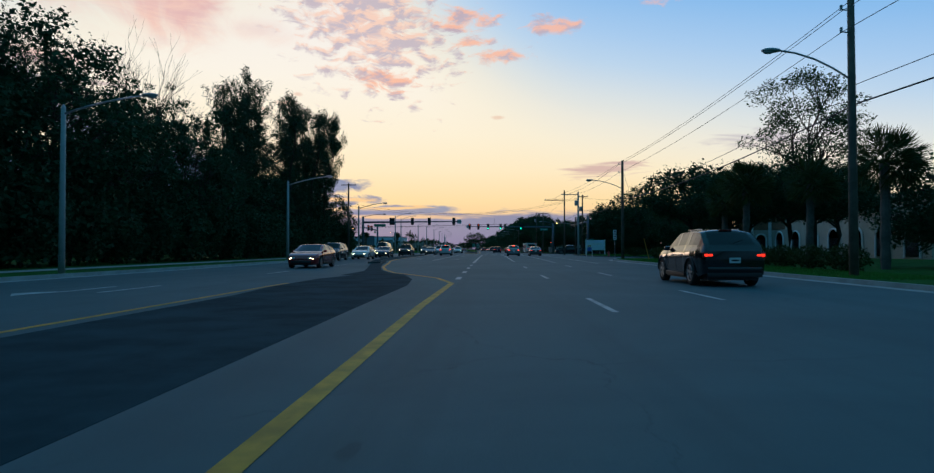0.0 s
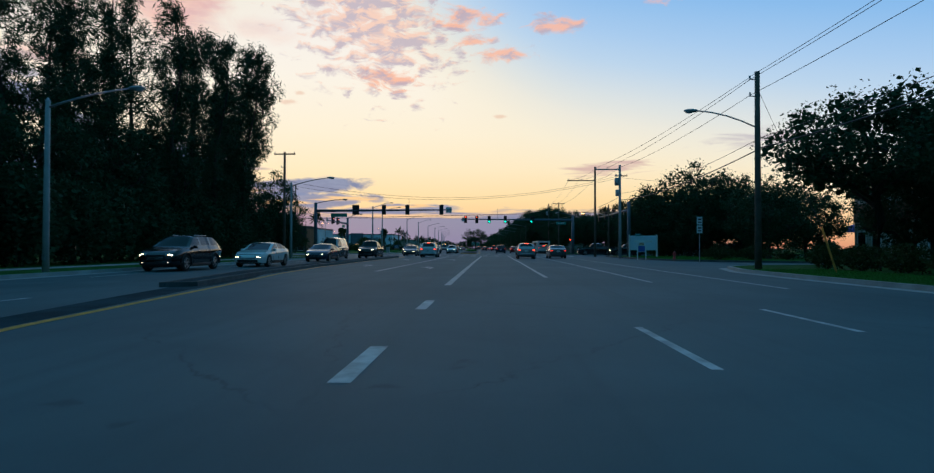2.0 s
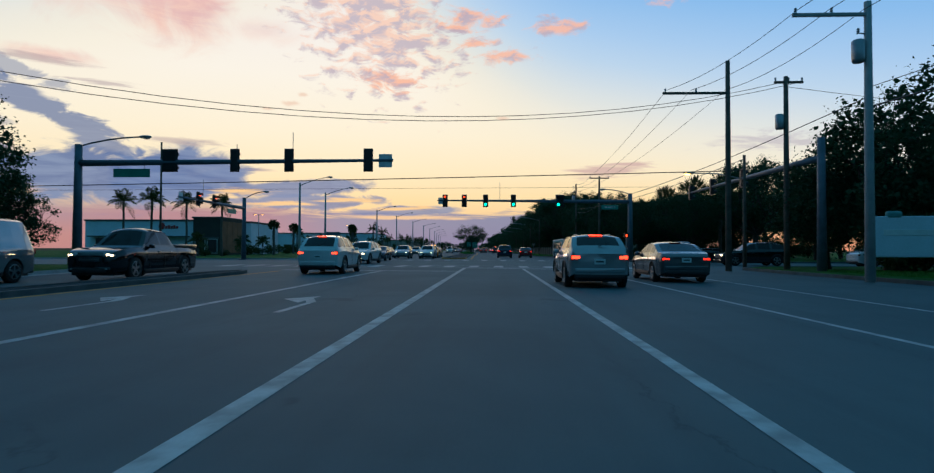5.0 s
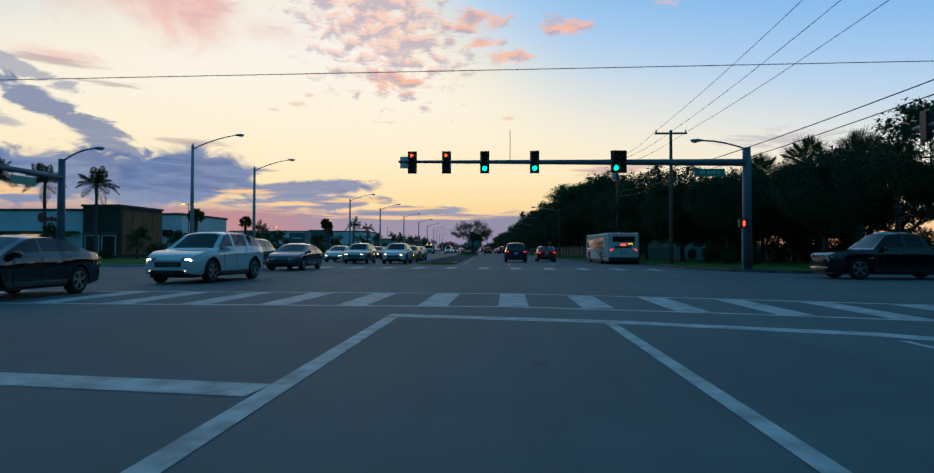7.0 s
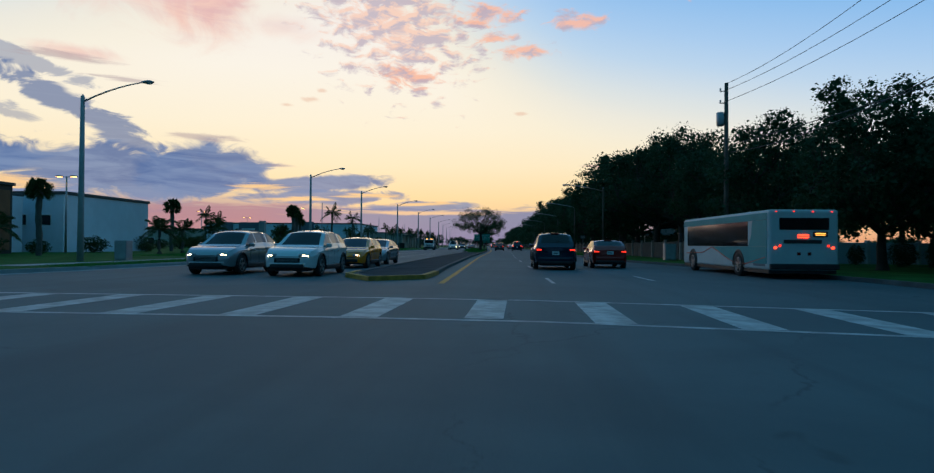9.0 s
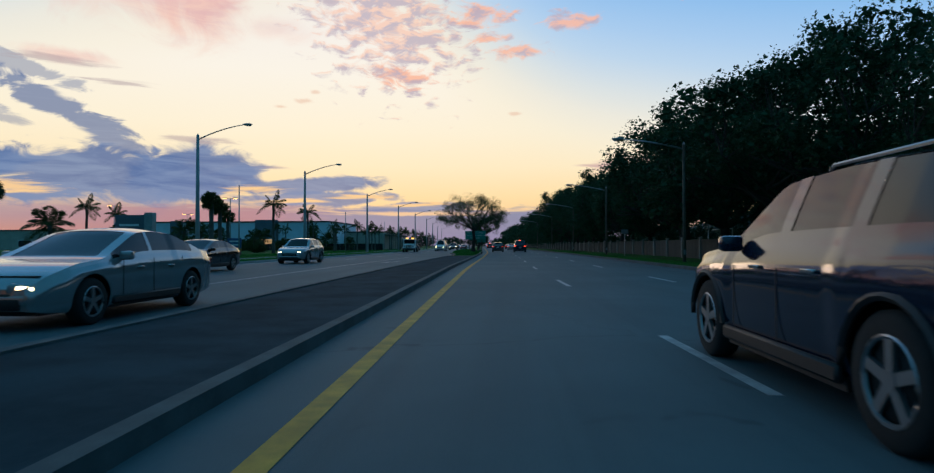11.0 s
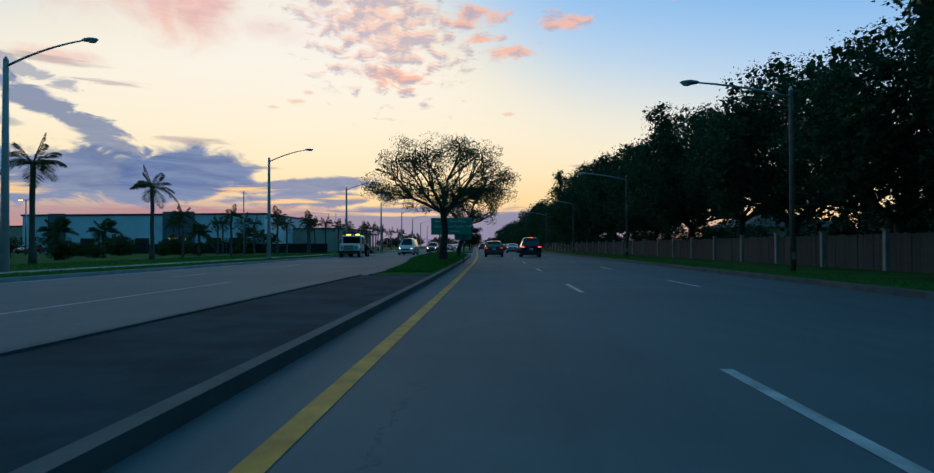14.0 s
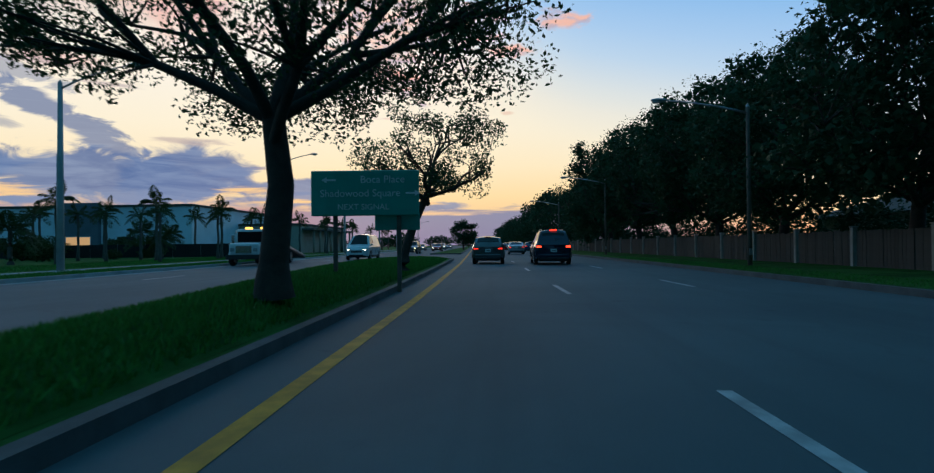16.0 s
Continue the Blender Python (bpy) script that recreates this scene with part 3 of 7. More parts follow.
# ---- trees ----
def tubes_mesh(bm, branches, sides=6):
    for p0, p1, r0, r1 in branches:
        mid = (p0 + p1) / 2 + Vector((random.uniform(-1, 1), random.uniform(-1, 1), random.uniform(-0.3, 0.6))) * (p1 - p0).length * 0.06
        tube(bm, [p0, mid, p1], [r0, (r0 + r1) / 2, r1], sides if r0 > 0.06 else 4, False)
    return bm


def limbs(rng, trunk_h, spread, trunk_r, count, lean, up, depth=2, main=()):
    """Trunk and main limbs of a broad tree, as bars."""
    bars = []
    fork = Vector((lean * trunk_h, 0, trunk_h))
    bars.append((Vector((0, 0, -0.1)), Vector((lean * 0.1, 0, 0.4)), trunk_r * 1.5, trunk_r * 1.05))
    bars.append((Vector((lean * 0.1, 0, 0.4)), fork, trunk_r * 1.05, trunk_r * 0.8))

    def grow(p, d, length, r, level):
        q = p + d * length
        bars.append((p, q, r, r * 0.68))
        if level < depth:
            for _ in range(2 if level else 3):
                turn = Vector((rng.uniform(-1, 1), rng.uniform(-1, 1), rng.uniform(-0.3, 0.8)))
                grow(q, (d * 0.9 + turn * 0.7).normalized(), length * rng.uniform(0.65, 0.9), r * 0.62, level + 1)

    for k in range(len(main) or count):
        a = 6.283 * (k + rng.uniform(-0.3, 0.3)) / count
        d = Vector((math.cos(a), math.sin(a), up * rng.uniform(0.5, 1.6))).normalized()
        if main:
            a = radians(main[k][0])
            d = Vector((math.cos(a), math.sin(a), main[k][1])).normalized()
        grow(fork - Vector((0, 0, rng.uniform(0, 0.22) * trunk_h)), d, spread * 0.36 * rng.uniform(0.85, 1.15), trunk_r * 0.5, 0)
    grow(fork, Vector((rng.uniform(-0.2, 0.2), rng.uniform(-0.2, 0.2), 1)).normalized(), spread * 0.4, trunk_r * 0.55, 0)
    return bars


def leaves_mesh(name, centres, normals_up, length, width, mat):
    """Many small folded leaves, one island each, from arrays of centres."""
    k = len(centres)
    d = np.random.normal(size=(k, 3)) * (1, 1, 0.7)
    d[:, 2] += normals_up
    d /= np.linalg.norm(d, axis=1, keepdims=True)
    s = np.cross(d, np.random.normal(size=(k, 3)))
    s /= np.linalg.norm(s, axis=1, keepdims=True)
    size = np.random.uniform(0.65, 1.35, (k, 1))
    c = np.asarray(centres)
    lift = np.cross(d, s) * width * 0.25 * size
    verts = np.stack([c - d * length * 0.5 * size, c + s * width * 0.5 * size + lift, c + d * length * 0.5 * size, c - s * width * 0.5 * size + lift], 1).reshape(-1, 3)
    me = bpy.data.meshes.new(name)
    me.vertices.add(4 * k)
    me.vertices.foreach_set("co", verts.ravel())
    me.loops.add(4 * k)
    me.loops.foreach_set("vertex_index", np.arange(4 * k))
    me.polygons.add(k)
    me.polygons.foreach_set("loop_start", np.arange(k) * 4)
    me.update(calc_edges=True)
    me.validate()
    me.materials.append(mat)
    return me


def crown_points(tips, per, blob, shape=(1, 1, 0.75)):
    """Leaf places in a rough shell round each clump."""
    t = np.array([tuple(p) for p in tips])
    pts = np.repeat(t, per, 0)
    d = np.random.normal(size=pts.shape)
    d /= np.linalg.norm(d, axis=1, keepdims=True)
    size = np.repeat(np.random.uniform(0.7, 1.25, len(t)), per)
    return pts + d * (blob * size * (0.45 + 0.75 * np.random.rand(len(pts)) ** 0.7))[:, None] * np.array(shape)


def inner_mass(name, centres, radii, mat, each=30):
    """The dense inside of a crown: broad leaf sprays in the heart of each clump."""
    c, r = np.asarray([tuple(p) for p in centres]), np.asarray(radii)
    pts = np.repeat(c, each, 0) + np.random.normal(size=(len(c) * each, 3)) * np.repeat(r, each)[:, None] * 0.36
    return leaves_mesh(name, pts, 0.1, float(r.mean()) * 0.38, float(r.mean()) * 0.3, mat)


def broad_tree(seed, label, height, spread, trunk_h, trunk_r, leaf=0.24, clumps=120, per=60, blob=0.45, mat=LEAF, count=7, lean=0.0, up=0.55, low=None, name="tree", shell=0.45, depth=2, dense=True, widest=0.38, main=(), lumps=0.32):
    """A tree whose crown is a lumpy dome of leaf clumps, each clump on a twig of the nearest limb."""
    rng = random.Random(seed)
    np.random.seed(seed)
    random.seed(seed)
    root = thing(name, Matrix(), label, "tree")
    low = trunk_h * 0.85 if low is None else low
    mid = low + (height - low) * widest
    bars = limbs(rng, trunk_h, spread, trunk_r, count, lean, up, depth, main)
    centres = []
    while len(centres) < clumps:
        d = Vector((rng.gauss(0, 1), rng.gauss(0, 1), rng.gauss(0.15, 1))).normalized()
        r = (shell + (1 - shell) * rng.random() ** 0.6) * (1 + lumps * noise.noise(d * 1.9 + Vector((seed * 1.7, 0, 0))))
        p = Vector((d.x * spread, d.y * spread, d.z * ((height - mid) if d.z > 0 else (mid - low)))) * min(r, 1.08) * 0.93
        centres.append(p + Vector((lean * trunk_h, 0, mid)))

    def held(q):
        return Vector((max(-spread, min(spread, q.x)), max(-spread, min(spread, q.y)), min(q.z, height * 0.9)))

    bars = bars[:2] + [(held(p), held(q), r0, r1) for p, q, r0, r1 in bars[2:]]
    nodes = [q for _, q, _, _ in bars[1:]]
    twigs = []
    for c in centres:
        near = min(nodes, key=lambda q: (q - c).length + max(0, q.z - c.z))
        twigs.append((near, c, 0.028 * spread / 4, 0.008))
    part("trunk", tubes_mesh(bmesh.new(), bars[:2], 10), BARK, root, smooth=True)
    part("limb_crown", tubes_mesh(bmesh.new(), bars[2:] + twigs), BARK, root, smooth=True)
    pts = crown_points(centres, per, blob, (1, 1, 0.8))
    crown = new("crown", leaves_mesh("crown", pts, 0.15, leaf, leaf * 0.55, mat))
    crown.parent = root
    if dense:
        inner = new("inner_foliage", inner_mass("inner_foliage", centres, [blob * rng.uniform(0.7, 0.95) for _ in centres], mat))
        inner.parent = root
    return root


def needle_tree(seed, label, height, spread, mat=NEEDLE, per=19):
    """A tall thin-sprayed tree with upright limbs and drooping needle sprays."""
    rng = random.Random(seed)
    np.random.seed(seed)
    random.seed(seed)
    root = thing("needle_tree", Matrix(), label, "tree")
    bars, centres = [], []
    top = Vector((rng.uniform(-0.5, 0.5), rng.uniform(-0.5, 0.5), height))
    bars.append((Vector((0, 0, -0.1)), top * 0.5, 0.22, 0.15))
    bars.append((top * 0.5, top, 0.15, 0.02))
    z = height * 0.16
    while z < height * 0.98:
        k = z / height
        reach = spread * (1.08 - k) ** 0.45 * rng.uniform(0.2, 1.15)
        a = rng.uniform(0, 6.283)
        p = top * k
        q = p + Vector((math.cos(a) * reach, math.sin(a) * reach, reach * rng.uniform(0.5, 1.2)))
        bars.append((p, q, 0.05 * (1.2 - k), 0.012))
        for f in (0.35, 0.5, 0.64, 0.78, 0.9, 1.0):
            centres.append(p.lerp(q, f) - Vector((0, 0, rng.uniform(0, 0.5))))
        z += rng.uniform(0.2, 0.5)
    part("trunk", tubes_mesh(bmesh.new(), bars[:2], 8), BARK, root, smooth=True)
    part("limb_crown", tubes_mesh(bmesh.new(), bars[2:], 4), BARK, root)
    pts = crown_points(centres, per, 0.42, (1, 1, 1.7))
    crown = new("crown", leaves_mesh("crown", pts, 0.7, 0.55, 0.07, mat))
    crown.parent = root
    return root


def bare_tree(seed, height):
    """A leafless tree: upright limbs that split into ever thinner twigs."""
    rng = random.Random(seed)
    random.seed(seed)
    root = thing("bare_tree", Matrix(), "leafless grey tree with thin upright twigs", "tree")
    bars = []

    def grow(p, d, length, r, level):
        q = p + d * length
        bars.append((p, q, r, r * 0.6))
        if level < 5:
            for _ in range(3 if level < 4 else 2):
                turn = Vector((rng.uniform(-1, 1), rng.uniform(-1, 1), rng.uniform(0.0, 0.9)))
                grow(q, (d + turn * 0.55).normalized(), length * rng.uniform(0.6, 0.85), max(0.008, r * 0.55), level + 1)

    grow(Vector((0, 0, -0.1)), Vector((0, 0, 1)), height * 0.42, 0.15, 0)
    k = height / max(q.z for _, q, _, _ in bars)
    bars = [(p * k, q * k, r0, r1) for p, q, r0, r1 in bars]
    part("trunk", tubes_mesh(bmesh.new(), bars[:1], 8), BARK, root, smooth=True)
    part("limb_crown", tubes_mesh(bmesh.new(), bars[1:], 4), BARK, root)
    return root


def frond(bm, base, a, tilt, length, leaflets, wide, droop):
    """One feather frond: a bent rib with leaflets on both sides."""
    pts = []
    for i in range(9):
        f = i / 8
        out = length * f * math.cos(tilt) * (1 - 0.25 * f)
        pts.append(Vector(base) + Vector((math.cos(a) * out, math.sin(a) * out, math.sin(tilt) * length * f - droop * length * f * f)))
    tube(bm, pts, [0.035 * (1 - i / 10) for i in range(9)], 4, False)
    side = Vector((-math.sin(a), math.cos(a), 0))
    for i in range(leaflets):
        f = 0.15 + 0.85 * i / leaflets
        k = min(7, int(f * 8))
        p = pts[k].lerp(pts[k + 1], f * 8 - k)
        d = (pts[k + 1] - pts[k]).normalized()
        ll = wide * math.sin(math.pi * (0.12 + 0.86 * f))
        for s in (-1, 1):
            tip = p + side * s * ll * random.uniform(0.75, 1) + d * ll * 0.55 + Vector((0, 0, -ll * random.uniform(0.15, 0.6)))
            v = [bm.verts.new(p), bm.verts.new(p.lerp(tip, 0.5) + d * 0.032), bm.verts.new(tip), bm.verts.new(p.lerp(tip, 0.5) - d * 0.032)]
            bm.faces.new(v)


def feather_palm(seed, label, height, trunk_r=0.17, fronds=15, length=2.6, name="palm_tree"):
    rng = random.Random(seed)
    random.seed(seed)
    root = thing(name, Matrix(), label, "palm")
    k = 10
    part("trunk", tube(bmesh.new(), [(0.04 * math.sin(i), 0.03 * math.cos(i * 1.3), height * i / k - 0.05) for i in range(k + 1)], [trunk_r * (1.3 - 0.5 * min(1, i / 3) + (0.05 if i % 2 else 0)) for i in range(k + 1)], 9), PALM_BARK, root, smooth=True)
    bm = bmesh.new()
    for i in range(fronds):
        tilt = rng.uniform(0.35, 1.3) if i % 4 else rng.uniform(-0.1, 0.45)
        frond(bm, (0, 0, height - 0.1), 6.283 * i / fronds * 2.4 + rng.uniform(-0.2, 0.2), tilt, length * rng.uniform(0.8, 1.1), 32, 0.66, 0.38 + 0.2 * (1 - tilt))
    part("crown", bm, PALM_LEAF, root)
    return root


def fan_palm(seed, label, height, spread=1.9):
    """A cabbage palm: a stout trunk under a round head of fan leaves."""
    rng = random.Random(seed)
    random.seed(seed)
    root = thing("fan_palm", Matrix(), label, "palm")
    k = 9
    part("trunk", tube(bmesh.new(), [(0.05 * math.sin(i * 0.8), 0, height * i / k - 0.05) for i in range(k + 1)], [0.24 if i % 2 else 0.2 for i in range(k + 1)], 9), PALM_BARK, root)
    bm = bmesh.new()
    for i in range(84):
        a, tilt = rng.uniform(0, 6.283), rng.uniform(-0.8, 1.4)
        d = Vector((math.cos(a) * math.cos(tilt), math.sin(a) * math.cos(tilt), math.sin(tilt)))
        hub = Vector((0, 0, height)) + d * spread * rng.uniform(0.35, 0.62)
        tube(bm, [(0, 0, height), hub], [0.02, 0.012], 3, False)
        u = d.orthogonal().normalized()
        w = d.cross(u)
        for j in range(13):
            b = (j - 6) / 6 * 1.5
            tip = hub + (d * math.cos(b) + (u if i % 2 else w) * math.sin(b)) * spread * 0.5 + Vector((0, 0, -0.25 * abs(b) * spread * 0.3))
            s = (tip - hub).cross(d).normalized() * 0.035 if abs(b) > 0.1 else w * 0.035
            bm.faces.new([bm.verts.new(hub), bm.verts.new(hub.lerp(tip, 0.6) + s), bm.verts.new(tip), bm.verts.new(hub.lerp(tip, 0.6) - s)])
    part("crown", bm, PALM_LEAF, root)
    return root


def shrub(seed, label, size, mat, count=1400, leaf=0.12, name="shrub"):
    rng = random.Random(seed)
    np.random.seed(seed)
    random.seed(seed)
    root = thing(name, Matrix(), label, "shrub")
    bm = bmesh.new()
    for i in range(7):
        a = rng.uniform(0, 6.283)
        tube(bm, [(0, 0, -0.05), (math.cos(a) * size[0] * 0.3, math.sin(a) * size[1] * 0.3, size[2] * 0.6)], [0.03, 0.01], 4, False)
    part("woody_base", bm, BARK, root)
    p = np.random.normal(size=(count, 3))
    p /= np.linalg.norm(p, axis=1, keepdims=True)
    lump = np.array([noise.noise(Vector(v) * 2.5 + Vector((seed * 3.1, 0, 0))) for v in p])
    p *= ((0.55 + 0.45 * np.random.rand(count) ** 0.6) * (1 + 0.3 * lump))[:, None] * (size[0] / 2, size[1] / 2, size[2] / 2)
    p[:, 2] += size[2] * 0.5
    inner = new("inner_foliage", inner_mass("inner_foliage", [(rng.uniform(-0.22, 0.22) * size[0], rng.uniform(-0.22, 0.22) * size[1], size[2] * rng.uniform(0.25, 0.62)) for _ in range(16)], [min(size) * rng.uniform(0.2, 0.3) for _ in range(16)], mat))
    inner.parent = root
    crown = new("foliage", leaves_mesh("foliage", p[p[:, 2] > 0.02], 0.2, leaf, leaf * 0.6, mat))
    crown.parent = root
    return root


def place(ob, x, y, s=1.0, turn=0.0, z=0.13, label=""):
    """Another of a thing, or the first one itself moved, by size and turn."""
    made = copy_thing(ob, pose(x, y, z, 0, 0, turn))
    made.scale = (s, s, s) if not isinstance(s, tuple) else s
    return tagged(made, label)


def put_away(*obs):
    """Take away the patterns that the copies were made from."""
    for ob in obs:
        for o in (*ob.children_recursive, ob):
            bpy.data.objects.remove(o)


rs = random.Random(5)
# left: the dark wood before the crossing
wood_a = broad_tree(11, "dense dark broadleaf tree in the roadside wood", 12.5, 4.4, 3.0, 0.22, 0.19, 150, 58, 0.85, LEAF_DARK, low=0.6, name="wood_tree")
wood_b = broad_tree(12, "tall dark open-crowned tree in the roadside wood", 16.5, 4.2, 7.0, 0.25, 0.17, 100, 56, 0.55, LEAF_DARK, up=1.2, low=5.0, name="wood_tree")
under = shrub(13, "dense dark undergrowth at the wood's edge", (5.0, 3.6, 5.0), LEAF_DARK, 1900, 0.3, "undergrowth")
for i in range(17):
    y = -8 + i * 6.6
    place(wood_a, -27.0 + rs.uniform(-1.2, 1.2), y + rs.uniform(-1, 1), rs.uniform(0.85, 1.08) * (0.68 if y > 84 else 1.22 if y < 58 else 1), rs.uniform(0, 360))
    if y < 74:
        place(wood_b, -31.5 + rs.uniform(-2, 2), y + rs.uniform(-2, 2) + 3, rs.uniform(0.95, 1.15), rs.uniform(0, 360))
for i in range(29):
    place(under, -24.0 + rs.uniform(-0.6, 0.6), -14 + i * 4.1, rs.uniform(0.7, 1.15), rs.uniform(0, 360))
for i in range(14):
    place(under, -29.0 + rs.uniform(-1, 1), -12 + i * 8.0, rs.uniform(1.3, 1.7), rs.uniform(0, 360))
for x, y, s, a in ((-24.6, 100.5, 0.82, 40), (-26.5, 105, 0.6, 130), (-24.0, 104.5, 0.42, 200), (-22.8, 97, 0.45, 260)):
    place(wood_a, x, y, s, a)
needle_a = needle_tree(21, "tall feathery dark needle tree against the dusk sky", 21.0, 4.4)
needle_b = needle_tree(22, "tall slender dark needle tree with drooping sprays", 18.0, 3.6)
for x, y, s, a, which in ((-31, 80, 1.14, 10, 0), (-29, 74.5, 1.0, 80, 1), (-27.6, 70, 1.0, 200, 1), (-27.5, 86, 1.0, 140, 0), (-27.3, 91, 1.05, 300, 0), (-29.0, 97, 1.0, 45, 1),
                          (-25.5, 78, 1.12, 20, 1), (-29, 69, 0.86, 200, 0), (-32, 75, 0.92, 280, 0), (-27.5, 64, 1.0, 310, 1), (-30.5, 93, 1.1, 0, 0), (-33, 86, 1.1, 33, 0), (-27, 81, 0.95, 66, 1), (-25.0, 86, 0.8, 170, 1), (-33, 101, 0.9, 222, 0)):
    place((needle_a, needle_b)[which], x, y, s, a)
for x, y, tilt, s in ((-26.0, 92.5, 8, 1.12), (-24.6, 88.5, 6, 1.1), (-26.6, 91.5, 5, 1.16), (-24.8, 83.0, 5, 1.05), (-28.0, 96.0, 5, 1.05)):
    leaning = copy_thing(needle_b, pose(x, y, 0.13, 0, tilt, 0))
    leaning.scale = (1.05, 1.05, s)
    tagged(leaning, "tall needle tree leaning out over the verge")
bare = bare_tree(31, 17.5)
for x, y, s, a in ((-29, 34, 0.95, 0), (-30, 40, 1.0, 70), (-28.5, 45, 1.0, 130), (-30, 51, 1.0, 220), (-29.5, 27, 0.95, 300), (-29.5, 58, 0.95, 20)):
    place(bare, x, y, s, a)
put_away(wood_a, wood_b, needle_a, needle_b, bare)

# median: the broad tree over the sign, and the leaning one behind it
place(broad_tree(41, "broad dark evergreen tree with spreading limbs on the grass median", 6.9, 4.55, 2.5, 0.2, 0.085, 205, 150, 0.46, LEAF, 9, low=2.6, name="median_tree", shell=0.5, dense=False, widest=0.3,
                 main=((184, 0.5), (6, 0.6), (150, 0.9), (40, 0.9), (255, 0.8), (305, 0.7), (95, 0.8))), -4.2, 224.7, 1.0, 0, 0.5)
put_away(bpy.data.objects["median_tree"])
place(broad_tree(42, "small leaning tree with a thin crown behind the road sign", 5.6, 2.6, 2.4, 0.15, 0.1, 44, 190, 0.42, LEAF, 5, lean=0.35, low=2.2, name="leaning_tree", dense=False), -4.1, 236.0, 1.0, 0, 0.45)
put_away(bpy.data.objects["leaning_tree"])
far_round = broad_tree(43, "round dark tree far along the median", 7.0, 3.4, 2.2, 0.2, 0.32, 90, 45, 0.7, LEAF_DARK, name="round_tree")
place(far_round, -8.6, 352, 0.95, 10)
place(far_round, -13.5, 480, 0.9, 10)

# right: the long row behind the fence after the crossing
row_a = broad_tree(51, "dense dark street tree in a row behind a fence", 11.5, 5.0, 2.3, 0.26, 0.14, 250, 84, 0.95, LEAF_DARK, 8, low=1.5, name="row_tree", shell=0.4, lumps=0.2)
row_b = broad_tree(52, "dark street tree with an open lower crown behind a fence", 11.5, 5.0, 3.2, 0.28, 0.135, 210, 90, 0.85, LEAF_DARK, 8, low=3.5, name="row_tree", shell=0.5, lumps=0.22)
row_far = broad_tree(53, "dense dark street tree far along the row", 11.5, 5.0, 2.3, 0.26, 0.42, 100, 22, 1.1, LEAF_DARK, 6, low=0.3, name="row_tree", depth=1)
spots = [(18, 147, 0.64, 1), (21.5, 152, 0.7, 1), (17, 155, 0.78, 0), (16, 164, 0.8, 0), (15.2, 172, 0.74, 1), (15.0, 180, 1.0, 1), (14.6, 186.5, (1.3, 1.2, 1.0), 1), (14.4, 195, (1.35, 1.2, 1.02), 0),
         (14.2, 203.5, (1.38, 1.2, 1.02), 1), (15.6, 210, 0.9, 1), (14.0, 215, 0.86, 0), (13.8, 223, 0.96, 0), (14.4, 231, 0.92, 1), (13.4, 238, 1.04, 0), (13.0, 247, 0.98, 0), (13.0, 256, 1.06, 0),
         (12.6, 265, 1.08, 0), (12.2, 275, 1.12, 0), (11.6, 286, 1.14, 0)]
for i, (x, y, s, w) in enumerate(spots):
    place((row_a, row_b)[w], x, y, s, i * 67)
for i in range(22):
    y = 296 + i * 14
    place(row_far, yellow_x(y) + 18.0 + rs.uniform(-1, 1), y, rs.uniform(0.95, 1.15), i * 41)
for i, (x, y, s) in enumerate(((21, 139, 0.66), (28, 138, 0.95), (35, 140, 0.95), (24.5, 147, 0.7), (40, 138, 0.95), (48, 140, 1.0))):
    place((row_b, row_b, row_a)[i % 3], x, y, s, i * 80)
# right: before the crossing
corner_tree = broad_tree(61, "rounded dark tree on the corner lawn", 8.4, 4.6, 2.0, 0.22, 0.14, 180, 66, 0.85, LEAF_DARK, low=1.2, name="lawn_tree", shell=0.4, lumps=0.18)
for i, (x, y, s) in enumerate(((25.2, 104, 1.34), (21.3, 106, 1.1), (29, 102, 1.12), (18.9, 107.5, 0.72), (27.5, 108, 1.0), (33, 104, 1.0), (23.2, 101.5, 0.8),
                               (24.5, 66, 0.75), (27, 90, 0.95), (33, 95, 0.9), (23, 32, 0.7), (30, 36, 0.9), (25, 24, 0.85))):
    place(corner_tree, x, y, s, i * 73)
high_tree = broad_tree(64, "rounded dark tree with a clear trunk before the shops", 8.6, 4.6, 3.7, 0.2, 0.14, 170, 66, 0.85, LEAF_DARK, low=3.4, name="lawn_tree", shell=0.4, lumps=0.18)
for i, (x, y, s) in enumerate(((20.2, 62.5, 1.1), (24, 58, 1.08), (20.8, 54, 0.92), (27, 64.5, 1.05), (26, 50, 0.95), (31, 56, 1.0), (22.5, 47, 0.9))):
    place(high_tree, x, y, s, i * 73)
tall = broad_tree(62, "tall open-crowned tree above the shrubs", 10.0, 3.1, 4.4, 0.16, 0.11, 90, 130, 0.46, LEAF, 6, up=1.6, low=4.2, name="tall_tree", dense=False)
place(tall, 20.8, 40.5, 1.32, 30)
place(tall, 24.5, 15, 1.2, 100)
cabbage = fan_palm(63, "stout fan palm with a round dark head", 5.2)
for x, y, s in ((16.9, 41, 0.98), (19.3, 51, 1.0), (18.2, 35.5, 0.9), (18.9, 30, 0.98), (21, 26, 1.05), (17.6, 46.5, 0.85)):
    place(cabbage, x, y, s, x * 50)
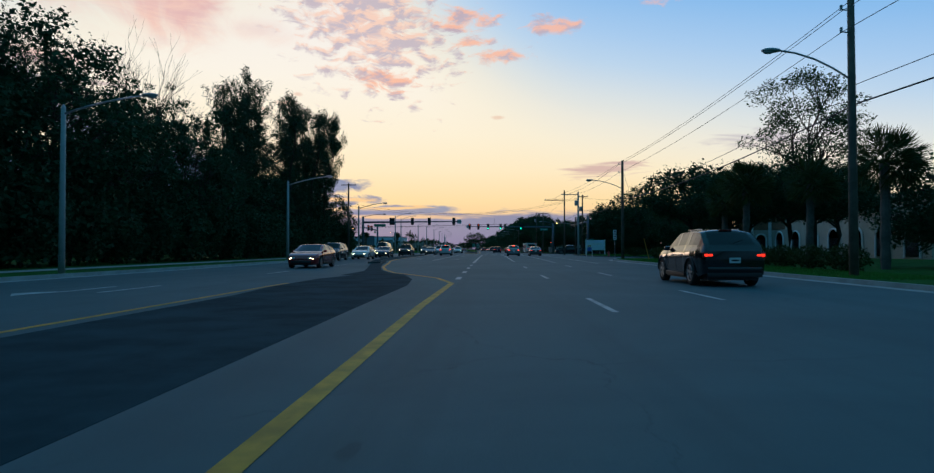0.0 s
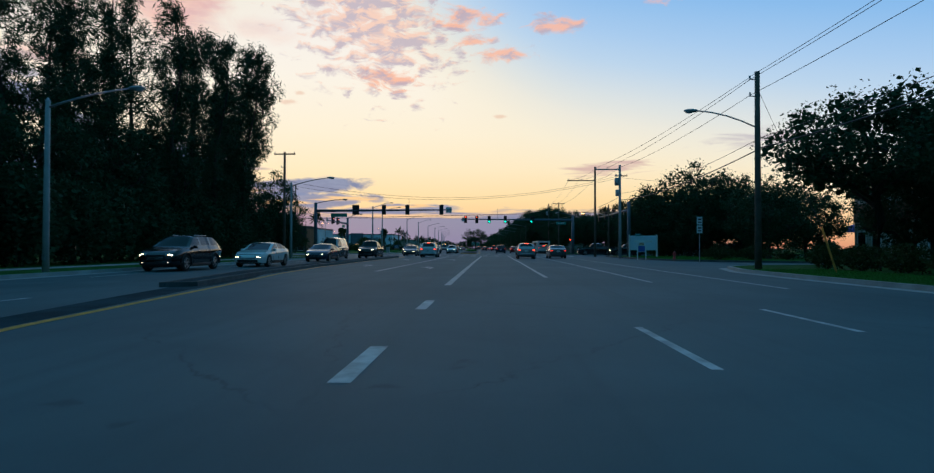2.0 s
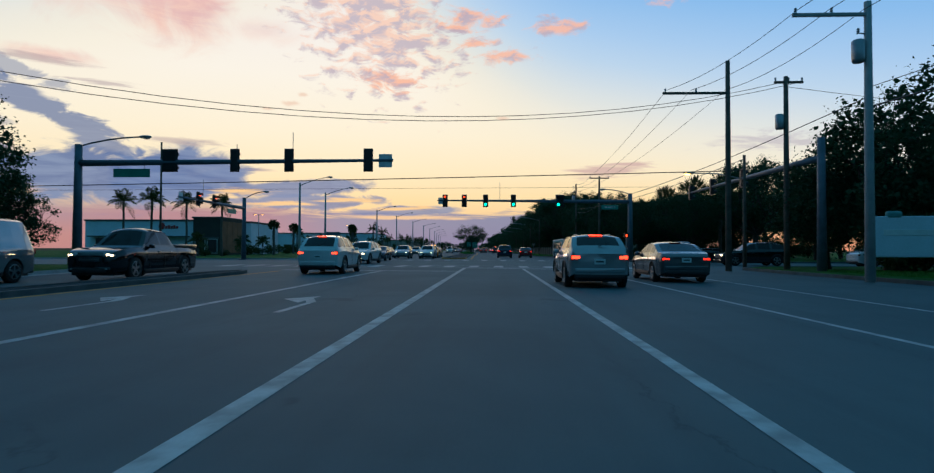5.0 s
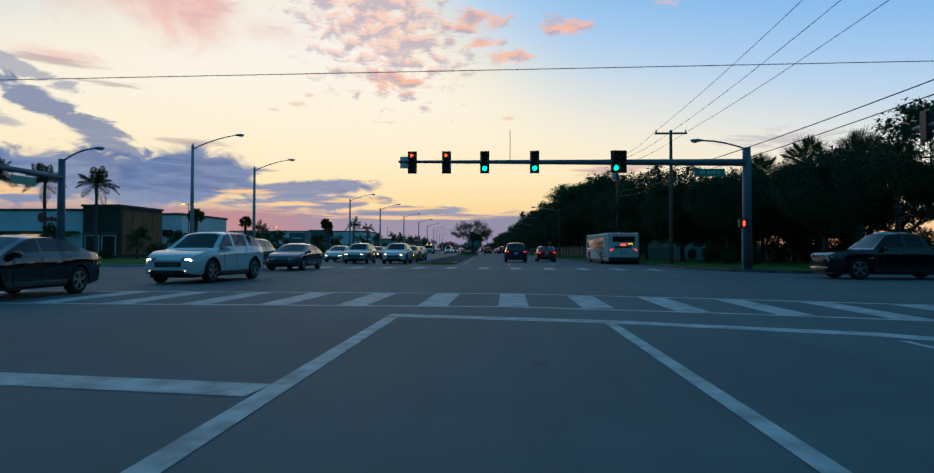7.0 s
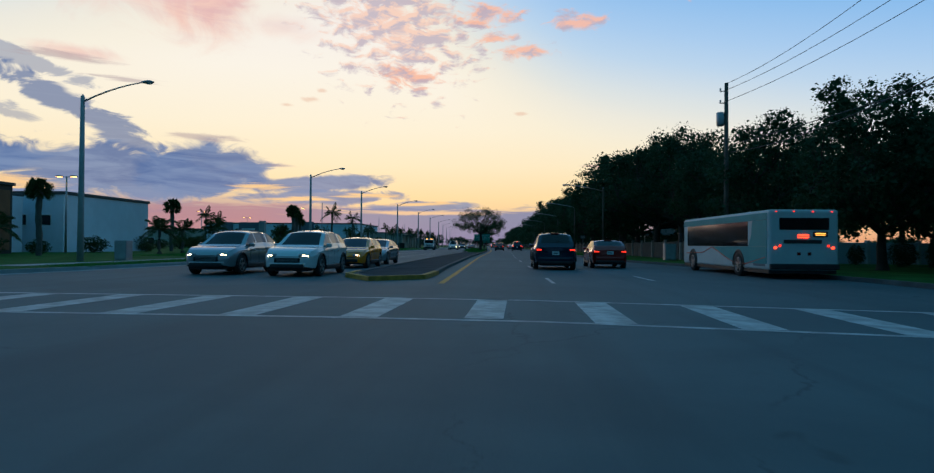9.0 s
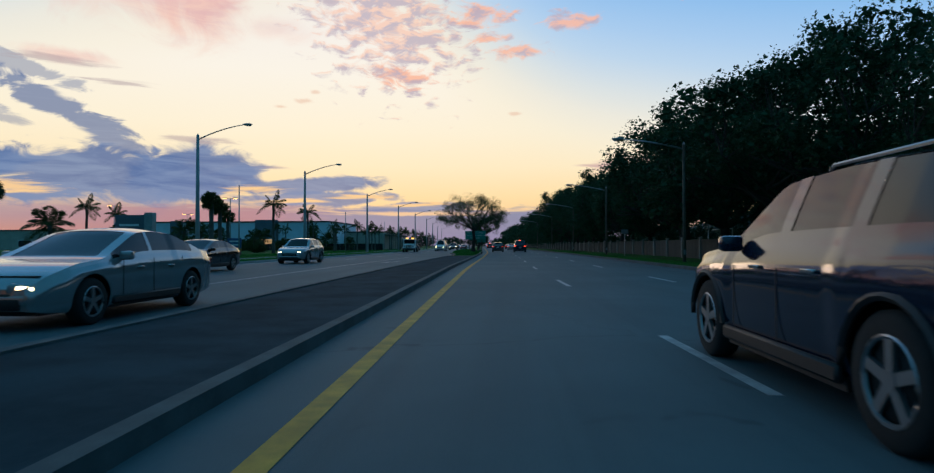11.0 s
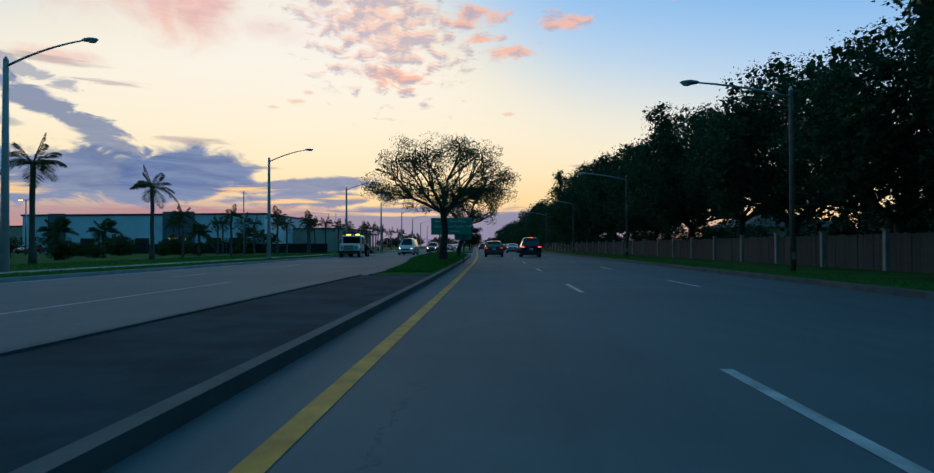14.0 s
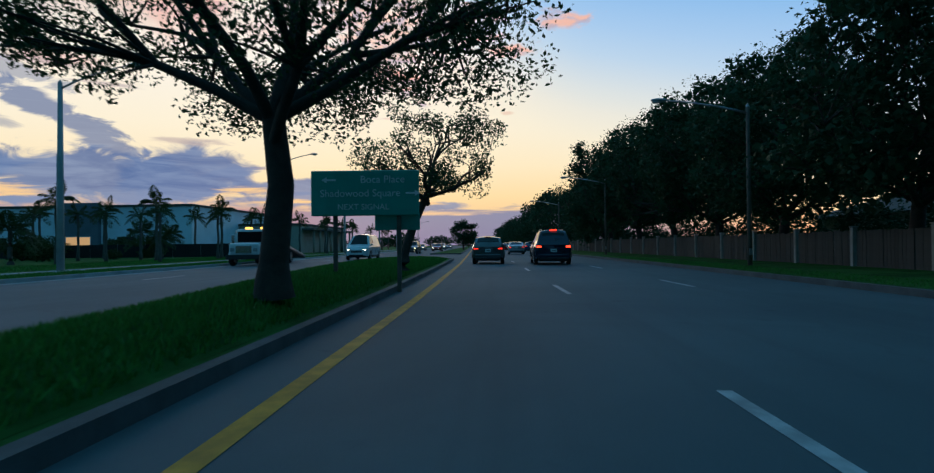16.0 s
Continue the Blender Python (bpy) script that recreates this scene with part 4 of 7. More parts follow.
for i, (x, y, s) in enumerate(((26, 162, 0.8), (32, 165, 0.82), (37.5, 158, 0.85), (22, 171, 0.8), (43, 150, 0.9), (30, 175, 0.85), (24.5, 183, 0.85), (25, 204, 0.85), (27, 214, 0.8), (26, 226, 0.85), (40, 170, 0.9), (27.5, 157, 0.72), (33, 158, 0.78), (22.5, 160, 0.7))):
    place((row_b, row_a)[i > 10 or i in (0, 3)], x, y, s, i * 97)
tall_cabbage = fan_palm(65, "tall fan palm with a round dark head behind the corner", 8.2, 2.3)
for x, y, s in ((26.2, 152, 1.0), (30.4, 152, 1.05), (23.4, 154, 0.9), (28.3, 149, 0.93), (34, 153, 1.0)):
    place(tall_cabbage, x, y, s, x * 29)
put_away(tall_cabbage, row_a, row_b, row_far, high_tree, corner_tree, tall, cabbage)
# left: palms round the shops after the crossing
palm = feather_palm(71, "tall slim palm with a feathery drooping crown", 5.6)
for x, y, s in ((-28.7, 226, 1.08), (-28.3, 238, 1.02), (-27, 262, 0.8), (-26.5, 272, 0.8), (-27.5, 284, 0.82), (-27, 296, 0.8),
                (-29, 254, 0.75), (-27, 308, 0.8), (-28, 322, 0.85), (-30, 338, 0.85), (-30, 356, 0.85), (-31, 375, 0.9), (-33, 395, 0.9), (-30, 246, 0.7), (-44, 214, 0.9), (-46, 222, 0.85), (-24.5, 258, 0.62), (-25, 268, 0.66), (-31, 262, 0.7), (-33, 270, 0.72), (-36, 266, 0.7), (-24.5, 280, 0.7), (-31, 290, 0.8), (-35, 284, 0.8), (-39, 274, 0.75), (-43, 270, 0.75), (-47, 276, 0.8), (-25, 302, 0.75), (-24.8, 316, 0.75), (-33, 420, 0.9), (-35, 450, 0.9)):
    place(palm, x, y, s, x * 37 + y * 11)
corner_palm = feather_palm(74, "tall palm with a full arching crown before the shops", 7.4, 0.17, 24, 3.1)
for x, y, s in ((-44, 153, 1.0), (-39.3, 153, 0.94), (-34.6, 153, 0.9), (-49, 155, 1.0)):
    place(corner_palm, x, y, s, x * 41)
small_palm = feather_palm(72, "short bushy palm with low arching fronds", 2.2, 0.16, 17, 2.2)
for i in range(16):
    place(small_palm, -34 + rs.uniform(-5, 4), 150 + i * 9 + rs.uniform(-3, 3), rs.uniform(0.8, 1.2), rs.uniform(0, 360))
boot = fan_palm(73, "ragged fan palm with a narrow untrimmed head", 5.2, 1.1)
for x, y, s in ((-31.6, 216, 1.1), (-32.3, 219.5, 1.0), (-33, 223, 0.85), (-33, 168, 0.9), (-39, 196, 1.0)):
    place(boot, x, y, s, x * 31)
put_away(palm, corner_palm, small_palm, boot)
# far woods on the horizon and hedges
far_wood = shrub(81, "far dark line of trees on the horizon", (26, 12, 9.0), LEAF_DARK, 1800, 1.2, "far_trees")
for i in range(30):
    place(far_wood, -330 + i * 22 + rs.uniform(-4, 4), 640 + rs.uniform(-30, 60), rs.uniform(0.7, 1.0), rs.uniform(0, 30))
for i in range(14):
    place(far_wood, -75 - i * 6 + rs.uniform(-6, 6), 300 + i * 22, rs.uniform(0.5, 0.75), rs.uniform(0, 60))
for i in range(14):
    place(far_wood, 64 + rs.uniform(-4, 6), 10 + i * 24, rs.uniform(0.7, 0.95) * (0.32 if 100 < 10 + i * 24 < 270 else 1), 80 + rs.uniform(0, 20))
for i in range(12):
    place(far_wood, -52 + rs.uniform(-3, 3), -30 + i * 12, 1.0, 90 + rs.uniform(-10, 10))
hedge = shrub(82, "clipped dark green hedge along the lawn", (3.2, 1.3, 1.15), HEDGE_LEAF, 1500, 0.11, "hedge")
for i in range(12):
    place(hedge, 15.3 + 0.1 * i, 27 + i * 3.0, 1.0, 88)
for i in range(6):
    place(hedge, 19.5 + i * 3.0, 82.5 + i * 0.3, 1.0, 6)
low_shrubs = shrub(83, "dark shrubs in the shop's planting", (3.0, 2.6, 1.7), HEDGE_LEAF, 1300, 0.16)
for i in range(24):
    place(low_shrubs, -36.0 + rs.uniform(-3, 3), 150 + i * 8 + rs.uniform(-2, 2), rs.uniform(0.5, 1.0), rs.uniform(0, 360))
for i in range(34):
    place(low_shrubs, -47 + rs.uniform(-9, 7), 196 + i * 3.4 + rs.uniform(-2, 2), rs.uniform(0.8, 1.5), rs.uniform(0, 360))
for i in range(8):
    place(low_shrubs, 20.0 + i * 1.7, 103.4 + rs.uniform(-1, 1.5), rs.uniform(0.8, 1.2), rs.uniform(0, 360), label="dark shrubs under the corner trees")
for i in range(24):
    y = 176 + i * 5.5
    place(under, yellow_x(y) + 20.5 + rs.uniform(-0.8, 0.8), y, (rs.uniform(0.9, 1.1), 0.7, rs.uniform(0.42, 0.6)), 90 + rs.uniform(-10, 10), label="dark shrubs behind the board fence")
for i in range(10):
    place(under, 21.5 + i * 2.2, 154 + rs.uniform(-3, 3), rs.uniform(0.45, 0.6), rs.uniform(0, 360), label="dark shrubs behind the corner trees")
for i in range(8):
    place(under, 16.5 + rs.uniform(0, 3.5) + 0.3 * i, 142 + i * 3.6, rs.uniform(0.2, 0.32), rs.uniform(0, 360), label="low dark shrubs below the row trees")
put_away(far_wood, hedge, low_shrubs, under, far_round)


# ---- poles, lamps, signals ----
def lamp_head(root, at, heading, lit=False):
    """A cobra-head luminaire: flattened housing and a lens bowl below."""
    x, y, z = at
    bm = bmesh.new()
    bmesh.ops.create_uvsphere(bm, u_segments=14, v_segments=8, radius=1.0)
    bmesh.ops.scale(bm, vec=(0.36, 0.15, 0.09), verts=bm.verts)
    for v in bm.verts:
        if v.co.x > 0:
            v.co.y *= 1 - 0.45 * v.co.x / 0.36
    bmesh.ops.transform(bm, matrix=pose(x, y, z, 0, 0, heading), verts=bm.verts)
    head = part("lamp_head", bm, STEEL, root, smooth=True)
    bm = bmesh.new()
    bmesh.ops.create_uvsphere(bm, u_segments=12, v_segments=7, radius=1.0)
    bmesh.ops.scale(bm, vec=(0.2, 0.12, 0.09), verts=bm.verts)
    bmesh.ops.transform(bm, matrix=pose(x, y, z - 0.045, 0, 0, heading) @ Matrix.Translation((-0.1, 0, 0)), verts=bm.verts)
    part("lens", bm, AMBER_ON if lit else LENS_GLASS, head, smooth=True)
    return head


def street_lamp(height, reach, rise, label, side=1, concrete=True, r0=0.17, r1=0.1):
    """A pole with one curved arm; side 1 reaches to +x."""
    root = thing("street_lamp", Matrix(), label, "street lamp", "street lamps")
    part("pole", tube(bmesh.new(), [(0, 0, -0.1), (0, 0, height * 0.5), (0, 0, height)], [r0, (r0 + r1) / 2, r1], 10), CONCRETE_POLE if concrete else WOOD_POLE, root, smooth=True)
    cap = bmesh.new()
    bmesh.ops.create_cone(cap, segments=10, radius1=r1 * 1.1, radius2=0.02, depth=0.16, cap_ends=True)
    bmesh.ops.translate(cap, verts=cap.verts, vec=(0, 0, height + 0.085))
    part("cap", cap, STEEL, root)
    pts = [(side * (reach * f), 0, height - 0.25 + rise * (f * 1.55 - 0.55 * f * f)) for f in (0.02, 0.2, 0.4, 0.6, 0.8, 1.0)]
    part("arm", tube(bmesh.new(), pts, [0.05, 0.047, 0.043, 0.04, 0.036, 0.032], 8), STEEL, root, smooth=True)
    lamp_head(root, (side * (reach + 0.22), 0, height - 0.25 + rise + 0.01), 180 if side > 0 else 0)
    part("hand_hole", bevelled((-0.06, -r0 - 0.012, 0.45), (0.06, -r0 + 0.06, 0.72), 0.008, 1), STEEL, root)
    return root


lamp = street_lamp(8.6, 3.3, 1.0, "tall grey concrete street lamp with a curved arm")
for x, y in ((-21.6, 144.5), (-22.0, 157.1), (-21.7, 193.6), (-21.1, 214.8), (-21.0, 243.4), (-21.1, 271.2), (-22, 300), (-23, 330), (-25, 362), (-27, 396), (-29, 432)):
    copy_thing(lamp, pose(x, y, 0.13))
lamp2 = street_lamp(6.8, 3.4, 0.75, "grey street lamp with a long arm before the wood", concrete=True, r0=0.13, r1=0.09)
for x, y in ((-17.5, 24.9), (-17.45, 53.6), (-17.8, 85.1)):
    copy_thing(lamp2, pose(x, y, 0.13))
lamp3 = street_lamp(6.6, 3.4, 0.6, "wooden pole street lamp standing among the row trees", side=-1, concrete=False, r0=0.1, r1=0.075)
for x, y in ((9.5, 187.3), (9.5, 213.8), (9.4, 242.3), (8.6, 272), (7.4, 302)):
    copy_thing(lamp3, pose(x, y, 0.13))
twin = thing("car_park_lamp", Matrix(), "tall thin car park lamp with two lit heads", "lamp")
part("pole", tube(bmesh.new(), [(0, 0, -0.1), (0, 0, 7.0)], [0.1, 0.07], 8), STEEL, twin, smooth=True)
for s in (-1, 1):
    part("arm", tube(bmesh.new(), [(0, 0, 6.9), (s * 0.5, 0, 7.0)], 0.03, 6), STEEL, twin)
    head = part("lamp_head", bevelled((s * 0.7 - 0.25, -0.18, 6.95), (s * 0.7 + 0.25, 0.18, 7.07), 0.02, 1), STEEL, twin)
    part("lens", bevelled((s * 0.7 - 0.2, -0.14, 6.925), (s * 0.7 + 0.2, 0.14, 6.955), 0.008, 1), AMBER_ON, head)
for x, y in ((-35, 228), (-60, 265), (-58, 240), (-70, 300), (-40, 180)):
    copy_thing(twin, pose(x, y, 0.13))
put_away(lamp, lamp2, lamp3, twin)


def insulator(parent, at):
    bm = bmesh.new()
    for k in range(3):
        tube(bm, [(at[0], at[1], at[2] + k * 0.07), (at[0], at[1], at[2] + k * 0.07 + 0.05)], [0.06, 0.035], 7)
    part("insulator", bm, STEEL, parent)


def utility_pole(x, y, height, label, arms=(), brackets=(), lamp_at=None, radius=0.16, mat=WOOD_POLE, transformer=None):
    root = thing("utility_pole", pose(x, y, 0.13), label, "utility pole", "utility poles")
    part("pole", tube(bmesh.new(), [(0, 0, -0.1), (0, 0, height / 2), (0, 0, height)], [radius, radius * 0.85, radius * 0.7], 10), mat, root, smooth=True)
    for z, x0, x1 in arms:
        arm = part("crossarm", bevelled((x0, -0.06, z - 0.06), (x1, 0.06, z + 0.06), 0.01, 1), mat, root)
        for k in (0.04, 0.5, 0.96):
            insulator(arm, (x0 + (x1 - x0) * k, 0, z + 0.06))
    for z in brackets:
        bar = part("bracket", tube(bmesh.new(), [(0, 0, z), (-0.32, 0, z + 0.04)], 0.025, 6), STEEL, root)
        insulator(bar, (-0.34, 0, z + 0.02))
    if lamp_at:
        dx, z0, z1 = lamp_at
        part("arm", tube(bmesh.new(), [(dx * f, 0, z0 + (z1 - z0) * (f * 1.8 - 0.8 * f * f)) for f in (0.03, 0.25, 0.5, 0.75, 1.0)], 0.035, 7), STEEL, root, smooth=True)
        lamp_head(root, (dx - 0.22, 0, z1), 0)
    if transformer:
        bm = tube(bmesh.new(), [(-0.34, 0, transformer), (-0.34, 0, transformer + 0.08), (-0.34, 0, transformer + 0.75), (-0.34, 0, transformer + 0.8)], [0.18, 0.22, 0.22, 0.16], 12)
        part("transformer", bm, STEEL, root, "grey transformer can", True)
    return root


utility_pole(13.0, 22.4, 9.9, "tall weathered wooden utility pole carrying a street lamp", brackets=(9.5, 8.7), lamp_at=(-2.6, 7.0, 8.1))
utility_pole(12.9, 59.4, 9.4, "tall weathered wooden utility pole carrying a street lamp", brackets=(9.0, 8.2), lamp_at=(-2.9, 6.7, 7.55))
utility_pole(13.95, 95.4, 9.75, "pale concrete utility pole with an offset crossarm", arms=((9.3, -2.6, 0.1),), brackets=(8.6,), radius=0.17, mat=CONCRETE_POLE, transformer=7.6)
utility_pole(13.2, 106.3, 11.0, "dark wooden utility pole with a long one-sided crossarm", arms=((9.3, -3.4, 0.1),))
utility_pole(16.3, 106.5, 10.2, "dark wooden utility pole with a transformer", arms=((9.9, -0.6, 0.9),), transformer=7.4)
utility_pole(12.9, 143.6, 9.3, "thin wooden utility pole with a crossarm", arms=((9.1, -1.1, 1.1),), radius=0.14)
utility_pole(12.9, 162.9, 10.5, "tall wooden utility pole beside the row trees", brackets=(10.0, 9.3), radius=0.15, transformer=8.0)
utility_pole(-20.9, 92.5, 10.8, "dark wooden utility pole with a crossarm at the wood's end", arms=((10.6, -1.1, 1.1),), brackets=(9.2,))
utility_pole(-33.5, 136.0, 12.0, "thin dark wooden pole on the far corner", radius=0.13)
lit_pole = utility_pole(15.6, 110.2, 6.6, "wooden pole with a lit sodium street lamp at the corner", radius=0.12)
part("arm", tube(bmesh.new(), [(-0.1, 0, 5.2), (-1.6, 0, 5.5), (-3.0, 0, 5.55)], 0.035, 7), STEEL, lit_pole, smooth=True)
lamp_head(lit_pole, (-3.2, 0, 5.55), 0, True)
for x, y in ((-24.2, 206), (-26, 250), (-27.5, 290)):
    utility_pole(x, y, 6.4, "thin grey post behind the pavement", radius=0.07, mat=STEEL)


def cable(p, q, sag, r=0.014, label="thin black overhead cable"):
    p, q = Vector(p), Vector(q)
    pts = [p.lerp(q, i / 16) - Vector((0, 0, sag * 4 * (i / 16) * (1 - i / 16))) for i in range(17)]
    return tagged(obj("overhead_cable", tube(bmesh.new(), pts, r, 4, False), WIRE), label, "cable", "overhead cables")


tops = [((12.9, -34, 10.0), (12.6, -34, 9.6), (12.6, -34, 8.8)), ((13.0, 22.4, 10.0), (12.66, 22.4, 9.6), (12.66, 22.4, 8.85)), ((12.9, 59.4, 9.5), (12.56, 59.4, 9.15), (12.56, 59.4, 8.4)),
        ((11.5, 95.4, 9.6), (12.6, 95.4, 9.6), (13.8, 95.4, 9.6)), ((10.0, 106.3, 9.6), (11.3, 106.3, 9.6), (13.1, 106.3, 9.6)), ((11.8, 143.6, 9.35), (12.9, 143.6, 9.35), (14.0, 143.6, 9.35)),
        ((12.9, 162.9, 10.6), (12.56, 162.9, 10.1), (12.56, 162.9, 9.45))]
for a, b in zip(tops, tops[1:]):
    for p, q in zip(a, b):
        cable(p, q, 0.35)
for (x0, y0), (x1, y1), z0, z1, r in (((13.2, -34), (13.2, 22.4), 7.0, 7.0, 0.014), ((13.2, 22.4), (13.1, 59.4), 7.0, 6.4, 0.014), ((13.1, 59.4), (14.1, 95.4), 6.4, 6.9, 0.014), ((13.2, -34), (13.2, 22.4), 6.3, 6.3, 0.03),
                                      ((13.2, 22.4), (13.1, 59.4), 6.3, 5.9, 0.03), ((13.1, 59.4), (14.1, 95.4), 5.9, 6.2, 0.03), ((14.1, 95.4), (13.0, 143.6), 6.6, 6.6, 0.02), ((13.0, 143.6), (13.0, 162.9), 6.4, 6.6, 0.02)):
    cable((x0, y0, z0), (x1, y1, z1), 0.5, r, "thick black overhead cable")
cable((-20.9, 92.5, 8.0), (16.0, 106.5, 10.0), 2.2)
cable((-20.9, 92.5, 7.6), (16.9, 106.5, 10.0), 2.2)
utility_pole(-36.0, 108.8, 8.0, "dark wooden pole beside the side street", radius=0.13)
cable((-36.0, 108.8, 4.62), (15.6, 110.2, 5.82), 0.06, 0.026, "thick black overhead cable")
cable((-60.0, 115.0, 5.0), (60.0, 113.0, 5.45), 0.05, 0.009)
cable((16.3, 106.5, 9.8), (60, 116, 9.8), 0.8)
cable((15.6, 110.2, 6.5), (13.0, 162.9, 7.0), 0.6, 0.02, "thick black overhead cable")


def traffic_signal(mast, x, z, lit, south=True, sections=3, wide=0.36, backplate=True):
    """A signal on the arm; lit says which sections glow, counted from the top."""
    f = -1 if south else 1
    tall = 0.36 * sections
    bm = bevelled((x - wide / 2, -0.13, z - tall / 2), (x + wide / 2, 0.13, z + tall / 2), 0.03, 2)
    body = part("signal", bm, DARK_METAL, mast, "black signal housing")
    rim = bmesh.new()
    w, t = wide / 2 + 0.07, tall / 2 + 0.07
    box(rim, (x - w, f * -0.03 - 0.008, z - t), (x - wide / 2 + 0.005, f * -0.03 + 0.008, z + t))
    box(rim, (x + wide / 2 - 0.005, f * -0.03 - 0.008, z - t), (x + w, f * -0.03 + 0.008, z + t))
    box(rim, (x - wide / 2, f * -0.03 - 0.006, z + tall / 2 - 0.005), (x + wide / 2, f * -0.03 + 0.006, z + t))
    box(rim, (x - wide / 2, f * -0.03 - 0.006, z - t), (x + wide / 2, f * -0.03 + 0.006, z - tall / 2 + 0.005))
    part("backplate", rim, DARK_METAL, body)
    cols = [-0.17, 0.17] if wide > 0.5 else [0.0]
    for k in range(sections):
        for c in cols:
            cz = z + tall / 2 - 0.18 - 0.36 * k
            hood = bmesh.new()
            ring = [(x + c + 0.15 * math.cos(a), cz + 0.15 * math.sin(a)) for a in [math.pi * (i / 10 * 1.3 - 0.15) for i in range(11)]]
            v0 = [hood.verts.new((px, f * 0.13, pz)) for px, pz in ring]
            v1 = [hood.verts.new((px, f * 0.33, pz)) for px, pz in ring]
            for i in range(10):
                hood.faces.new((v0[i], v0[i + 1], v1[i + 1], v1[i]))
            part("visor", hood, DARK_METAL, body)
            lens = bmesh.new()
            mode = lit.get((k, c), lit.get(k)) if lit else None
            if mode == "left":
                for p, q in (((0.09, 0), (-0.09, 0)), ((-0.09, 0), (0.0, 0.09)), ((-0.09, 0), (0.0, -0.09))):
                    tube(lens, [(x + c + p[0], f * 0.145, cz + p[1]), (x + c + q[0], f * 0.145, cz + q[1])], 0.026, 5)
                part("arrow_light", lens, RED_ON, body, "glowing red left arrow")
            else:
                bmesh.ops.create_uvsphere(lens, u_segments=14, v_segments=8, radius=0.135)
                bmesh.ops.scale(lens, vec=(1, 0.3, 1), verts=lens.verts)
                bmesh.ops.translate(lens, verts=lens.verts, vec=(x + c, f * 0.125, cz))
                part("lens", lens, {"green": GREEN_ON, "red": RED_ON}.get(mode, LENS_OFF), body, smooth=True)
    return body


def lettering(text, size, mat, parent, at, turn=(90, 0, 0), align="CENTER", name="lettering"):
    cu = bpy.data.curves.new(name, "FONT")
    cu.body, cu.size, cu.align_x, cu.align_y, cu.extrude = text, size, align, "CENTER", 0.002
    tmp = new("tmp_text", cu)
    me = bpy.data.meshes.new_from_object(tmp.evaluated_get(bpy.context.evaluated_depsgraph_get()))
    bpy.data.objects.remove(tmp)
    me.materials.clear()
    me.materials.append(mat)
    ob = new(name, me)
    ob.parent = parent
    ob.matrix_local = pose(*at, *turn)
    return ob


def mast(x, y, height, arm_end, arm_z, lamp_dx, lamp_z, label, turn=0.0, arm0=0.17, r=0.24):
    """A signal mast: pole, base plate, tapered arm along x and a lamp on top. arm_end in the mast's own x."""
    root = thing("signal_mast", pose(x, y, 0.05, 0, 0, turn), label, "signal mast")
    part("pole", tube(bmesh.new(), [(0, 0, 0), (0, 0, height * 0.6), (0, 0, height)], [r, r * 0.85, r * 0.75], 12), MAST_STEEL, root, smooth=True)
    part("base_plate", bevelled((-0.36, -0.36, -0.05), (0.36, 0.36, 0.05), 0.015, 1), MAST_STEEL, root)
    n_pts = 6
    part("arm", tube(bmesh.new(), [(arm_end * k / n_pts, 0, arm_z + 0.12 * k / n_pts) for k in range(n_pts + 1)], [arm0 + (0.07 - arm0) * k / n_pts for k in range(n_pts + 1)], 10), MAST_STEEL, root, smooth=True)
    if lamp_dx:
        part("lamp_arm", tube(bmesh.new(), [(lamp_dx * f, 0, height - 0.1 + (lamp_z - height + 0.1) * (1.9 * f - 0.9 * f * f)) for f in (0, 0.2, 0.45, 0.7, 1.0)], 0.045, 7), MAST_STEEL, root, smooth=True)
        lamp_head(root, (lamp_dx + (0.22 if lamp_dx > 0 else -0.22), 0, lamp_z), 180 if lamp_dx > 0 else 0)
    return root


def plate(parent, name, x0, x1, z0, z1, y, mat, label=""):
    return part(name, bevelled((x0, y - 0.012, z0), (x1, y + 0.012, z1), 0.008, 1), mat, parent, label)


# the far mast, facing the camera's road
far_mast = mast(14.15, 133.7, 6.55, -18.7, 5.75, -2.4, 6.95, "grey steel signal mast with red arrows and green lights", arm0=0.2, r=0.27)
for x, lit in ((-17.95, {0: "left"}), (-16.07, {0: "left"}), (-13.98, {2: "green"}), (-11.27, {2: "green"})):
    traffic_signal(far_mast, x, 5.83, lit)
traffic_signal(far_mast, -6.75, 5.83, {(2, -0.17): "green"}, wide=0.72)
plate(far_mast, "regulation_sign", -18.62, -18.17, 5.5, 6.15, 0.0, SIGN_WHITE, "white regulation plate at the arm's end")
sign = plate(far_mast, "street_name_sign", -2.75, -1.15, 5.0, 5.42, -0.03, GREEN_SIGN, "green street name sign hung from the arm")
lettering("95 AVE S", 0.27, SIGN_WHITE, sign, (-1.95, -0.046, 5.21))
for x in (-2.5, -1.4):
    part("hanger", tube(bmesh.new(), [(x, -0.03, 5.41), (x, 0, 5.7)], 0.015, 5), STEEL, sign)
part("antenna", tube(bmesh.new(), [(-12.6, 0, 5.8), (-12.6, 0, 7.6)], 0.02, 5), STEEL, far_mast)
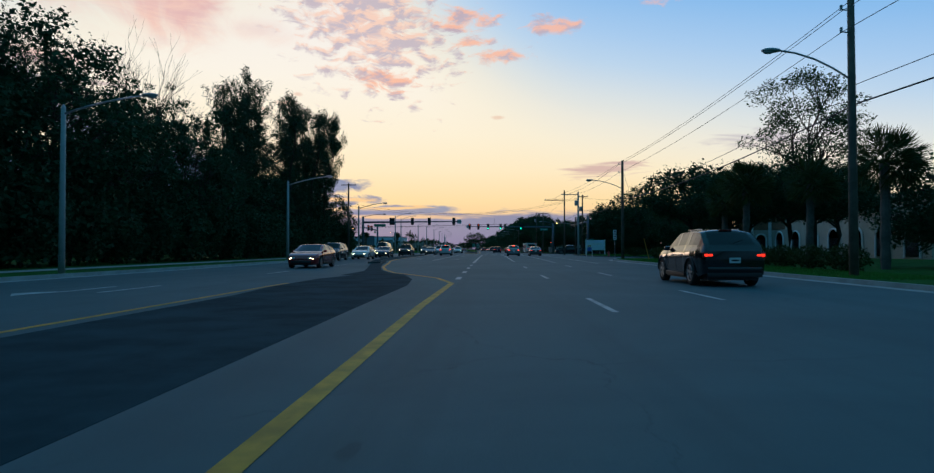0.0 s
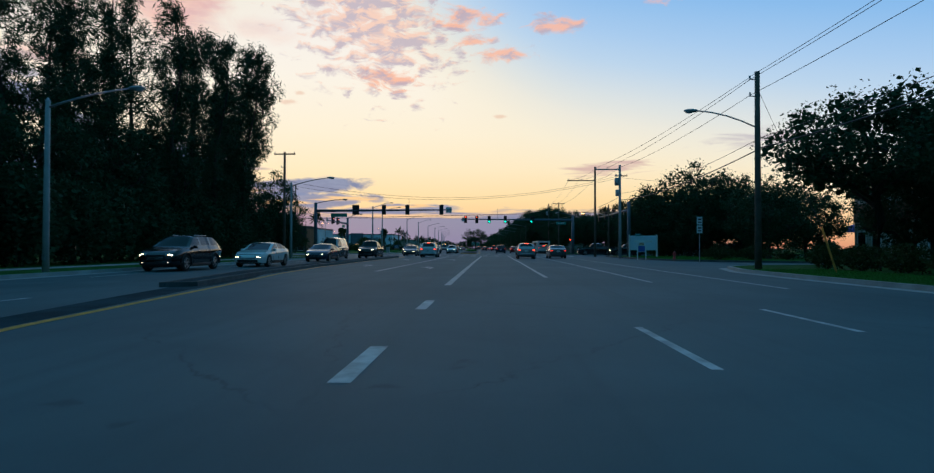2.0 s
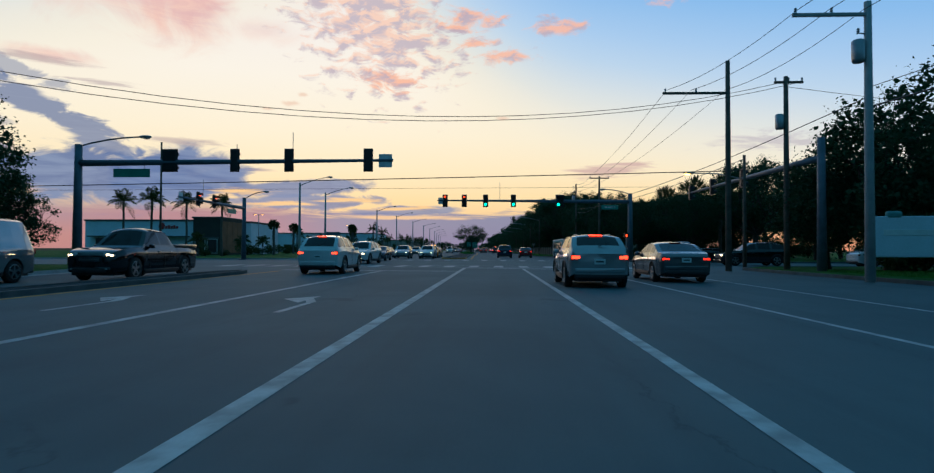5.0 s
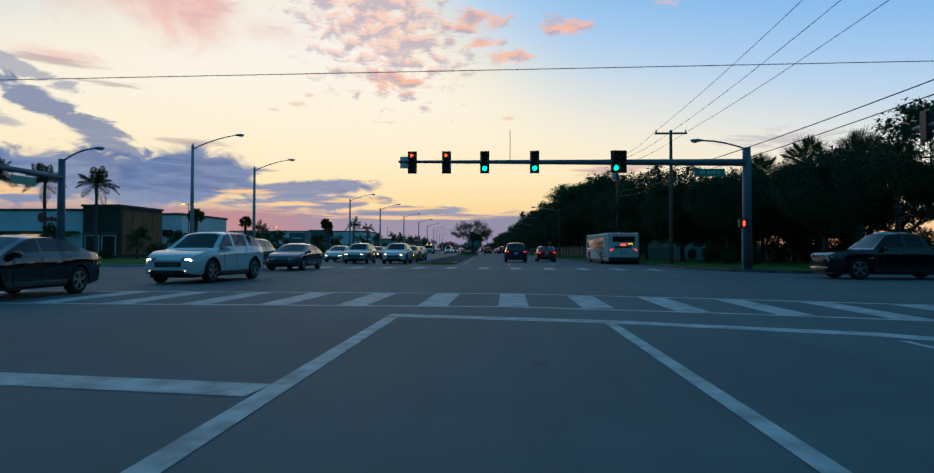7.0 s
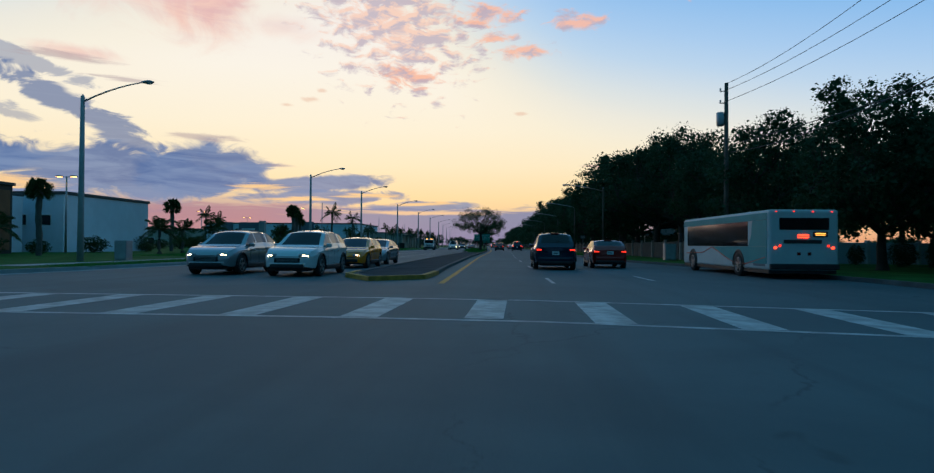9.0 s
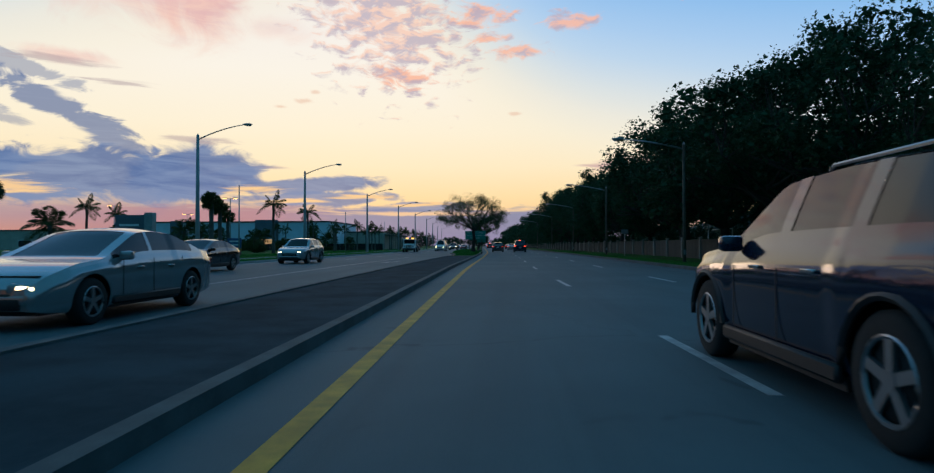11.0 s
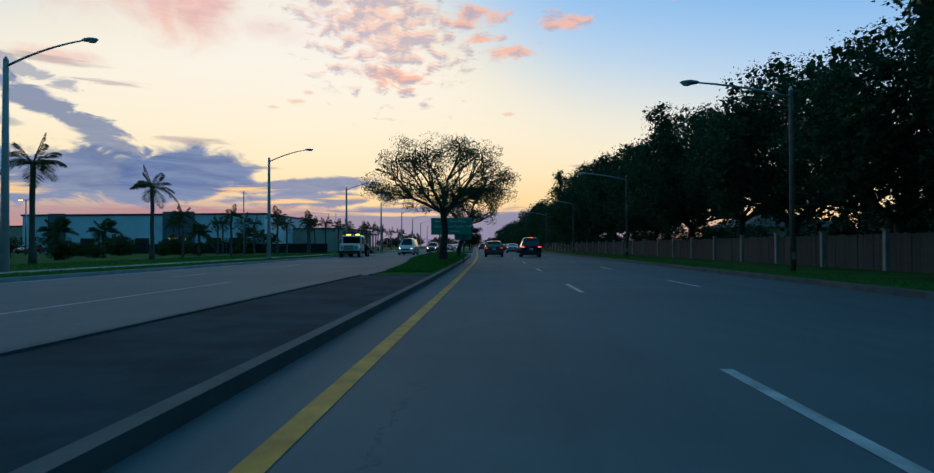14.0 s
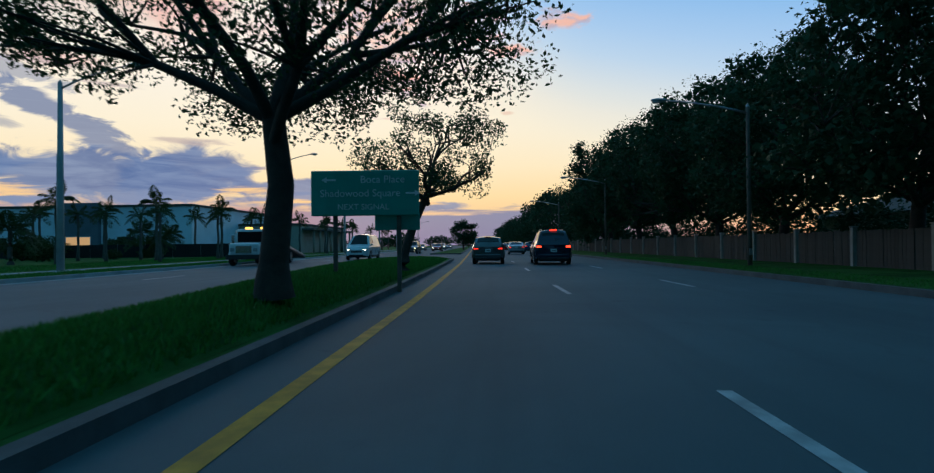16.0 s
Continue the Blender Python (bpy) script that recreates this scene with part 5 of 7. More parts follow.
# the near mast on the left, seen from behind
near_mast = mast(-21.3, 105.4, 6.6, 16.9, 5.6, 3.4, 7.0, "grey steel signal mast seen from behind, with dark signals", arm0=0.18, r=0.25)
for x, w in ((5.0, 0.72), (8.5, 0.36), (11.4, 0.36), (15.6, 0.36)):
    traffic_signal(near_mast, x, 5.73, None, south=False, wide=w)
plate(near_mast, "regulation_sign", 16.15, 16.85, 5.35, 6.05, 0.0, SIGN_WHITE, "white regulation plate at the arm's end")
sign = plate(near_mast, "street_name_sign", 1.9, 3.9, 4.85, 5.3, 0.03, GREEN_SIGN, "green street name sign hung from the arm")
for x in (2.2, 3.6):
    part("hanger", tube(bmesh.new(), [(x, 0.03, 5.29), (x, 0, 5.5)], 0.015, 5), STEEL, sign)
for x, z in ((8.6, 6.6), (11.6, 7.2)):
    part("antenna", tube(bmesh.new(), [(x, 0, 5.6), (x, 0, z)], 0.02, 5), STEEL, near_mast)
# masts over the side street
left_mast = mast(-23.9, 134.0, 6.15, -12.2, 5.1, 0.0, 0.0, "grey steel signal mast over the side street", turn=88)
part("lamp_arm", tube(bmesh.new(), [(0, -2.0 * f, 6.0 + 0.75 * (1.9 * f - 0.9 * f * f)) for f in (0, 0.2, 0.45, 0.7, 1.0)], 0.045, 7), MAST_STEEL, left_mast, smooth=True)
lamp_head(left_mast, (0, -2.2, 6.75), 90)
for x in (-6.2, -9.0):
    traffic_signal(left_mast, x, 5.3, {0: "red"}, wide=0.36)
part("antenna", tube(bmesh.new(), [(-8.2, 0, 5.2), (-8.2, 0, 7.0)], 0.02, 5), STEEL, left_mast)
plate(left_mast, "regulation_sign", -12.1, -11.5, 4.95, 5.6, 0.0, SIGN_WHITE, "white regulation plate at the arm's end")
plate(left_mast, "street_name_sign", -3.6, -1.9, 4.4, 4.85, -0.03, GREEN_SIGN, "green street name sign hung from the arm")
right_mast = mast(16.8, 104.0, 6.6, 20.5, 5.6, 0, 0, "grey steel signal mast over the side street", turn=90)
for x in (9.5, 15.0, 19.8):
    traffic_signal(right_mast, x, 5.7, None, wide=0.36)

# the road sign under the broad tree
guide = thing("guide_sign", pose(-4.22, 230.9, 0.4, 0, 0, 2), "green guide sign with white lettering on two posts", "road sign")
board = part("board", bevelled((-1.32, -0.03, 1.45), (1.3, 0.03, 2.55), 0.03, 2), GREEN_SIGN, guide)
lettering("Boca Place", 0.25, SIGN_WHITE, board, (0.42, -0.035, 2.32))
lettering("Shadowood Square", 0.25, SIGN_WHITE, board, (-0.12, -0.035, 1.99))
lettering("NEXT SIGNAL", 0.2, SIGN_WHITE, board, (-0.05, -0.035, 1.66))
for x, z, s in ((-0.85, 2.32, -1), (1.12, 1.99, 1)):
    bm = bmesh.new()
    box(bm, (x - 0.14, -0.037, z - 0.022), (x + 0.14, -0.031, z + 0.022))
    v = [bm.verts.new((x + s * 0.21, -0.036, z)), bm.verts.new((x + s * 0.08, -0.036, z + 0.075)), bm.verts.new((x + s * 0.08, -0.036, z - 0.075))]
    bm.faces.new(v)
    part("arrow", bm, SIGN_WHITE, board)
for x in (-0.75, 0.8):
    part("post", bevelled((x - 0.05, 0.035, -0.4), (x + 0.05, 0.13, 2.4), 0.01, 1), WOOD_POLE, guide)
for x, z0 in ((0.2, 1.1), ):
    part("lower_board", bevelled((x, 0.14, z0), (x + 1.1, 0.17, z0 + 0.42), 0.01, 1), GREEN_SIGN, guide)


# ---- buildings, signs and fences ----
STUCCO = material("cream_stucco", (0.42, 0.38, 0.32), 0.9, 0.12, 0.6, 25.0, 0.004)
PALE_WALL = material("pale_blue_grey_wall", (0.66, 0.76, 0.84), 0.85, 0.1, 0.3, 15.0)
GREY_PANEL = material("slate_wall_panel", (0.12, 0.15, 0.18), 0.8, 0.12, 0.5, 15.0)
BROWN_WALL = material("dark_brown_wall", (0.05, 0.042, 0.035), 0.85, 0.2, 0.6, 20.0)
RUST_PANEL = material("rust_orange_panel", (0.2, 0.08, 0.03), 0.75, 0.25, 0.8, 20.0)
BRICK_RED = material("red_brown_wall", (0.2, 0.1, 0.06), 0.9, 0.2, 1.0, 30.0)
ROOF = material("grey_roof", (0.09, 0.09, 0.09), 0.9, 0.25, 1.0, 20.0)
ROOF_TILE = material("brown_roof_tile", (0.1, 0.07, 0.055), 0.85, 0.3, 1.2, 18.0, 0.02, per_piece=0.4)
WINDOW_DARK = material("dark_window_glass", (0.012, 0.014, 0.016), 0.08, 0.2)
BLUE_CLOTH = material("blue_awning_cloth", (0.02, 0.05, 0.28), 0.8, 0.2, 2.0, 30.0)
RED_PAINT = material("red_sign_paint", (0.5, 0.03, 0.03), 0.5, 0.1)
FENCE_WOOD = material("weathered_fence_board", (0.062, 0.064, 0.056), 0.9, 0.3, 1.5, 25.0, 0.006, per_piece=0.6)
FENCE_PIER = material("pale_fence_pier", (0.30, 0.29, 0.26), 0.85, 0.2, 1.5, 25.0, 0.004)
BLACK_MESH = material("black_screen_cloth", (0.012, 0.013, 0.014), 0.9, 0.3, 0.6, 30.0)
WARM_WINDOW = glowing("warm_shop_window", (1.0, 0.62, 0.3), 0.5)


def wall_box(name, parent, lo, hi, mat, label="", r=0.03):
    return part(name, bevelled(lo, hi, r, 1), mat, parent, label)


def window(parent, x, z0, z1, w, y, axis="y", out=-1, glass=WINDOW_DARK, name="window"):
    """A framed window on a wall face; axis says along which way the wall faces."""
    def lay(a, b, d0, d1, zz0, zz1):
        lo, hi = sorted((y + out * d0, y + out * d1))
        return ((a, lo, zz0), (b, hi, zz1)) if axis == "y" else ((lo, a, zz0), (hi, b, zz1))
    pane = part(name, box(bmesh.new(), *lay(x - w / 2, x + w / 2, 0.0, 0.03, z0, z1)), glass, parent)
    fr = bmesh.new()
    for a, b, c, d in ((x - w / 2 - 0.06, x - w / 2 + 0.02, z0 - 0.06, z1 + 0.06), (x + w / 2 - 0.02, x + w / 2 + 0.06, z0 - 0.06, z1 + 0.06)):
        box(fr, *lay(a, b, 0.0, 0.06, c, d))
    for c, d in ((z0 - 0.06, z0 + 0.02), (z1 - 0.02, z1 + 0.06)):
        box(fr, *lay(x - w / 2 + 0.021, x + w / 2 - 0.021, 0.0, 0.055, c, d))
    part("window_frame", fr, SIGN_WHITE, pane)
    return pane


# the brown shop and the pale shop behind the left corner
shop = thing("brown_shop", pose(-42.6, 166, 0.13), "dark brown shop block with a rust-coloured flank", "shop")
wall_box("wall", shop, (-2.2, 0, -0.1), (2.0, 8.6, 5.6), BROWN_WALL)
wall_box("parapet", shop, (-2.35, -0.15, 5.6), (2.15, 8.75, 5.85), ROOF)
for k in range(4):
    wall_box("panel", shop, (1.98, 0.35 + k * 2.0, 0.3), (2.07, 2.28 + k * 2.0, 5.2), RUST_PANEL, "rust orange wall panel", 0.015)
wall_box("lintel", shop, (-2.0, -0.1, 2.5), (1.8, 0.02, 2.75), ROOF)
for x in (-1.1, 0.8):
    window(shop, x, 0.3, 2.4, 1.5, 0.0)
pale = thing("pale_shop", pose(-53.4, 167, 0.13), "low pale shop with a red script sign shape", "shop")
wall_box("wall", pale, (-9, 0, -0.1), (8.4, 14, 5.2), PALE_WALL)
wall_box("parapet", pale, (-9.15, -0.15, 5.2), (8.4, 14.15, 5.45), ROOF)
bm = bmesh.new()
bmesh.ops.create_uvsphere(bm, u_segments=16, v_segments=8, radius=1.0)
bmesh.ops.scale(bm, vec=(0.5, 0.06, 0.55), verts=bm.verts)
bmesh.ops.translate(bm, verts=bm.verts, vec=(3.2, -0.07, 4.45))
logo = part("logo", bm, RED_PAINT, pale, "plain red sign shape")
for k in range(5):
    part("logo_bar", bevelled((3.75 + k * 0.42, -0.1, 4.05), (4.08 + k * 0.42, 0.02, 4.45 + 0.12 * (k % 2)), 0.05, 2), RED_PAINT, logo)
for x in (-6, -2, 2):
    window(pale, x, 0.7, 2.6, 2.6, 0.0, glass=WARM_WINDOW if x == 2 else WINDOW_DARK)
part("awning", bevelled((-8.0, -1.2, 2.75), (7.6, 0.0, 2.9), 0.03, 1), ROOF, pale)
white_wall = thing("white_shop", pose(-47.5, 189, 0.13), "long low white shop wall behind palms", "shop")
wall_box("wall", white_wall, (-9, -6, -0.1), (5.0, 8, 5.6), PALE_WALL)
wall_box("roof", white_wall, (-9.15, -6.15, 5.6), (5.15, 8.15, 5.9), ROOF)
for x in (-6.5, -3, 0.5, 3):
    window(white_wall, x, 2.6, 3.6, 1.5, -6.0)

# the far store with a slate panel
store = thing("warehouse_store", pose(-64, 305, 0.13), "long blue-grey store with a slate panel over the entrance", "store")
wall_box("wall", store, (-22, -8, -0.1), (22, 18, 6.6), PALE_WALL)
wall_box("roof", store, (-22.2, -8.2, 6.6), (22.2, 18.2, 6.9), ROOF)
wall_box("entrance_panel", store, (4.0, -8.6, 0.0), (9.5, -8.0, 7.2), GREY_PANEL, "slate entrance panel")
wall_box("entrance_panel", store, (-17.0, -8.5, 0.0), (-14.0, -8.0, 7.0), GREY_PANEL, "slate entrance panel")
for x in (-10, -5, 0, 13, 17):
    window(store, x, 1.0, 2.6, 2.6, -8.0)
window(store, 6.7, 0.4, 2.6, 3.4, -8.6, glass=WARM_WINDOW)
store2 = thing("warehouse_store", pose(-115, 320, 0.13), "long low pale store far behind palms", "store")
wall_box("wall", store2, (-24, -8, -0.1), (22, 18, 5.2), STUCCO)
wall_box("roof", store2, (-24.2, -8.2, 5.2), (22.2, 18.2, 5.5), ROOF)
for x in (-15, -6, 3, 12):
    window(store2, x, 0.8, 2.6, 4.0, -8.0)
tan_shop = thing("tan_shop", pose(-37.5, 318, 0.13), "tan shop with a colonnade beside the road", "shop")
wall_box("wall", tan_shop, (-8, -6, -0.1), (5.5, 22, 4.4), STUCCO)
wall_box("roof", tan_shop, (-8.2, -6.2, 4.4), (5.7, 22.2, 4.7), ROOF)
for k in range(8):
    part("column", tube(bmesh.new(), [(7.0, -4 + k * 3.4, -0.1), (7.0, -4 + k * 3.4, 3.6)], 0.18, 10), STUCCO, tan_shop, smooth=True)
wall_box("canopy", tan_shop, (5.5, -5.5, 3.6), (7.4, 21.5, 3.95), ROOF)

# pylon sign and low dark screen fence by the car park
pylon = thing("pylon_sign", pose(-32.6, 205, 0.13), "dark pylon sign with a pale column beside the pavement", "sign")
part("panel", bevelled((-2.3, -0.25, 0.25), (0.4, 0.25, 3.75), 0.03, 2), GREY_PANEL, pylon)
part("column", bevelled((0.42, -0.35, -0.1), (1.15, 0.35, 3.95), 0.03, 2), CONCRETE, pylon)
part("writing_bar", bevelled((-1.9, -0.262, 2.75), (-0.1, -0.248, 2.95), 0.004, 1), SIGN_WHITE, pylon)
part("writing_bar", bevelled((-0.55, -0.262, 1.75), (-0.1, -0.248, 1.9), 0.004, 1), SIGN_WHITE, pylon)
screen = thing("screen_fence", pose(0, 0, 0.13), "low black cloth screen fence round a building site", "fence")
for i in range(14):
    x0, y0 = -25.5 - i * 3.0, 278 + i * 0.1
    part("post", tube(bmesh.new(), [(x0, y0, -0.1), (x0, y0, 1.45)], 0.035, 6), STEEL, screen)
    part("cloth", bevelled((x0 - 2.96, y0 - 0.012, 0.05), (x0 - 0.04, y0 + 0.012, 1.4), 0.005, 1), BLACK_MESH, screen)

# shops on the right before the crossing
arcade = thing("arcade_shop", pose(40, 76, 0.13), "long cream stucco shop with arches and a blue awning", "shop")
wall_box("wall", arcade, (0, -19, -0.1), (14, 22, 5.8), STUCCO)
wall_box("parapet", arcade, (-0.2, -19.2, 5.8), (14.2, 22.2, 6.4), STUCCO)
wall_box("panel", arcade, (-0.1, 8.5, 3.6), (0.02, 14.5, 5.6), BRICK_RED, "red-brown wall panel")
for k in range(8):
    y = -16.5 + k * 4.4
    pane = part("arch_window", bevelled((-0.06, y - 1.0, 0.2), (0.0, y + 1.0, 2.2), 0.01, 1), WINDOW_DARK, arcade)
    top = bmesh.new()
    ring = [(y + 1.0 * math.cos(math.pi * i / 10), 2.2 + 1.0 * math.sin(math.pi * i / 10)) for i in range(11)]
    f = top.faces.new([top.verts.new((-0.05, a, b)) for a, b in ring])
    bmesh.ops.solidify(top, geom=[f], thickness=0.04)
    part("arch_light", top, WINDOW_DARK, pane)
    part("arch_trim", tube(bmesh.new(), [(-0.1, y + 1.1, 0.1)] + [(-0.1, y + 1.1 * math.cos(math.pi * i / 10), 2.2 + 1.1 * math.sin(math.pi * i / 10)) for i in range(11)] + [(-0.1, y - 1.1, 0.1)], 0.1, 6), SIGN_WHITE, pane)
aw = bmesh.new()
rows = [[aw.verts.new((-1.8 * math.sin(a), y, 2.7 + 1.0 * math.cos(a))) for a in (0, 0.4, 0.8, 1.2, 1.57)] for y in (17.6, 21.4)]
for i in range(4):
    aw.faces.new((rows[0][i], rows[0][i + 1], rows[1][i + 1], rows[1][i]))
for r in rows:
    aw.faces.new([aw.verts.new((0, r[0].co.y, 2.7))] + r)
part("awning", aw, BLUE_CLOTH, arcade, "dark blue cloth awning", True)
gate_house = thing("arched_porch", pose(37.0, 91.0, 0.13), "small cream porch with a red-brown band and an arch", "porch")
wall_box("wall", gate_house, (0, -2.6, -0.1), (2.9, 2.4, 6.0), STUCCO)
wall_box("band", gate_house, (-0.06, -2.66, 3.6), (2.96, 2.46, 5.4), BRICK_RED)
wall_box("cornice", gate_house, (-0.2, -2.8, 6.0), (3.1, 2.6, 6.5), STUCCO)
for y in (-1.2, 1.1):
    window(gate_house, y, 0.2, 2.6, 1.3, 0.0, "x", -1)
for x in (-0.02, 2.5):
    part("pilaster", bevelled((x, -2.8, -0.1), (x + 0.42, -2.66, 6.0), 0.02, 1), SIGN_WHITE, gate_house)
door = part("arch_door", bevelled((0.85, -2.72, 0.0), (2.05, -2.6, 2.3), 0.01, 1), WINDOW_DARK, gate_house)
head = bmesh.new()
f = head.faces.new([head.verts.new((1.45 + 0.6 * math.cos(math.pi * i / 10), -2.7, 2.3 + 0.6 * math.sin(math.pi * i / 10))) for i in range(11)])
bmesh.ops.solidify(head, geom=[f], thickness=0.03)
part("arch_light", head, WINDOW_DARK, door)
part("arch_trim", tube(bmesh.new(), [(0.72, -2.72, 0.0)] + [(1.45 - 0.74 * math.cos(math.pi * i / 10), -2.72, 2.3 + 0.74 * math.sin(math.pi * i / 10)) for i in range(11)] + [(2.18, -2.72, 0.0)], 0.09, 6), SIGN_WHITE, door)
cloth = bmesh.new()
rows = [[cloth.verts.new((x, -2.66 - 1.2 * math.sin(a), 2.2 + 0.9 * math.cos(a))) for a in (0, 0.5, 1.0, 1.57)] for x in (3.1, 5.6)]
for i in range(3):
    cloth.faces.new((rows[0][i], rows[0][i + 1], rows[1][i + 1], rows[1][i]))
for r in rows:
    cloth.faces.new([cloth.verts.new((r[0].co.x, -2.66, 2.2))] + r)
part("awning", cloth, BLUE_CLOTH, gate_house, "dark blue cloth awning", True)
wall_box("wing_wall", gate_house, (2.96, -2.5, -0.1), (9.0, 2.4, 3.6), STUCCO)

# low white wall behind the corner trees
low_wall = tagged(new("boundary_wall"), "low white rendered wall behind the corner trees", "wall", kind="structure")
for k in range(6):
    part("wall_panel", bevelled((16.6 + k * 3.0, 166.0, 0.0), (19.56 + k * 3.0, 166.18, 1.45), 0.02, 1), PALE_WALL, low_wall)
    part("pier", bevelled((16.42 + k * 3.0, 165.9, 0.0), (16.6 + k * 3.0, 166.28, 1.6), 0.02, 1), SIGN_WHITE, low_wall)


# houses behind the fence
def house(x, y, w, d, h, label):
    root = thing("house", pose(x, y, 0.13), label, "house")
    wall_box("wall", root, (0, 0, -0.1), (w, d, h), STUCCO)
    bm = bmesh.new()
    e = 0.6
    a = [bm.verts.new(p) for p in ((-e, -e, h), (w + e, -e, h), (w + e, d + e, h), (-e, d + e, h))]
    r = [bm.verts.new(p) for p in ((w / 2, d * 0.3, h + 1.7), (w / 2, d * 0.7, h + 1.7))]
    for f in ((a[0], a[1], r[0]), (a[1], a[2], r[1], r[0]), (a[2], a[3], r[1]), (a[3], a[0], r[0], r[1]), (a[3], a[2], a[1], a[0])):
        bm.faces.new(f)
    part("roof", bm, ROOF_TILE, root)
    for yy in (d * 0.25, d * 0.7):
        window(root, yy, 1.0, 2.1, 1.2, 0.0, "x", -1)
    return root


house(20.5, 192, 9, 11, 3.6, "house with a tiled hip roof behind the fence")
house(21.5, 219, 9, 12, 2.7, "low house with a brown tiled roof behind the fence")
house(21.5, 249, 9, 12, 2.6, "low house with a brown tiled roof behind the fence")

# signs and small things on the right lawn
board = thing("monument_sign", pose(17.0, 98.0, 0.13, 0, 0, -8), "pale blue-green sign board between two posts on the lawn", "sign")
part("panel", bevelled((-1.35, -0.08, 0.75), (1.35, 0.08, 2.35), 0.03, 2), PALE_WALL, board)
part("writing_bar", bevelled((-0.95, -0.095, 1.6), (0.95, -0.078, 1.82), 0.004, 1), SIGN_WHITE, board)
part("crest", bevelled((-0.85, -0.1, 2.25), (-0.25, 0.1, 2.55), 0.1, 3), material("teal_crest", (0.05, 0.25, 0.25), 0.6, 0.2), board, "small teal crest")
for x in (-1.45, 1.45):
    part("post", bevelled((x - 0.08, -0.08, -0.1), (x + 0.08, 0.08, 2.45), 0.015, 1), SIGN_WHITE, board)
notice = thing("notice_board", pose(14.5, 88.4, 0.13, 0, 0, -14), "white notice board with a blue panel on two posts", "sign")
part("panel", bevelled((-0.33, -0.03, 0.62), (0.33, 0.03, 1.62), 0.015, 1), SIGN_WHITE, notice)
part("picture", bevelled((-0.3, -0.042, 0.66), (0.3, -0.028, 1.2), 0.004, 1), material("blue_print", (0.03, 0.12, 0.4), 0.6, 0.2), notice, "blue printed panel")
for z in (1.3, 1.45):
    part("writing_bar", bevelled((-0.22, -0.042, z - 0.04), (0.22, -0.028, z + 0.04), 0.004, 1), YELLOW_KERB, notice)
for x in (-0.38, 0.38):
    part("post", bevelled((x - 0.04, -0.04, -0.1), (x + 0.04, 0.04, 1.75), 0.008, 1), SIGN_WHITE, notice)
wayside = thing("road_sign", pose(15.25, 74.6, 0.0), "two white road sign plates on a thin post", "road sign")
part("post", tube(bmesh.new(), [(0, 0, -0.1), (0, 0, 3.35)], 0.03, 6), STEEL, wayside)
for z in (2.82, 2.2):
    p = part("plate", bevelled((-0.2, -0.05, z), (0.2, -0.03, z + 0.55), 0.01, 1), SIGN_WHITE, wayside)
    part("writing_bar", bevelled((-0.12, -0.058, z + 0.12), (0.12, -0.048, z + 0.2), 0.003, 1), DARK_METAL, p)
    part("writing_bar", bevelled((-0.12, -0.058, z + 0.32), (0.12, -0.048, z + 0.42), 0.003, 1), DARK_METAL, p)
guy = thing("guy_guard", pose(14.4, 55.5, 0.13), "leaning yellow guy wire guard", "guy guard")
part("guard", tube(bmesh.new(), [(0, 0, -0.05), (-0.35, 0.5, 1.9)], 0.04, 6), YELLOW_KERB, guy)
part("wire", tube(bmesh.new(), [(-0.35, 0.5, 1.9), (-1.5, 3.9, 8.6)], 0.012, 4), WIRE, guy)
hydrant = thing("fire_hydrant", pose(16.6, 85.2, 0.13), "small red fire hydrant on the lawn", "hydrant")
part("body", tube(bmesh.new(), [(0, 0, -0.05), (0, 0, 0.08), (0, 0, 0.1), (0, 0, 0.5), (0, 0, 0.6), (0, 0, 0.7)], [0.15, 0.15, 0.1, 0.1, 0.12, 0.04], 10), RED_PAINT, hydrant, smooth=True)
part("outlet", tube(bmesh.new(), [(-0.18, 0, 0.45), (0.18, 0, 0.45)], 0.05, 8), RED_PAINT, hydrant)
push = thing("pedestrian_signal", pose(13.6, 132.9, 0.13), "black pedestrian signal glowing red on the mast corner", "signal")
part("post", tube(bmesh.new(), [(0, 0, -0.1), (0, 0, 2.5)], 0.05, 8), STEEL, push)
part("housing", bevelled((-0.22, -0.2, 2.15), (0.22, 0.02, 2.6), 0.03, 2), DARK_METAL, push)
bm = bmesh.new()
tube(bm, [(0, -0.21, 2.28), (0, -0.205, 2.28), (0, -0.205, 2.46), (0, -0.21, 2.46)], 0.06, 8)
part("light", bm, RED_ON, push, "glowing red light")
post_sign = thing("route_sign", pose(9.7, 205.5, 0.13), "thin post with a small plate by the fence", "road sign")
part("post", tube(bmesh.new(), [(0, 0, -0.1), (0, 0, 2.3)], 0.025, 6), STEEL, post_sign)
part("plate", bevelled((-0.3, -0.04, 1.95), (0.3, -0.025, 2.3), 0.01, 1), STEEL, post_sign)
goal = thing("play_frame", pose(15.6, 197, 0.13), "white tube frame behind the fence", "frame")
for y in (0, 5.2):
    part("post", tube(bmesh.new(), [(0, y, -0.1), (0, y, 2.15)], 0.04, 6), SIGN_WHITE, goal)
part("bar", tube(bmesh.new(), [(0, -0.05, 2.15), (0, 5.25, 2.15)], 0.04, 6), SIGN_WHITE, goal)
cabinet = thing("signal_cabinet", pose(12.0, 172.0, 0.13), "grey steel service cabinet on the verge", "cabinet")
part("body", bevelled((-0.4, -0.35, 0.0), (0.4, 0.35, 1.2), 0.03, 2), STEEL, cabinet)
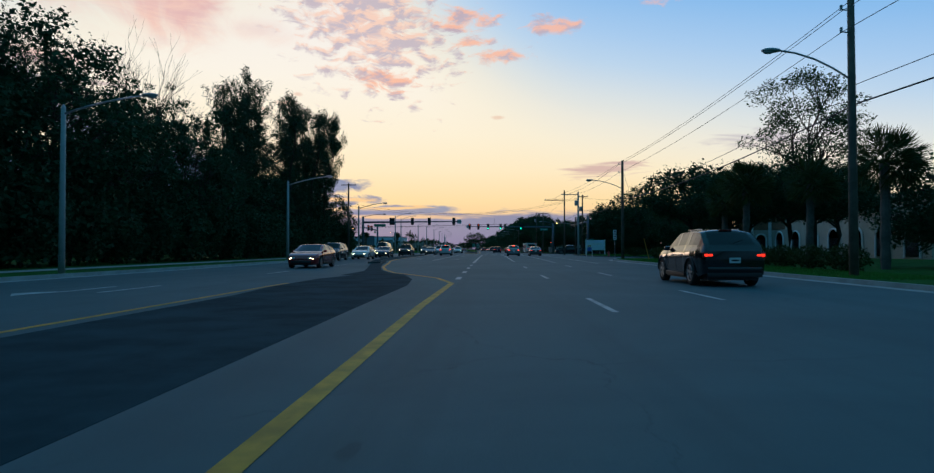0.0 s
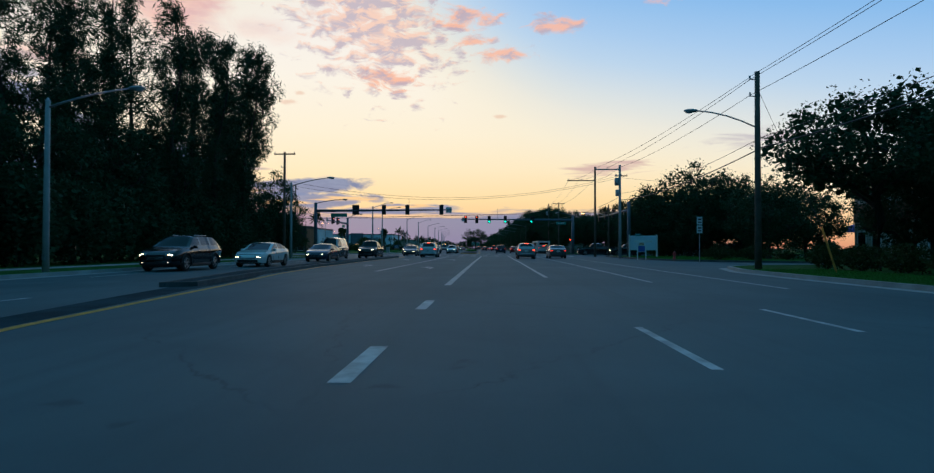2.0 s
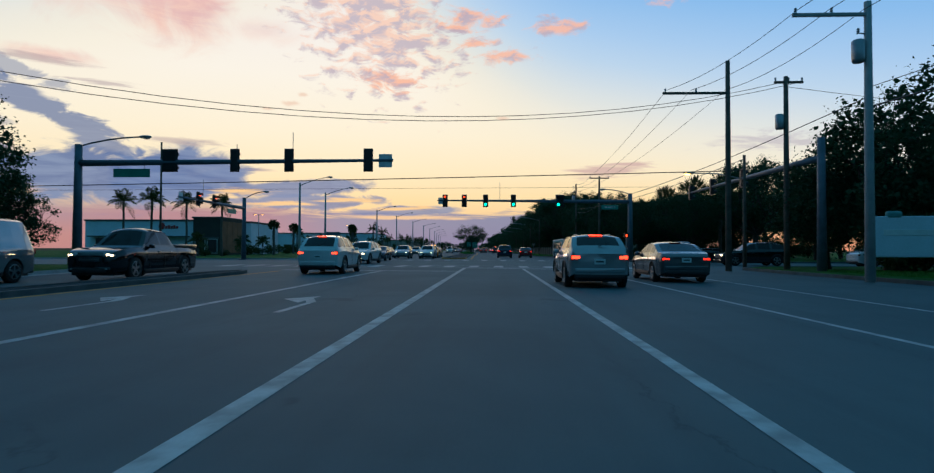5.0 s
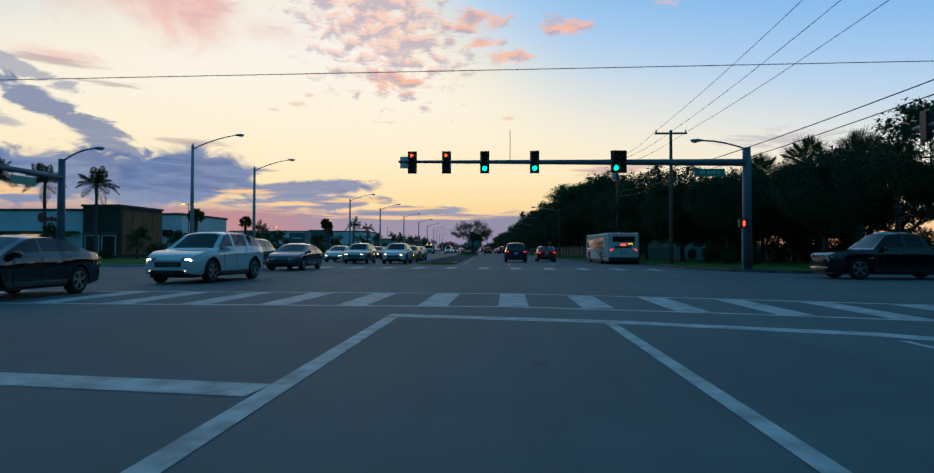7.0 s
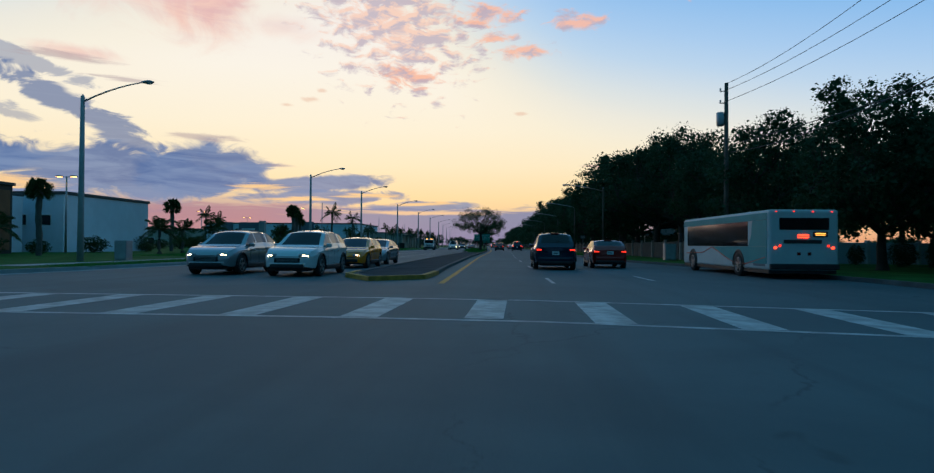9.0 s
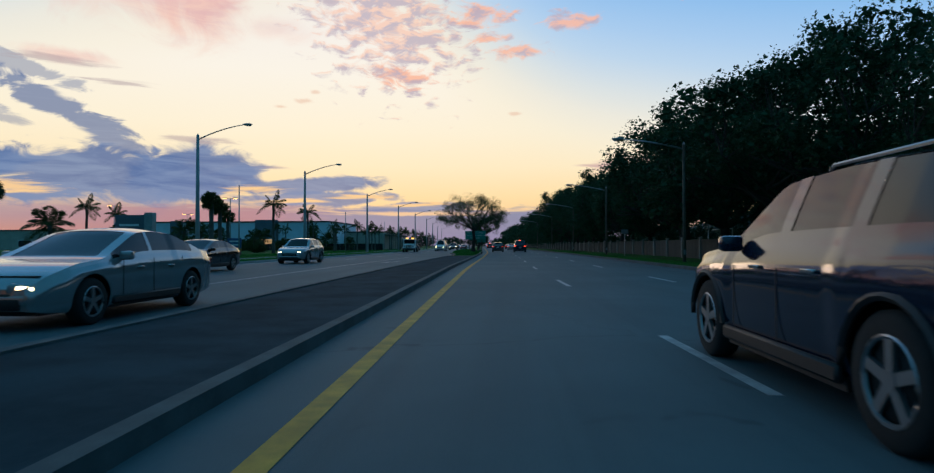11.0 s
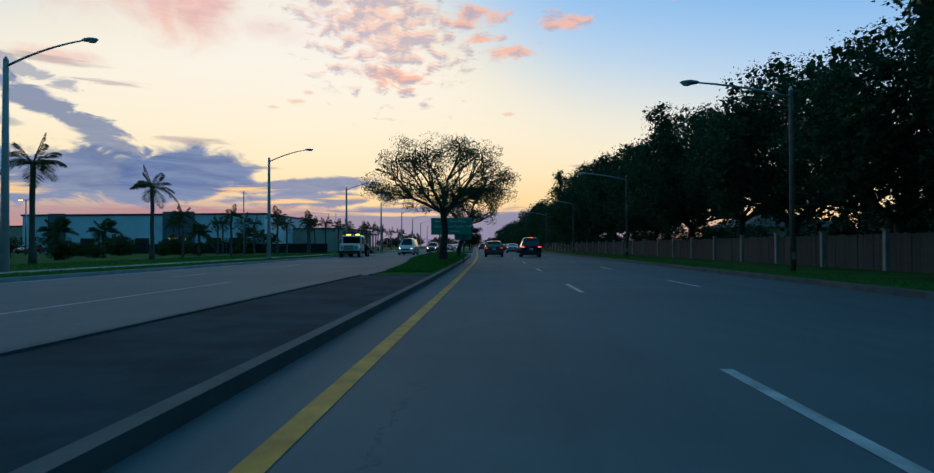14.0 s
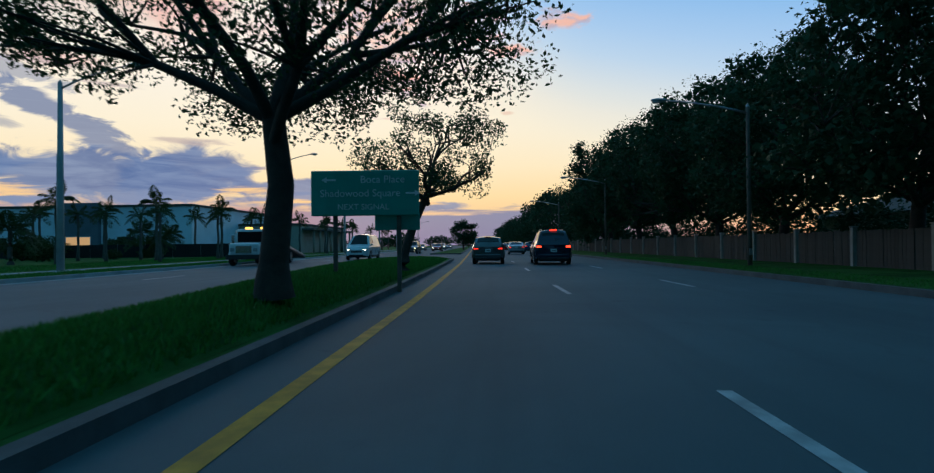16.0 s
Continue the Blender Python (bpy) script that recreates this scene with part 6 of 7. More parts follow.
part("door", bevelled((-0.34, -0.372, 0.12), (0.34, -0.35, 1.1), 0.008, 1), CONCRETE_POLE, cabinet)
cabinet2 = thing("signal_cabinet", pose(-21.2, 159.5, 0.13), "grey steel service cabinet beside the lamp", "cabinet")
part("body", bevelled((-0.35, -0.3, 0.0), (0.35, 0.3, 1.1), 0.03, 2), STEEL, cabinet2)
part("door", bevelled((-0.3, -0.322, 0.1), (0.3, -0.3, 1.0), 0.008, 1), CONCRETE_POLE, cabinet2)
lease = thing("site_board", pose(-27.3, 212.0, 0.13, 0, 0, 20), "blue site board with a yellow foot strip on two posts", "sign")
part("panel", bevelled((-0.65, -0.03, 0.75), (0.65, 0.03, 1.75), 0.015, 1), material("blue_sign_print", (0.03, 0.1, 0.26), 0.6, 0.15), lease)
part("foot_strip", bevelled((-0.65, -0.03, 0.5), (0.65, 0.03, 0.745), 0.012, 1), YELLOW_KERB, lease)
for z in (1.45, 1.1):
    part("writing_bar", bevelled((-0.45, -0.042, z - 0.07), (0.45, -0.028, z + 0.07), 0.004, 1), SIGN_WHITE, lease)
for x in (-0.6, 0.6):
    part("post", bevelled((x - 0.05, 0.032, -0.1), (x + 0.05, 0.12, 1.8), 0.01, 1), WOOD_POLE, lease)
stick = thing("marker_post", pose(-5.3, 228.2, 0.5), "short dark marker post in the median grass", "post")
part("post", bevelled((-0.06, -0.06, -0.2), (0.06, 0.06, 0.55), 0.015, 1), WOOD_POLE, stick)


# ---- vehicles ----
CAR_GLASS = material("tinted_car_glass", (0.008, 0.01, 0.012), 0.085, 0.1, gloss=0.3)
TYRE = material("tyre_rubber", (0.012, 0.012, 0.012), 0.9, 0.2, 5.0, 60.0)
ALLOY = material("alloy_wheel", (0.35, 0.36, 0.37), 0.35, 0.1, 4.0, 40.0, 0.0, 0.8)
TRIM = material("black_plastic_trim", (0.012, 0.012, 0.013), 0.6, 0.2, 6.0, 60.0)
CHROME = material("chrome_trim", (0.6, 0.6, 0.6), 0.15, 0.05, 6.0, 60.0, 0.0, 1.0)
HEAD_ON = glowing("headlight_on", (1.0, 0.72, 0.4), 12.0)
FOG_ON = glowing("fog_light_on", (1.0, 0.85, 0.65), 1.6)
AMBER_DIM = glowing("amber_marker", (1.0, 0.45, 0.08), 3.0)
TAIL_ON, BRAKE_ON = glowing("tail_light_on", (1.0, 0.03, 0.015), 1.8), glowing("brake_light_on", (1.0, 0.05, 0.02), 4.0)
LAMP_OFF = material("clear_lamp_glass", (0.3, 0.32, 0.33), 0.15, 0.1)
RED_LENS = material("red_lens", (0.18, 0.008, 0.008), 0.2, 0.1)
PLATE = material("number_plate", (0.62, 0.66, 0.66), 0.5, 0.1)
PAINTS = {}


def paint(name, colour, metal=0.25):
    if name not in PAINTS:
        PAINTS[name] = material(name + "_car_paint", colour, 0.11, 0.06, 1.5, 60.0, 0.0, metal, coat=0.4)
    return PAINTS[name]


# length, width, height, belt height at front and rear, bonnet front height, then along the car: foot and head of the windscreen, head and foot of the rear window, wheel radius, axles
FORMS = {
    "sedan": (4.7, 1.84, 1.44, 0.93, 1.03, 0.72, 1.08, 0.12, -0.98, -1.86, 0.335, 1.42, -1.36),
    "hatch": (4.3, 1.80, 1.46, 0.94, 1.05, 0.74, 1.00, 0.10, -1.28, -1.98, 0.335, 1.30, -1.30),
    "crossover": (4.5, 1.85, 1.62, 1.02, 1.14, 0.86, 1.02, 0.22, -1.48, -2.08, 0.36, 1.36, -1.34),
    "suv": (4.95, 1.96, 1.74, 1.08, 1.18, 0.92, 1.12, 0.32, -1.72, -2.34, 0.385, 1.50, -1.46),
    "large_suv": (5.2, 2.0, 1.93, 1.16, 1.22, 1.02, 1.15, 0.55, -2.15, -2.46, 0.40, 1.55, -1.50),
    "van": (5.5, 2.0, 2.12, 1.18, 1.24, 0.98, 1.85, 0.95, -2.55, -2.70, 0.36, 1.80, -1.70),
    "pickup": (5.7, 1.98, 1.88, 1.14, 1.14, 1.04, 1.25, 0.62, -0.62, -0.95, 0.41, 1.78, -1.66)}


def wheel_mesh(bm_t, bm_r, r, wide):
    """A tyre with rounded shoulders, and a five-spoke rim, both about the x axis."""
    prof = [(wide * 0.5, r * 0.66), (wide * 0.5, r * 0.92), (wide * 0.36, r), (-wide * 0.36, r), (-wide * 0.5, r * 0.92), (-wide * 0.5, r * 0.66)]
    k = 20
    rings = [[bm_t.verts.new((x, rr * math.cos(6.28319 * i / k), rr * math.sin(6.28319 * i / k))) for x, rr in prof] for i in range(k)]
    for i in range(k):
        for j in range(len(prof) - 1):
            bm_t.faces.new((rings[i][j], rings[i][j + 1], rings[(i + 1) % k][j + 1], rings[(i + 1) % k][j]))
    for s in (-1, 1):
        bmesh.ops.create_cone(bm_t, cap_ends=True, segments=k, radius1=r * 0.67, radius2=r * 0.67, depth=0.01, matrix=Matrix.Translation((s * wide * 0.3, 0, 0)) @ pose(0, 0, 0, 0, 90, 0))
        for i in range(5):
            a = 360 / 5 * i
            box(bm_r, (s * wide * 0.42 - 0.015, -r * 0.09, r * 0.1), (s * wide * 0.42 + 0.015, r * 0.09, r * 0.62), pose(0, 0, 0, a, 0, 0))
        tube(bm_r, [(s * wide * 0.42 + 0.02 * s, 0, 0), (s * wide * 0.36, 0, 0)], r * 0.17, 10)
        ring = [(s * wide * 0.45, r * 0.63 * math.cos(6.28319 * i / 18), r * 0.63 * math.sin(6.28319 * i / 18)) for i in range(19)]
        tube(bm_r, ring, 0.018, 5, False)


def rounded(ys, pts, width):
    """Heights along the car through pts, with the corners eased over that width."""
    py, pz = [p[0] for p in pts], [p[1] for p in pts]
    k = np.linspace(-width / 2, width / 2, 7)
    return np.mean([np.interp(ys + d, py, pz) for d in k], axis=0)


def car_skin(form, kind):
    """The whole skin of a car as rows of places along it: lower flanks, belt, pillars and roof. Returns places, and where the glass lies."""
    L, W, H, zf, zr, zb, yf0, yf1, yr1, yr0, rw, af, ar = form
    h, w = L / 2, W / 2
    low_car = kind in ("sedan", "hatch")
    bot, ra = 0.22 if low_car else 0.29, rw + 0.06
    ys = np.array(sorted(set(np.round(np.concatenate([np.arange(-h + 0.3, h - 0.3, 0.085), [-h, -h + 0.03, -h + 0.09, -h + 0.18, h, h - 0.03, h - 0.09, h - 0.18], [c + ra * math.cos(a) for c in (af, ar) for a in np.linspace(0, math.pi, 13)]]), 3))))
    tail = zr - 0.02
    crown = [(-h, tail - 0.16), (-h + 0.1, tail)]
    if kind in ("sedan", "pickup"):
        crown += [(yr0, zr + 0.015)]
    else:
        crown += [(yr0, zr + 0.03)]
    crown += [(yr1, H - 0.05), ((yr1 + yf1) / 2 + 0.1, H), (yf1, H - 0.04), (yf0, zf + 0.02), ((yf0 + h) / 2, (zf + zb) / 2 + 0.05), (h - 0.2, zb), (h - 0.06, zb - 0.09), (h, zb - 0.2)]
    top = rounded(ys, crown, 0.22 if kind not in ("van", "pickup") else 0.14)
    belt = rounded(ys, [(-h, tail - 0.18), (-h + 0.12, tail - 0.06), (yr0, zr - 0.03), (0.2, (zf + zr) / 2 - 0.02), (yf0, zf - 0.03), ((yf0 + h) / 2, (zf + zb) / 2 - 0.01), (h - 0.2, zb - 0.06), (h, zb - 0.24)], 0.2)
    belt = np.minimum(belt, top - 0.012)
    plan = np.interp(ys, [-h, -h + 0.04, -h + 0.14, -h + 0.5, -h + 1.0, h - 1.1, h - 0.55, h - 0.2, h - 0.06, h], [0.8, 0.88, 0.935, 0.975, 1, 1, 0.965, 0.89, 0.8, 0.7])
    floor_z = np.interp(ys, [-h, -h + 0.25, -h + 0.5, h - 0.45, h - 0.2, h], [bot + 0.12, bot + 0.05, bot, bot, bot + 0.02, bot + 0.06])
    for c in (af, ar):
        inside = np.abs(ys - c) < ra
        floor_z = np.where(inside, np.maximum(floor_z, rw + np.sqrt(np.maximum(ra * ra - (ys - c) ** 2, 0))), floor_z)
    rows = []
    for y, t, bz, f, p in zip(ys, top, belt, floor_z, plan):
        out = []
        for j in range(9):
            k = j / 8
            z = f + (bz - f) * k
            u = (z - bot) / max(0.2, bz - bot)
            x = w * p * float(np.interp(u, [0, 0.1, 0.3, 0.55, 0.72, 0.88, 1.0], [0.93, 0.965, 0.985, 0.995, 1.0, 0.985, 0.93]))
            if u > 0.1 and any(abs(y - c) < ra + 0.16 for c in (af, ar)):
                x += 0.014
            out.append((x, y, z))
        xb, rise = out[-1][0], t - bz
        inset = min(0.26, 0.34 * rise)
        edge, ze = xb - inset, bz + rise * 0.86
        for j in range(1, 6):
            k = j / 5
            out.append((xb - inset * k ** 1.15, y, bz + (ze - bz) * k))
        for j in range(1, 6):
            k = j / 5
            out.append((edge * (1 - k) if j < 5 else 0.0, y, ze + (t - ze) * (1 - (1 - k) ** 2.6)))
        rows.append(out)
    return ys, top - belt, rows


def car_shell(form, kind, which):
    """One piece of a car's skin: its painted body, or one of its panes."""
    L, W, H, zf, zr, zb, yf0, yf1, yr1, yr0, rw, af, ar = form
    ys, rise, rows = car_skin(form, kind)
    rear_end = {"sedan": yr0 + 0.42, "pickup": yr1 - 0.08}.get(kind, yr0 + 0.18)
    if kind == "van":
        rear_end = yf1 - 0.75
    pillars = {"sedan": (-0.12,), "hatch": (-0.12,), "pickup": (0.05,), "van": ()}.get(kind, (-0.06, -1.05))

    def pane(i, j):
        y = (ys[i] + ys[i + 1]) / 2
        if 9 <= j <= 12:
            if rise[i] > 0.14 and rear_end < y < yf0 - 0.12 and all(abs(y - p) > 0.06 for p in pillars):
                return "side", sum(y < p for p in pillars)
        if j >= 14 and rise[i] > 0.05:
            if yf1 + 0.02 < y < yf0 - 0.06:
                return "front", 0
            if yr0 + 0.1 < y < yr1 - 0.03:
                return "rear", 0
        return "body", 0

    bm = bmesh.new()
    made = {}

    def vert(i, j, s):
        key = (i, j, s if rows[i][j][0] > 0 else 1)
        if key not in made:
            x, y, z = rows[i][j]
            made[key] = bm.verts.new((x * s, y, z))
        return made[key]

    for i in range(len(ys) - 1):
        for j in range(len(rows[0]) - 1):
            kind_of, index = pane(i, j)
            for s in (1, -1):
                if which == "body" and kind_of != "body" or which != "body" and (kind_of, index if kind_of == "side" else 0, s if kind_of == "side" else 0) != which:
                    continue
                quad = [vert(i, j, s), vert(i + 1, j, s), vert(i + 1, j + 1, s), vert(i, j + 1, s)]
                bm.faces.new(quad if s > 0 else quad[::-1])
    if which == "body":
        for i in (0, len(ys) - 1):
            ring = [vert(i, j, 1) for j in range(len(rows[0]))] + [vert(i, j, -1) for j in range(len(rows[0]) - 2, -1, -1)]
            bm.faces.new(ring if i == 0 else ring[::-1])
    bmesh.ops.remove_doubles(bm, verts=bm.verts[:], dist=0.0005)
    bmesh.ops.recalc_face_normals(bm, faces=bm.faces[:])
    if which != "body":
        middle = sum((f.calc_center_median() for f in bm.faces), Vector()) / max(1, len(bm.faces))
        away = sum((f.normal for f in bm.faces), Vector())
        if away.dot(middle - Vector((0, 0 if which[0] != "side" else middle.y, 0.9))) < 0:
            bmesh.ops.reverse_faces(bm, faces=bm.faces[:])
        for v in bm.verts:
            v.co -= v.normal * 0.006
    return bm


def underbody_mesh(form, kind):
    """The dark floor and wheel wells under the skin."""
    L, W, H, zf, zr, zb, yf0, yf1, yr1, yr0, rw, af, ar = form
    bm = box(bmesh.new(), (-W / 2 + 0.26, -L / 2 + 0.15, 0.2), (W / 2 - 0.26, L / 2 - 0.2, min(zf, zr) - 0.2))
    box(bm, (-W / 2 + 0.05, ar + rw + 0.1, 0.21), (W / 2 - 0.05, af - rw - 0.1, 0.3))
    return bm


SHARED = {}


def shared(key, make, mat, smooth=False):
    if key not in SHARED:
        bm = make()
        me = bpy.data.meshes.new(key.split("/")[-1])
        bm.to_mesh(me)
        bm.free()
        me.materials.append(mat)
        me.polygons.foreach_set("use_smooth", [True] * len(me.polygons))
        me.set_sharp_from_angle(angle=radians(180 if smooth else 38))
        SHARED[key] = me
    return SHARED[key]


def fixed(name, me, parent, at=None, label=""):
    ob = new(name, me)
    ob.parent = parent
    if at is not None:
        ob.matrix_local = at
    return tagged(ob, label)


def vehicle(kind, colour, label, x, y, heading, head=False, tail=False, brake=False, z=0.0, scale=1.0):
    form = FORMS[kind]
    L, W, H, zf, zr, zb, yf0, yf1, yr1, yr0, rw, af, ar = form
    w, h = W / 2, L / 2
    name = {"sedan": "car", "hatch": "car", "crossover": "car", "suv": "suv", "large_suv": "suv", "van": "van", "pickup": "pickup_truck"}[kind]
    root = thing(name, pose(x, y, z, 0, 0, heading), label, {"suv": "suv", "van": "van", "pickup_truck": "pickup truck"}.get(name, "car"), "cars on the road")
    me = shared(f"{kind}/{colour[0]}/body", lambda: car_shell(form, kind, "body"), paint(*colour), False)
    fixed("body", me, root)
    fixed("underbody", shared(f"{kind}/underbody", lambda: underbody_mesh(form, kind), TRIM), root)
    fixed("windscreen", shared(f"{kind}/windscreen", lambda: car_shell(form, kind, ("front", 0, 0)), CAR_GLASS), root)
    fixed("rear_window", shared(f"{kind}/rear_window", lambda: car_shell(form, kind, ("rear", 0, 0)), CAR_GLASS), root)
    for side in (1, -1):
        for index in range({"van": 1, "sedan": 2, "hatch": 2, "pickup": 2}.get(kind, 3)):
            fixed("side_window", shared(f"{kind}/{side}/{index}/side_window", lambda: car_shell(form, kind, ("side", index, side)), CAR_GLASS), root)
    tm, rm = f"{kind}/tyre", f"{kind}/rim"
    if tm not in SHARED:
        bt, br = bmesh.new(), bmesh.new()
        wheel_mesh(bt, br, rw, 0.22)
        shared(tm, lambda: bt, TYRE, True)
        shared(rm, lambda: br, ALLOY)
    for sx in (-1, 1):
        for ya in (af, ar):
            tyre = fixed("wheel", SHARED[tm], root, pose(sx * (w - 0.115), ya, rw))
            fixed("rim", SHARED[rm], tyre)
        lamp_ob = fixed("headlight", shared(f"{kind}/headlight", lambda: bevelled((-0.2, -0.1, -0.07), (0.2, 0.05, 0.07), 0.05, 3), LAMP_OFF), root, pose(sx * (w - 0.36), h - 0.09, zb - 0.17, -10, sx * 8, -sx * 24))
        if head:
            fixed("bulb", shared("car/bulb", lambda: bevelled((-0.1, 0.03, -0.06), (0.1, 0.07, 0.06), 0.03, 3), HEAD_ON), lamp_ob, pose(sx * 0.02, 0, 0.0))
            fixed("marker", shared("car/marker", lambda: bevelled((-0.025, 0.0, -0.035), (0.025, 0.04, 0.035), 0.012, 2), AMBER_DIM), lamp_ob, pose(sx * 0.15, 0, 0.0))
        fixed("fog_light", shared(f"{kind}/{head}/fog_light", lambda: bevelled((-0.05, -0.05, -0.03), (0.05, 0.045, 0.03), 0.015, 1), FOG_ON if head and kind in ("crossover", "suv") else LAMP_OFF), root, pose(sx * (w - 0.4), h - 0.02, 0.42))
        tall_lamp = kind in ("suv", "van", "pickup", "crossover", "large_suv")
        rear_ob = fixed("tail_light", shared(f"{kind}/tail_light", lambda: bevelled((-0.15, -0.05, -0.09 if tall_lamp else -0.065), (0.15, 0.16, 0.09 if tall_lamp else 0.065), 0.03, 2), RED_LENS), root, pose(sx * (w - 0.24), -h + 0.06, zr - (0.24 if tall_lamp else 0.2)))
        if tail or brake:
            fixed("bulb", shared(f"car/{brake}/rear_bulb", lambda: bevelled((-0.125, -0.062, -0.05), (0.125, -0.02, 0.055 if brake else 0.03), 0.015, 2), BRAKE_ON if brake else TAIL_ON), rear_ob)
        fixed("mirror", shared(f"{kind}/{colour[0]}/mirror", lambda: bevelled((-0.1, -0.06, -0.07), (0.1, 0.06, 0.07), 0.035, 2), paint(*colour)), root, pose(sx * (w + 0.03), yf0 - 0.38, zf + 0.05))
        for yd in (0.28, -0.62):
            fixed("door_handle", shared(f"{kind}/door_handle", lambda: bevelled((-0.018, -0.09, -0.015), (0.018, 0.09, 0.015), 0.006, 1), CHROME), root, pose(sx * (w + 0.006), yd, zf - 0.14))
        for yd in (yf0 - 0.35, -0.1, -1.0):
            fixed("door_seam", shared(f"{kind}/door_seam", lambda: box(bmesh.new(), (-0.002, -0.006, -0.3), (0.003, 0.006, 0.26)), TRIM), root, pose(sx * w, yd, 0.68))
        fixed("sill", shared(f"{kind}/sill", lambda: bevelled((-0.03, -(af - ar) / 2 + rw + 0.1, -0.06), (0.03, (af - ar) / 2 - rw - 0.1, 0.06), 0.02, 1), TRIM), root, pose(sx * (w - 0.012), (af + ar) / 2, 0.32))
        if kind in ("suv", "large_suv", "crossover"):
            fixed("roof_rail", shared(f"{kind}/roof_rail", lambda: tube(bmesh.new(), [(0, yf1 - 0.35, -0.02), (0, yf1 - 0.45, 0.05), (0, yr1 + 0.4, 0.05), (0, yr1 + 0.3, -0.02)], 0.016, 6), ALLOY), root, pose(sx * (w - 0.43), 0, H - 0.075))
            for key, yy in (("wheel_arch", af), ("wheel_arch", ar)):
                fixed("wheel_arch", shared(f"{kind}/wheel_arch", lambda: tube(bmesh.new(), [(0, (rw + 0.075) * math.cos(math.pi * i / 12), (rw + 0.075) * math.sin(math.pi * i / 12)) for i in range(13)], 0.03, 5), TRIM), root, pose(sx * (w - 0.002), yy, rw))
    fixed("grille", shared(f"{kind}/grille", lambda: bevelled((-0.46, -0.05, -0.1), (0.46, 0.03, 0.1), 0.04, 2), TRIM), root, pose(0, h - 0.02, zb - 0.3))
    fixed("front_bumper", shared(f"{kind}/{colour[0]}/front_bumper", lambda: bevelled((-w + 0.28, -0.1, -0.07), (w - 0.28, 0.04, 0.07), 0.04, 2), paint(*colour)), root, pose(0, h - 0.02, 0.42))
    fixed("lower_intake", shared(f"{kind}/lower_intake", lambda: bevelled((-0.58, -0.03, -0.075), (0.58, 0.025, 0.075), 0.03, 2), TRIM), root, pose(0, h + 0.012, 0.37))
    for zz in (-0.045, 0.0, 0.045):
        fixed("grille_bar", shared("car/grille_bar", lambda: bevelled((-0.36, -0.01, -0.006), (0.36, 0.014, 0.006), 0.003, 1), ALLOY), root, pose(0, h + 0.004, zb - 0.3 + zz))
    fixed("rear_bumper", shared(f"{kind}/{colour[0]}/rear_bumper", lambda: bevelled((-w + 0.2, -0.035, -0.07), (w - 0.2, 0.12, 0.07), 0.033, 3), paint(*colour)), root, pose(0, -h + 0.015, 0.52))
    fixed("valance", shared(f"{kind}/valance", lambda: bevelled((-w + 0.2, -0.04, -0.06), (w - 0.2, 0.06, 0.06), 0.02, 2), TRIM), root, pose(0, -h + 0.02, 0.35))
    for yy, turn in ((-h - 0.012, 0), (h + 0.035, 180)):
        if turn == 180:
            continue
        pl = fixed("number_plate", shared("number_plate", lambda: bevelled((-0.16, -0.01, -0.08), (0.16, 0.01, 0.08), 0.006, 1), PLATE), root, pose(0, yy - 0.005, 0.78 if kind != "pickup" else 0.6))
        fixed("plate_bar", shared("plate_bar", lambda: box(bmesh.new(), (-0.11, -0.014, -0.022), (0.11, -0.009, 0.022)), TRIM), pl)
    if kind != "pickup":
        fixed("high_brake_light", shared(f"{kind}/{brake}/high_brake_light", lambda: bevelled((-0.2, -0.03, -0.018), (0.2, 0.03, 0.018), 0.008, 1), BRAKE_ON if brake else RED_LENS), root, pose(0, yr1 - 0.02, H - 0.06))
        fixed("rear_wiper", shared(f"{kind}/rear_wiper", lambda: tube(bmesh.new(), [(0, 0, 0), (0.3, -0.01, 0.12)], 0.012, 4), TRIM), root, pose(0, yr0 + 0.05, zr + 0.09)) if kind != "sedan" else None
    else:
        fixed("bed_liner", shared("pickup/bed_liner", lambda: bevelled((-w + 0.12, -h + 0.1, 0.0), (w - 0.12, yr0 - 0.12, 0.06), 0.02, 1), TRIM), root, pose(0, 0, zr - 0.02))
        for sx in (-1, 1):
            fixed("bed_rail", shared(f"pickup/{colour[0]}/bed_rail", lambda: bevelled((-0.06, -h + 0.04, -0.1), (0.06, yr0 - 0.05, 0.12), 0.03, 2), paint(*colour)), root, pose(sx * (w - 0.14), 0, zr + 0.02))
        fixed("tailgate", shared(f"pickup/{colour[0]}/tailgate", lambda: bevelled((-w + 0.2, -0.05, -0.12), (w - 0.2, 0.05, 0.12), 0.03, 2), paint(*colour)), root, pose(0, -h + 0.12, zr + 0.02))
    return root


BLACK, NAVY, WHITE_C, SILVER = ("black", (0.005, 0.006, 0.008), 0.0), ("navy", (0.012, 0.02, 0.045)), ("white", (0.62, 0.63, 0.63), 0.0), ("silver", (0.36, 0.37, 0.38), 0.5)
GREY, RED_C, YELLOW_C, BLUE_C = ("grey", (0.1, 0.105, 0.11), 0.4), ("red", (0.32, 0.02, 0.015)), ("yellow", (1.0, 0.22, 0.002), 0.0), ("blue", (0.02, 0.05, 0.12), 0.4)
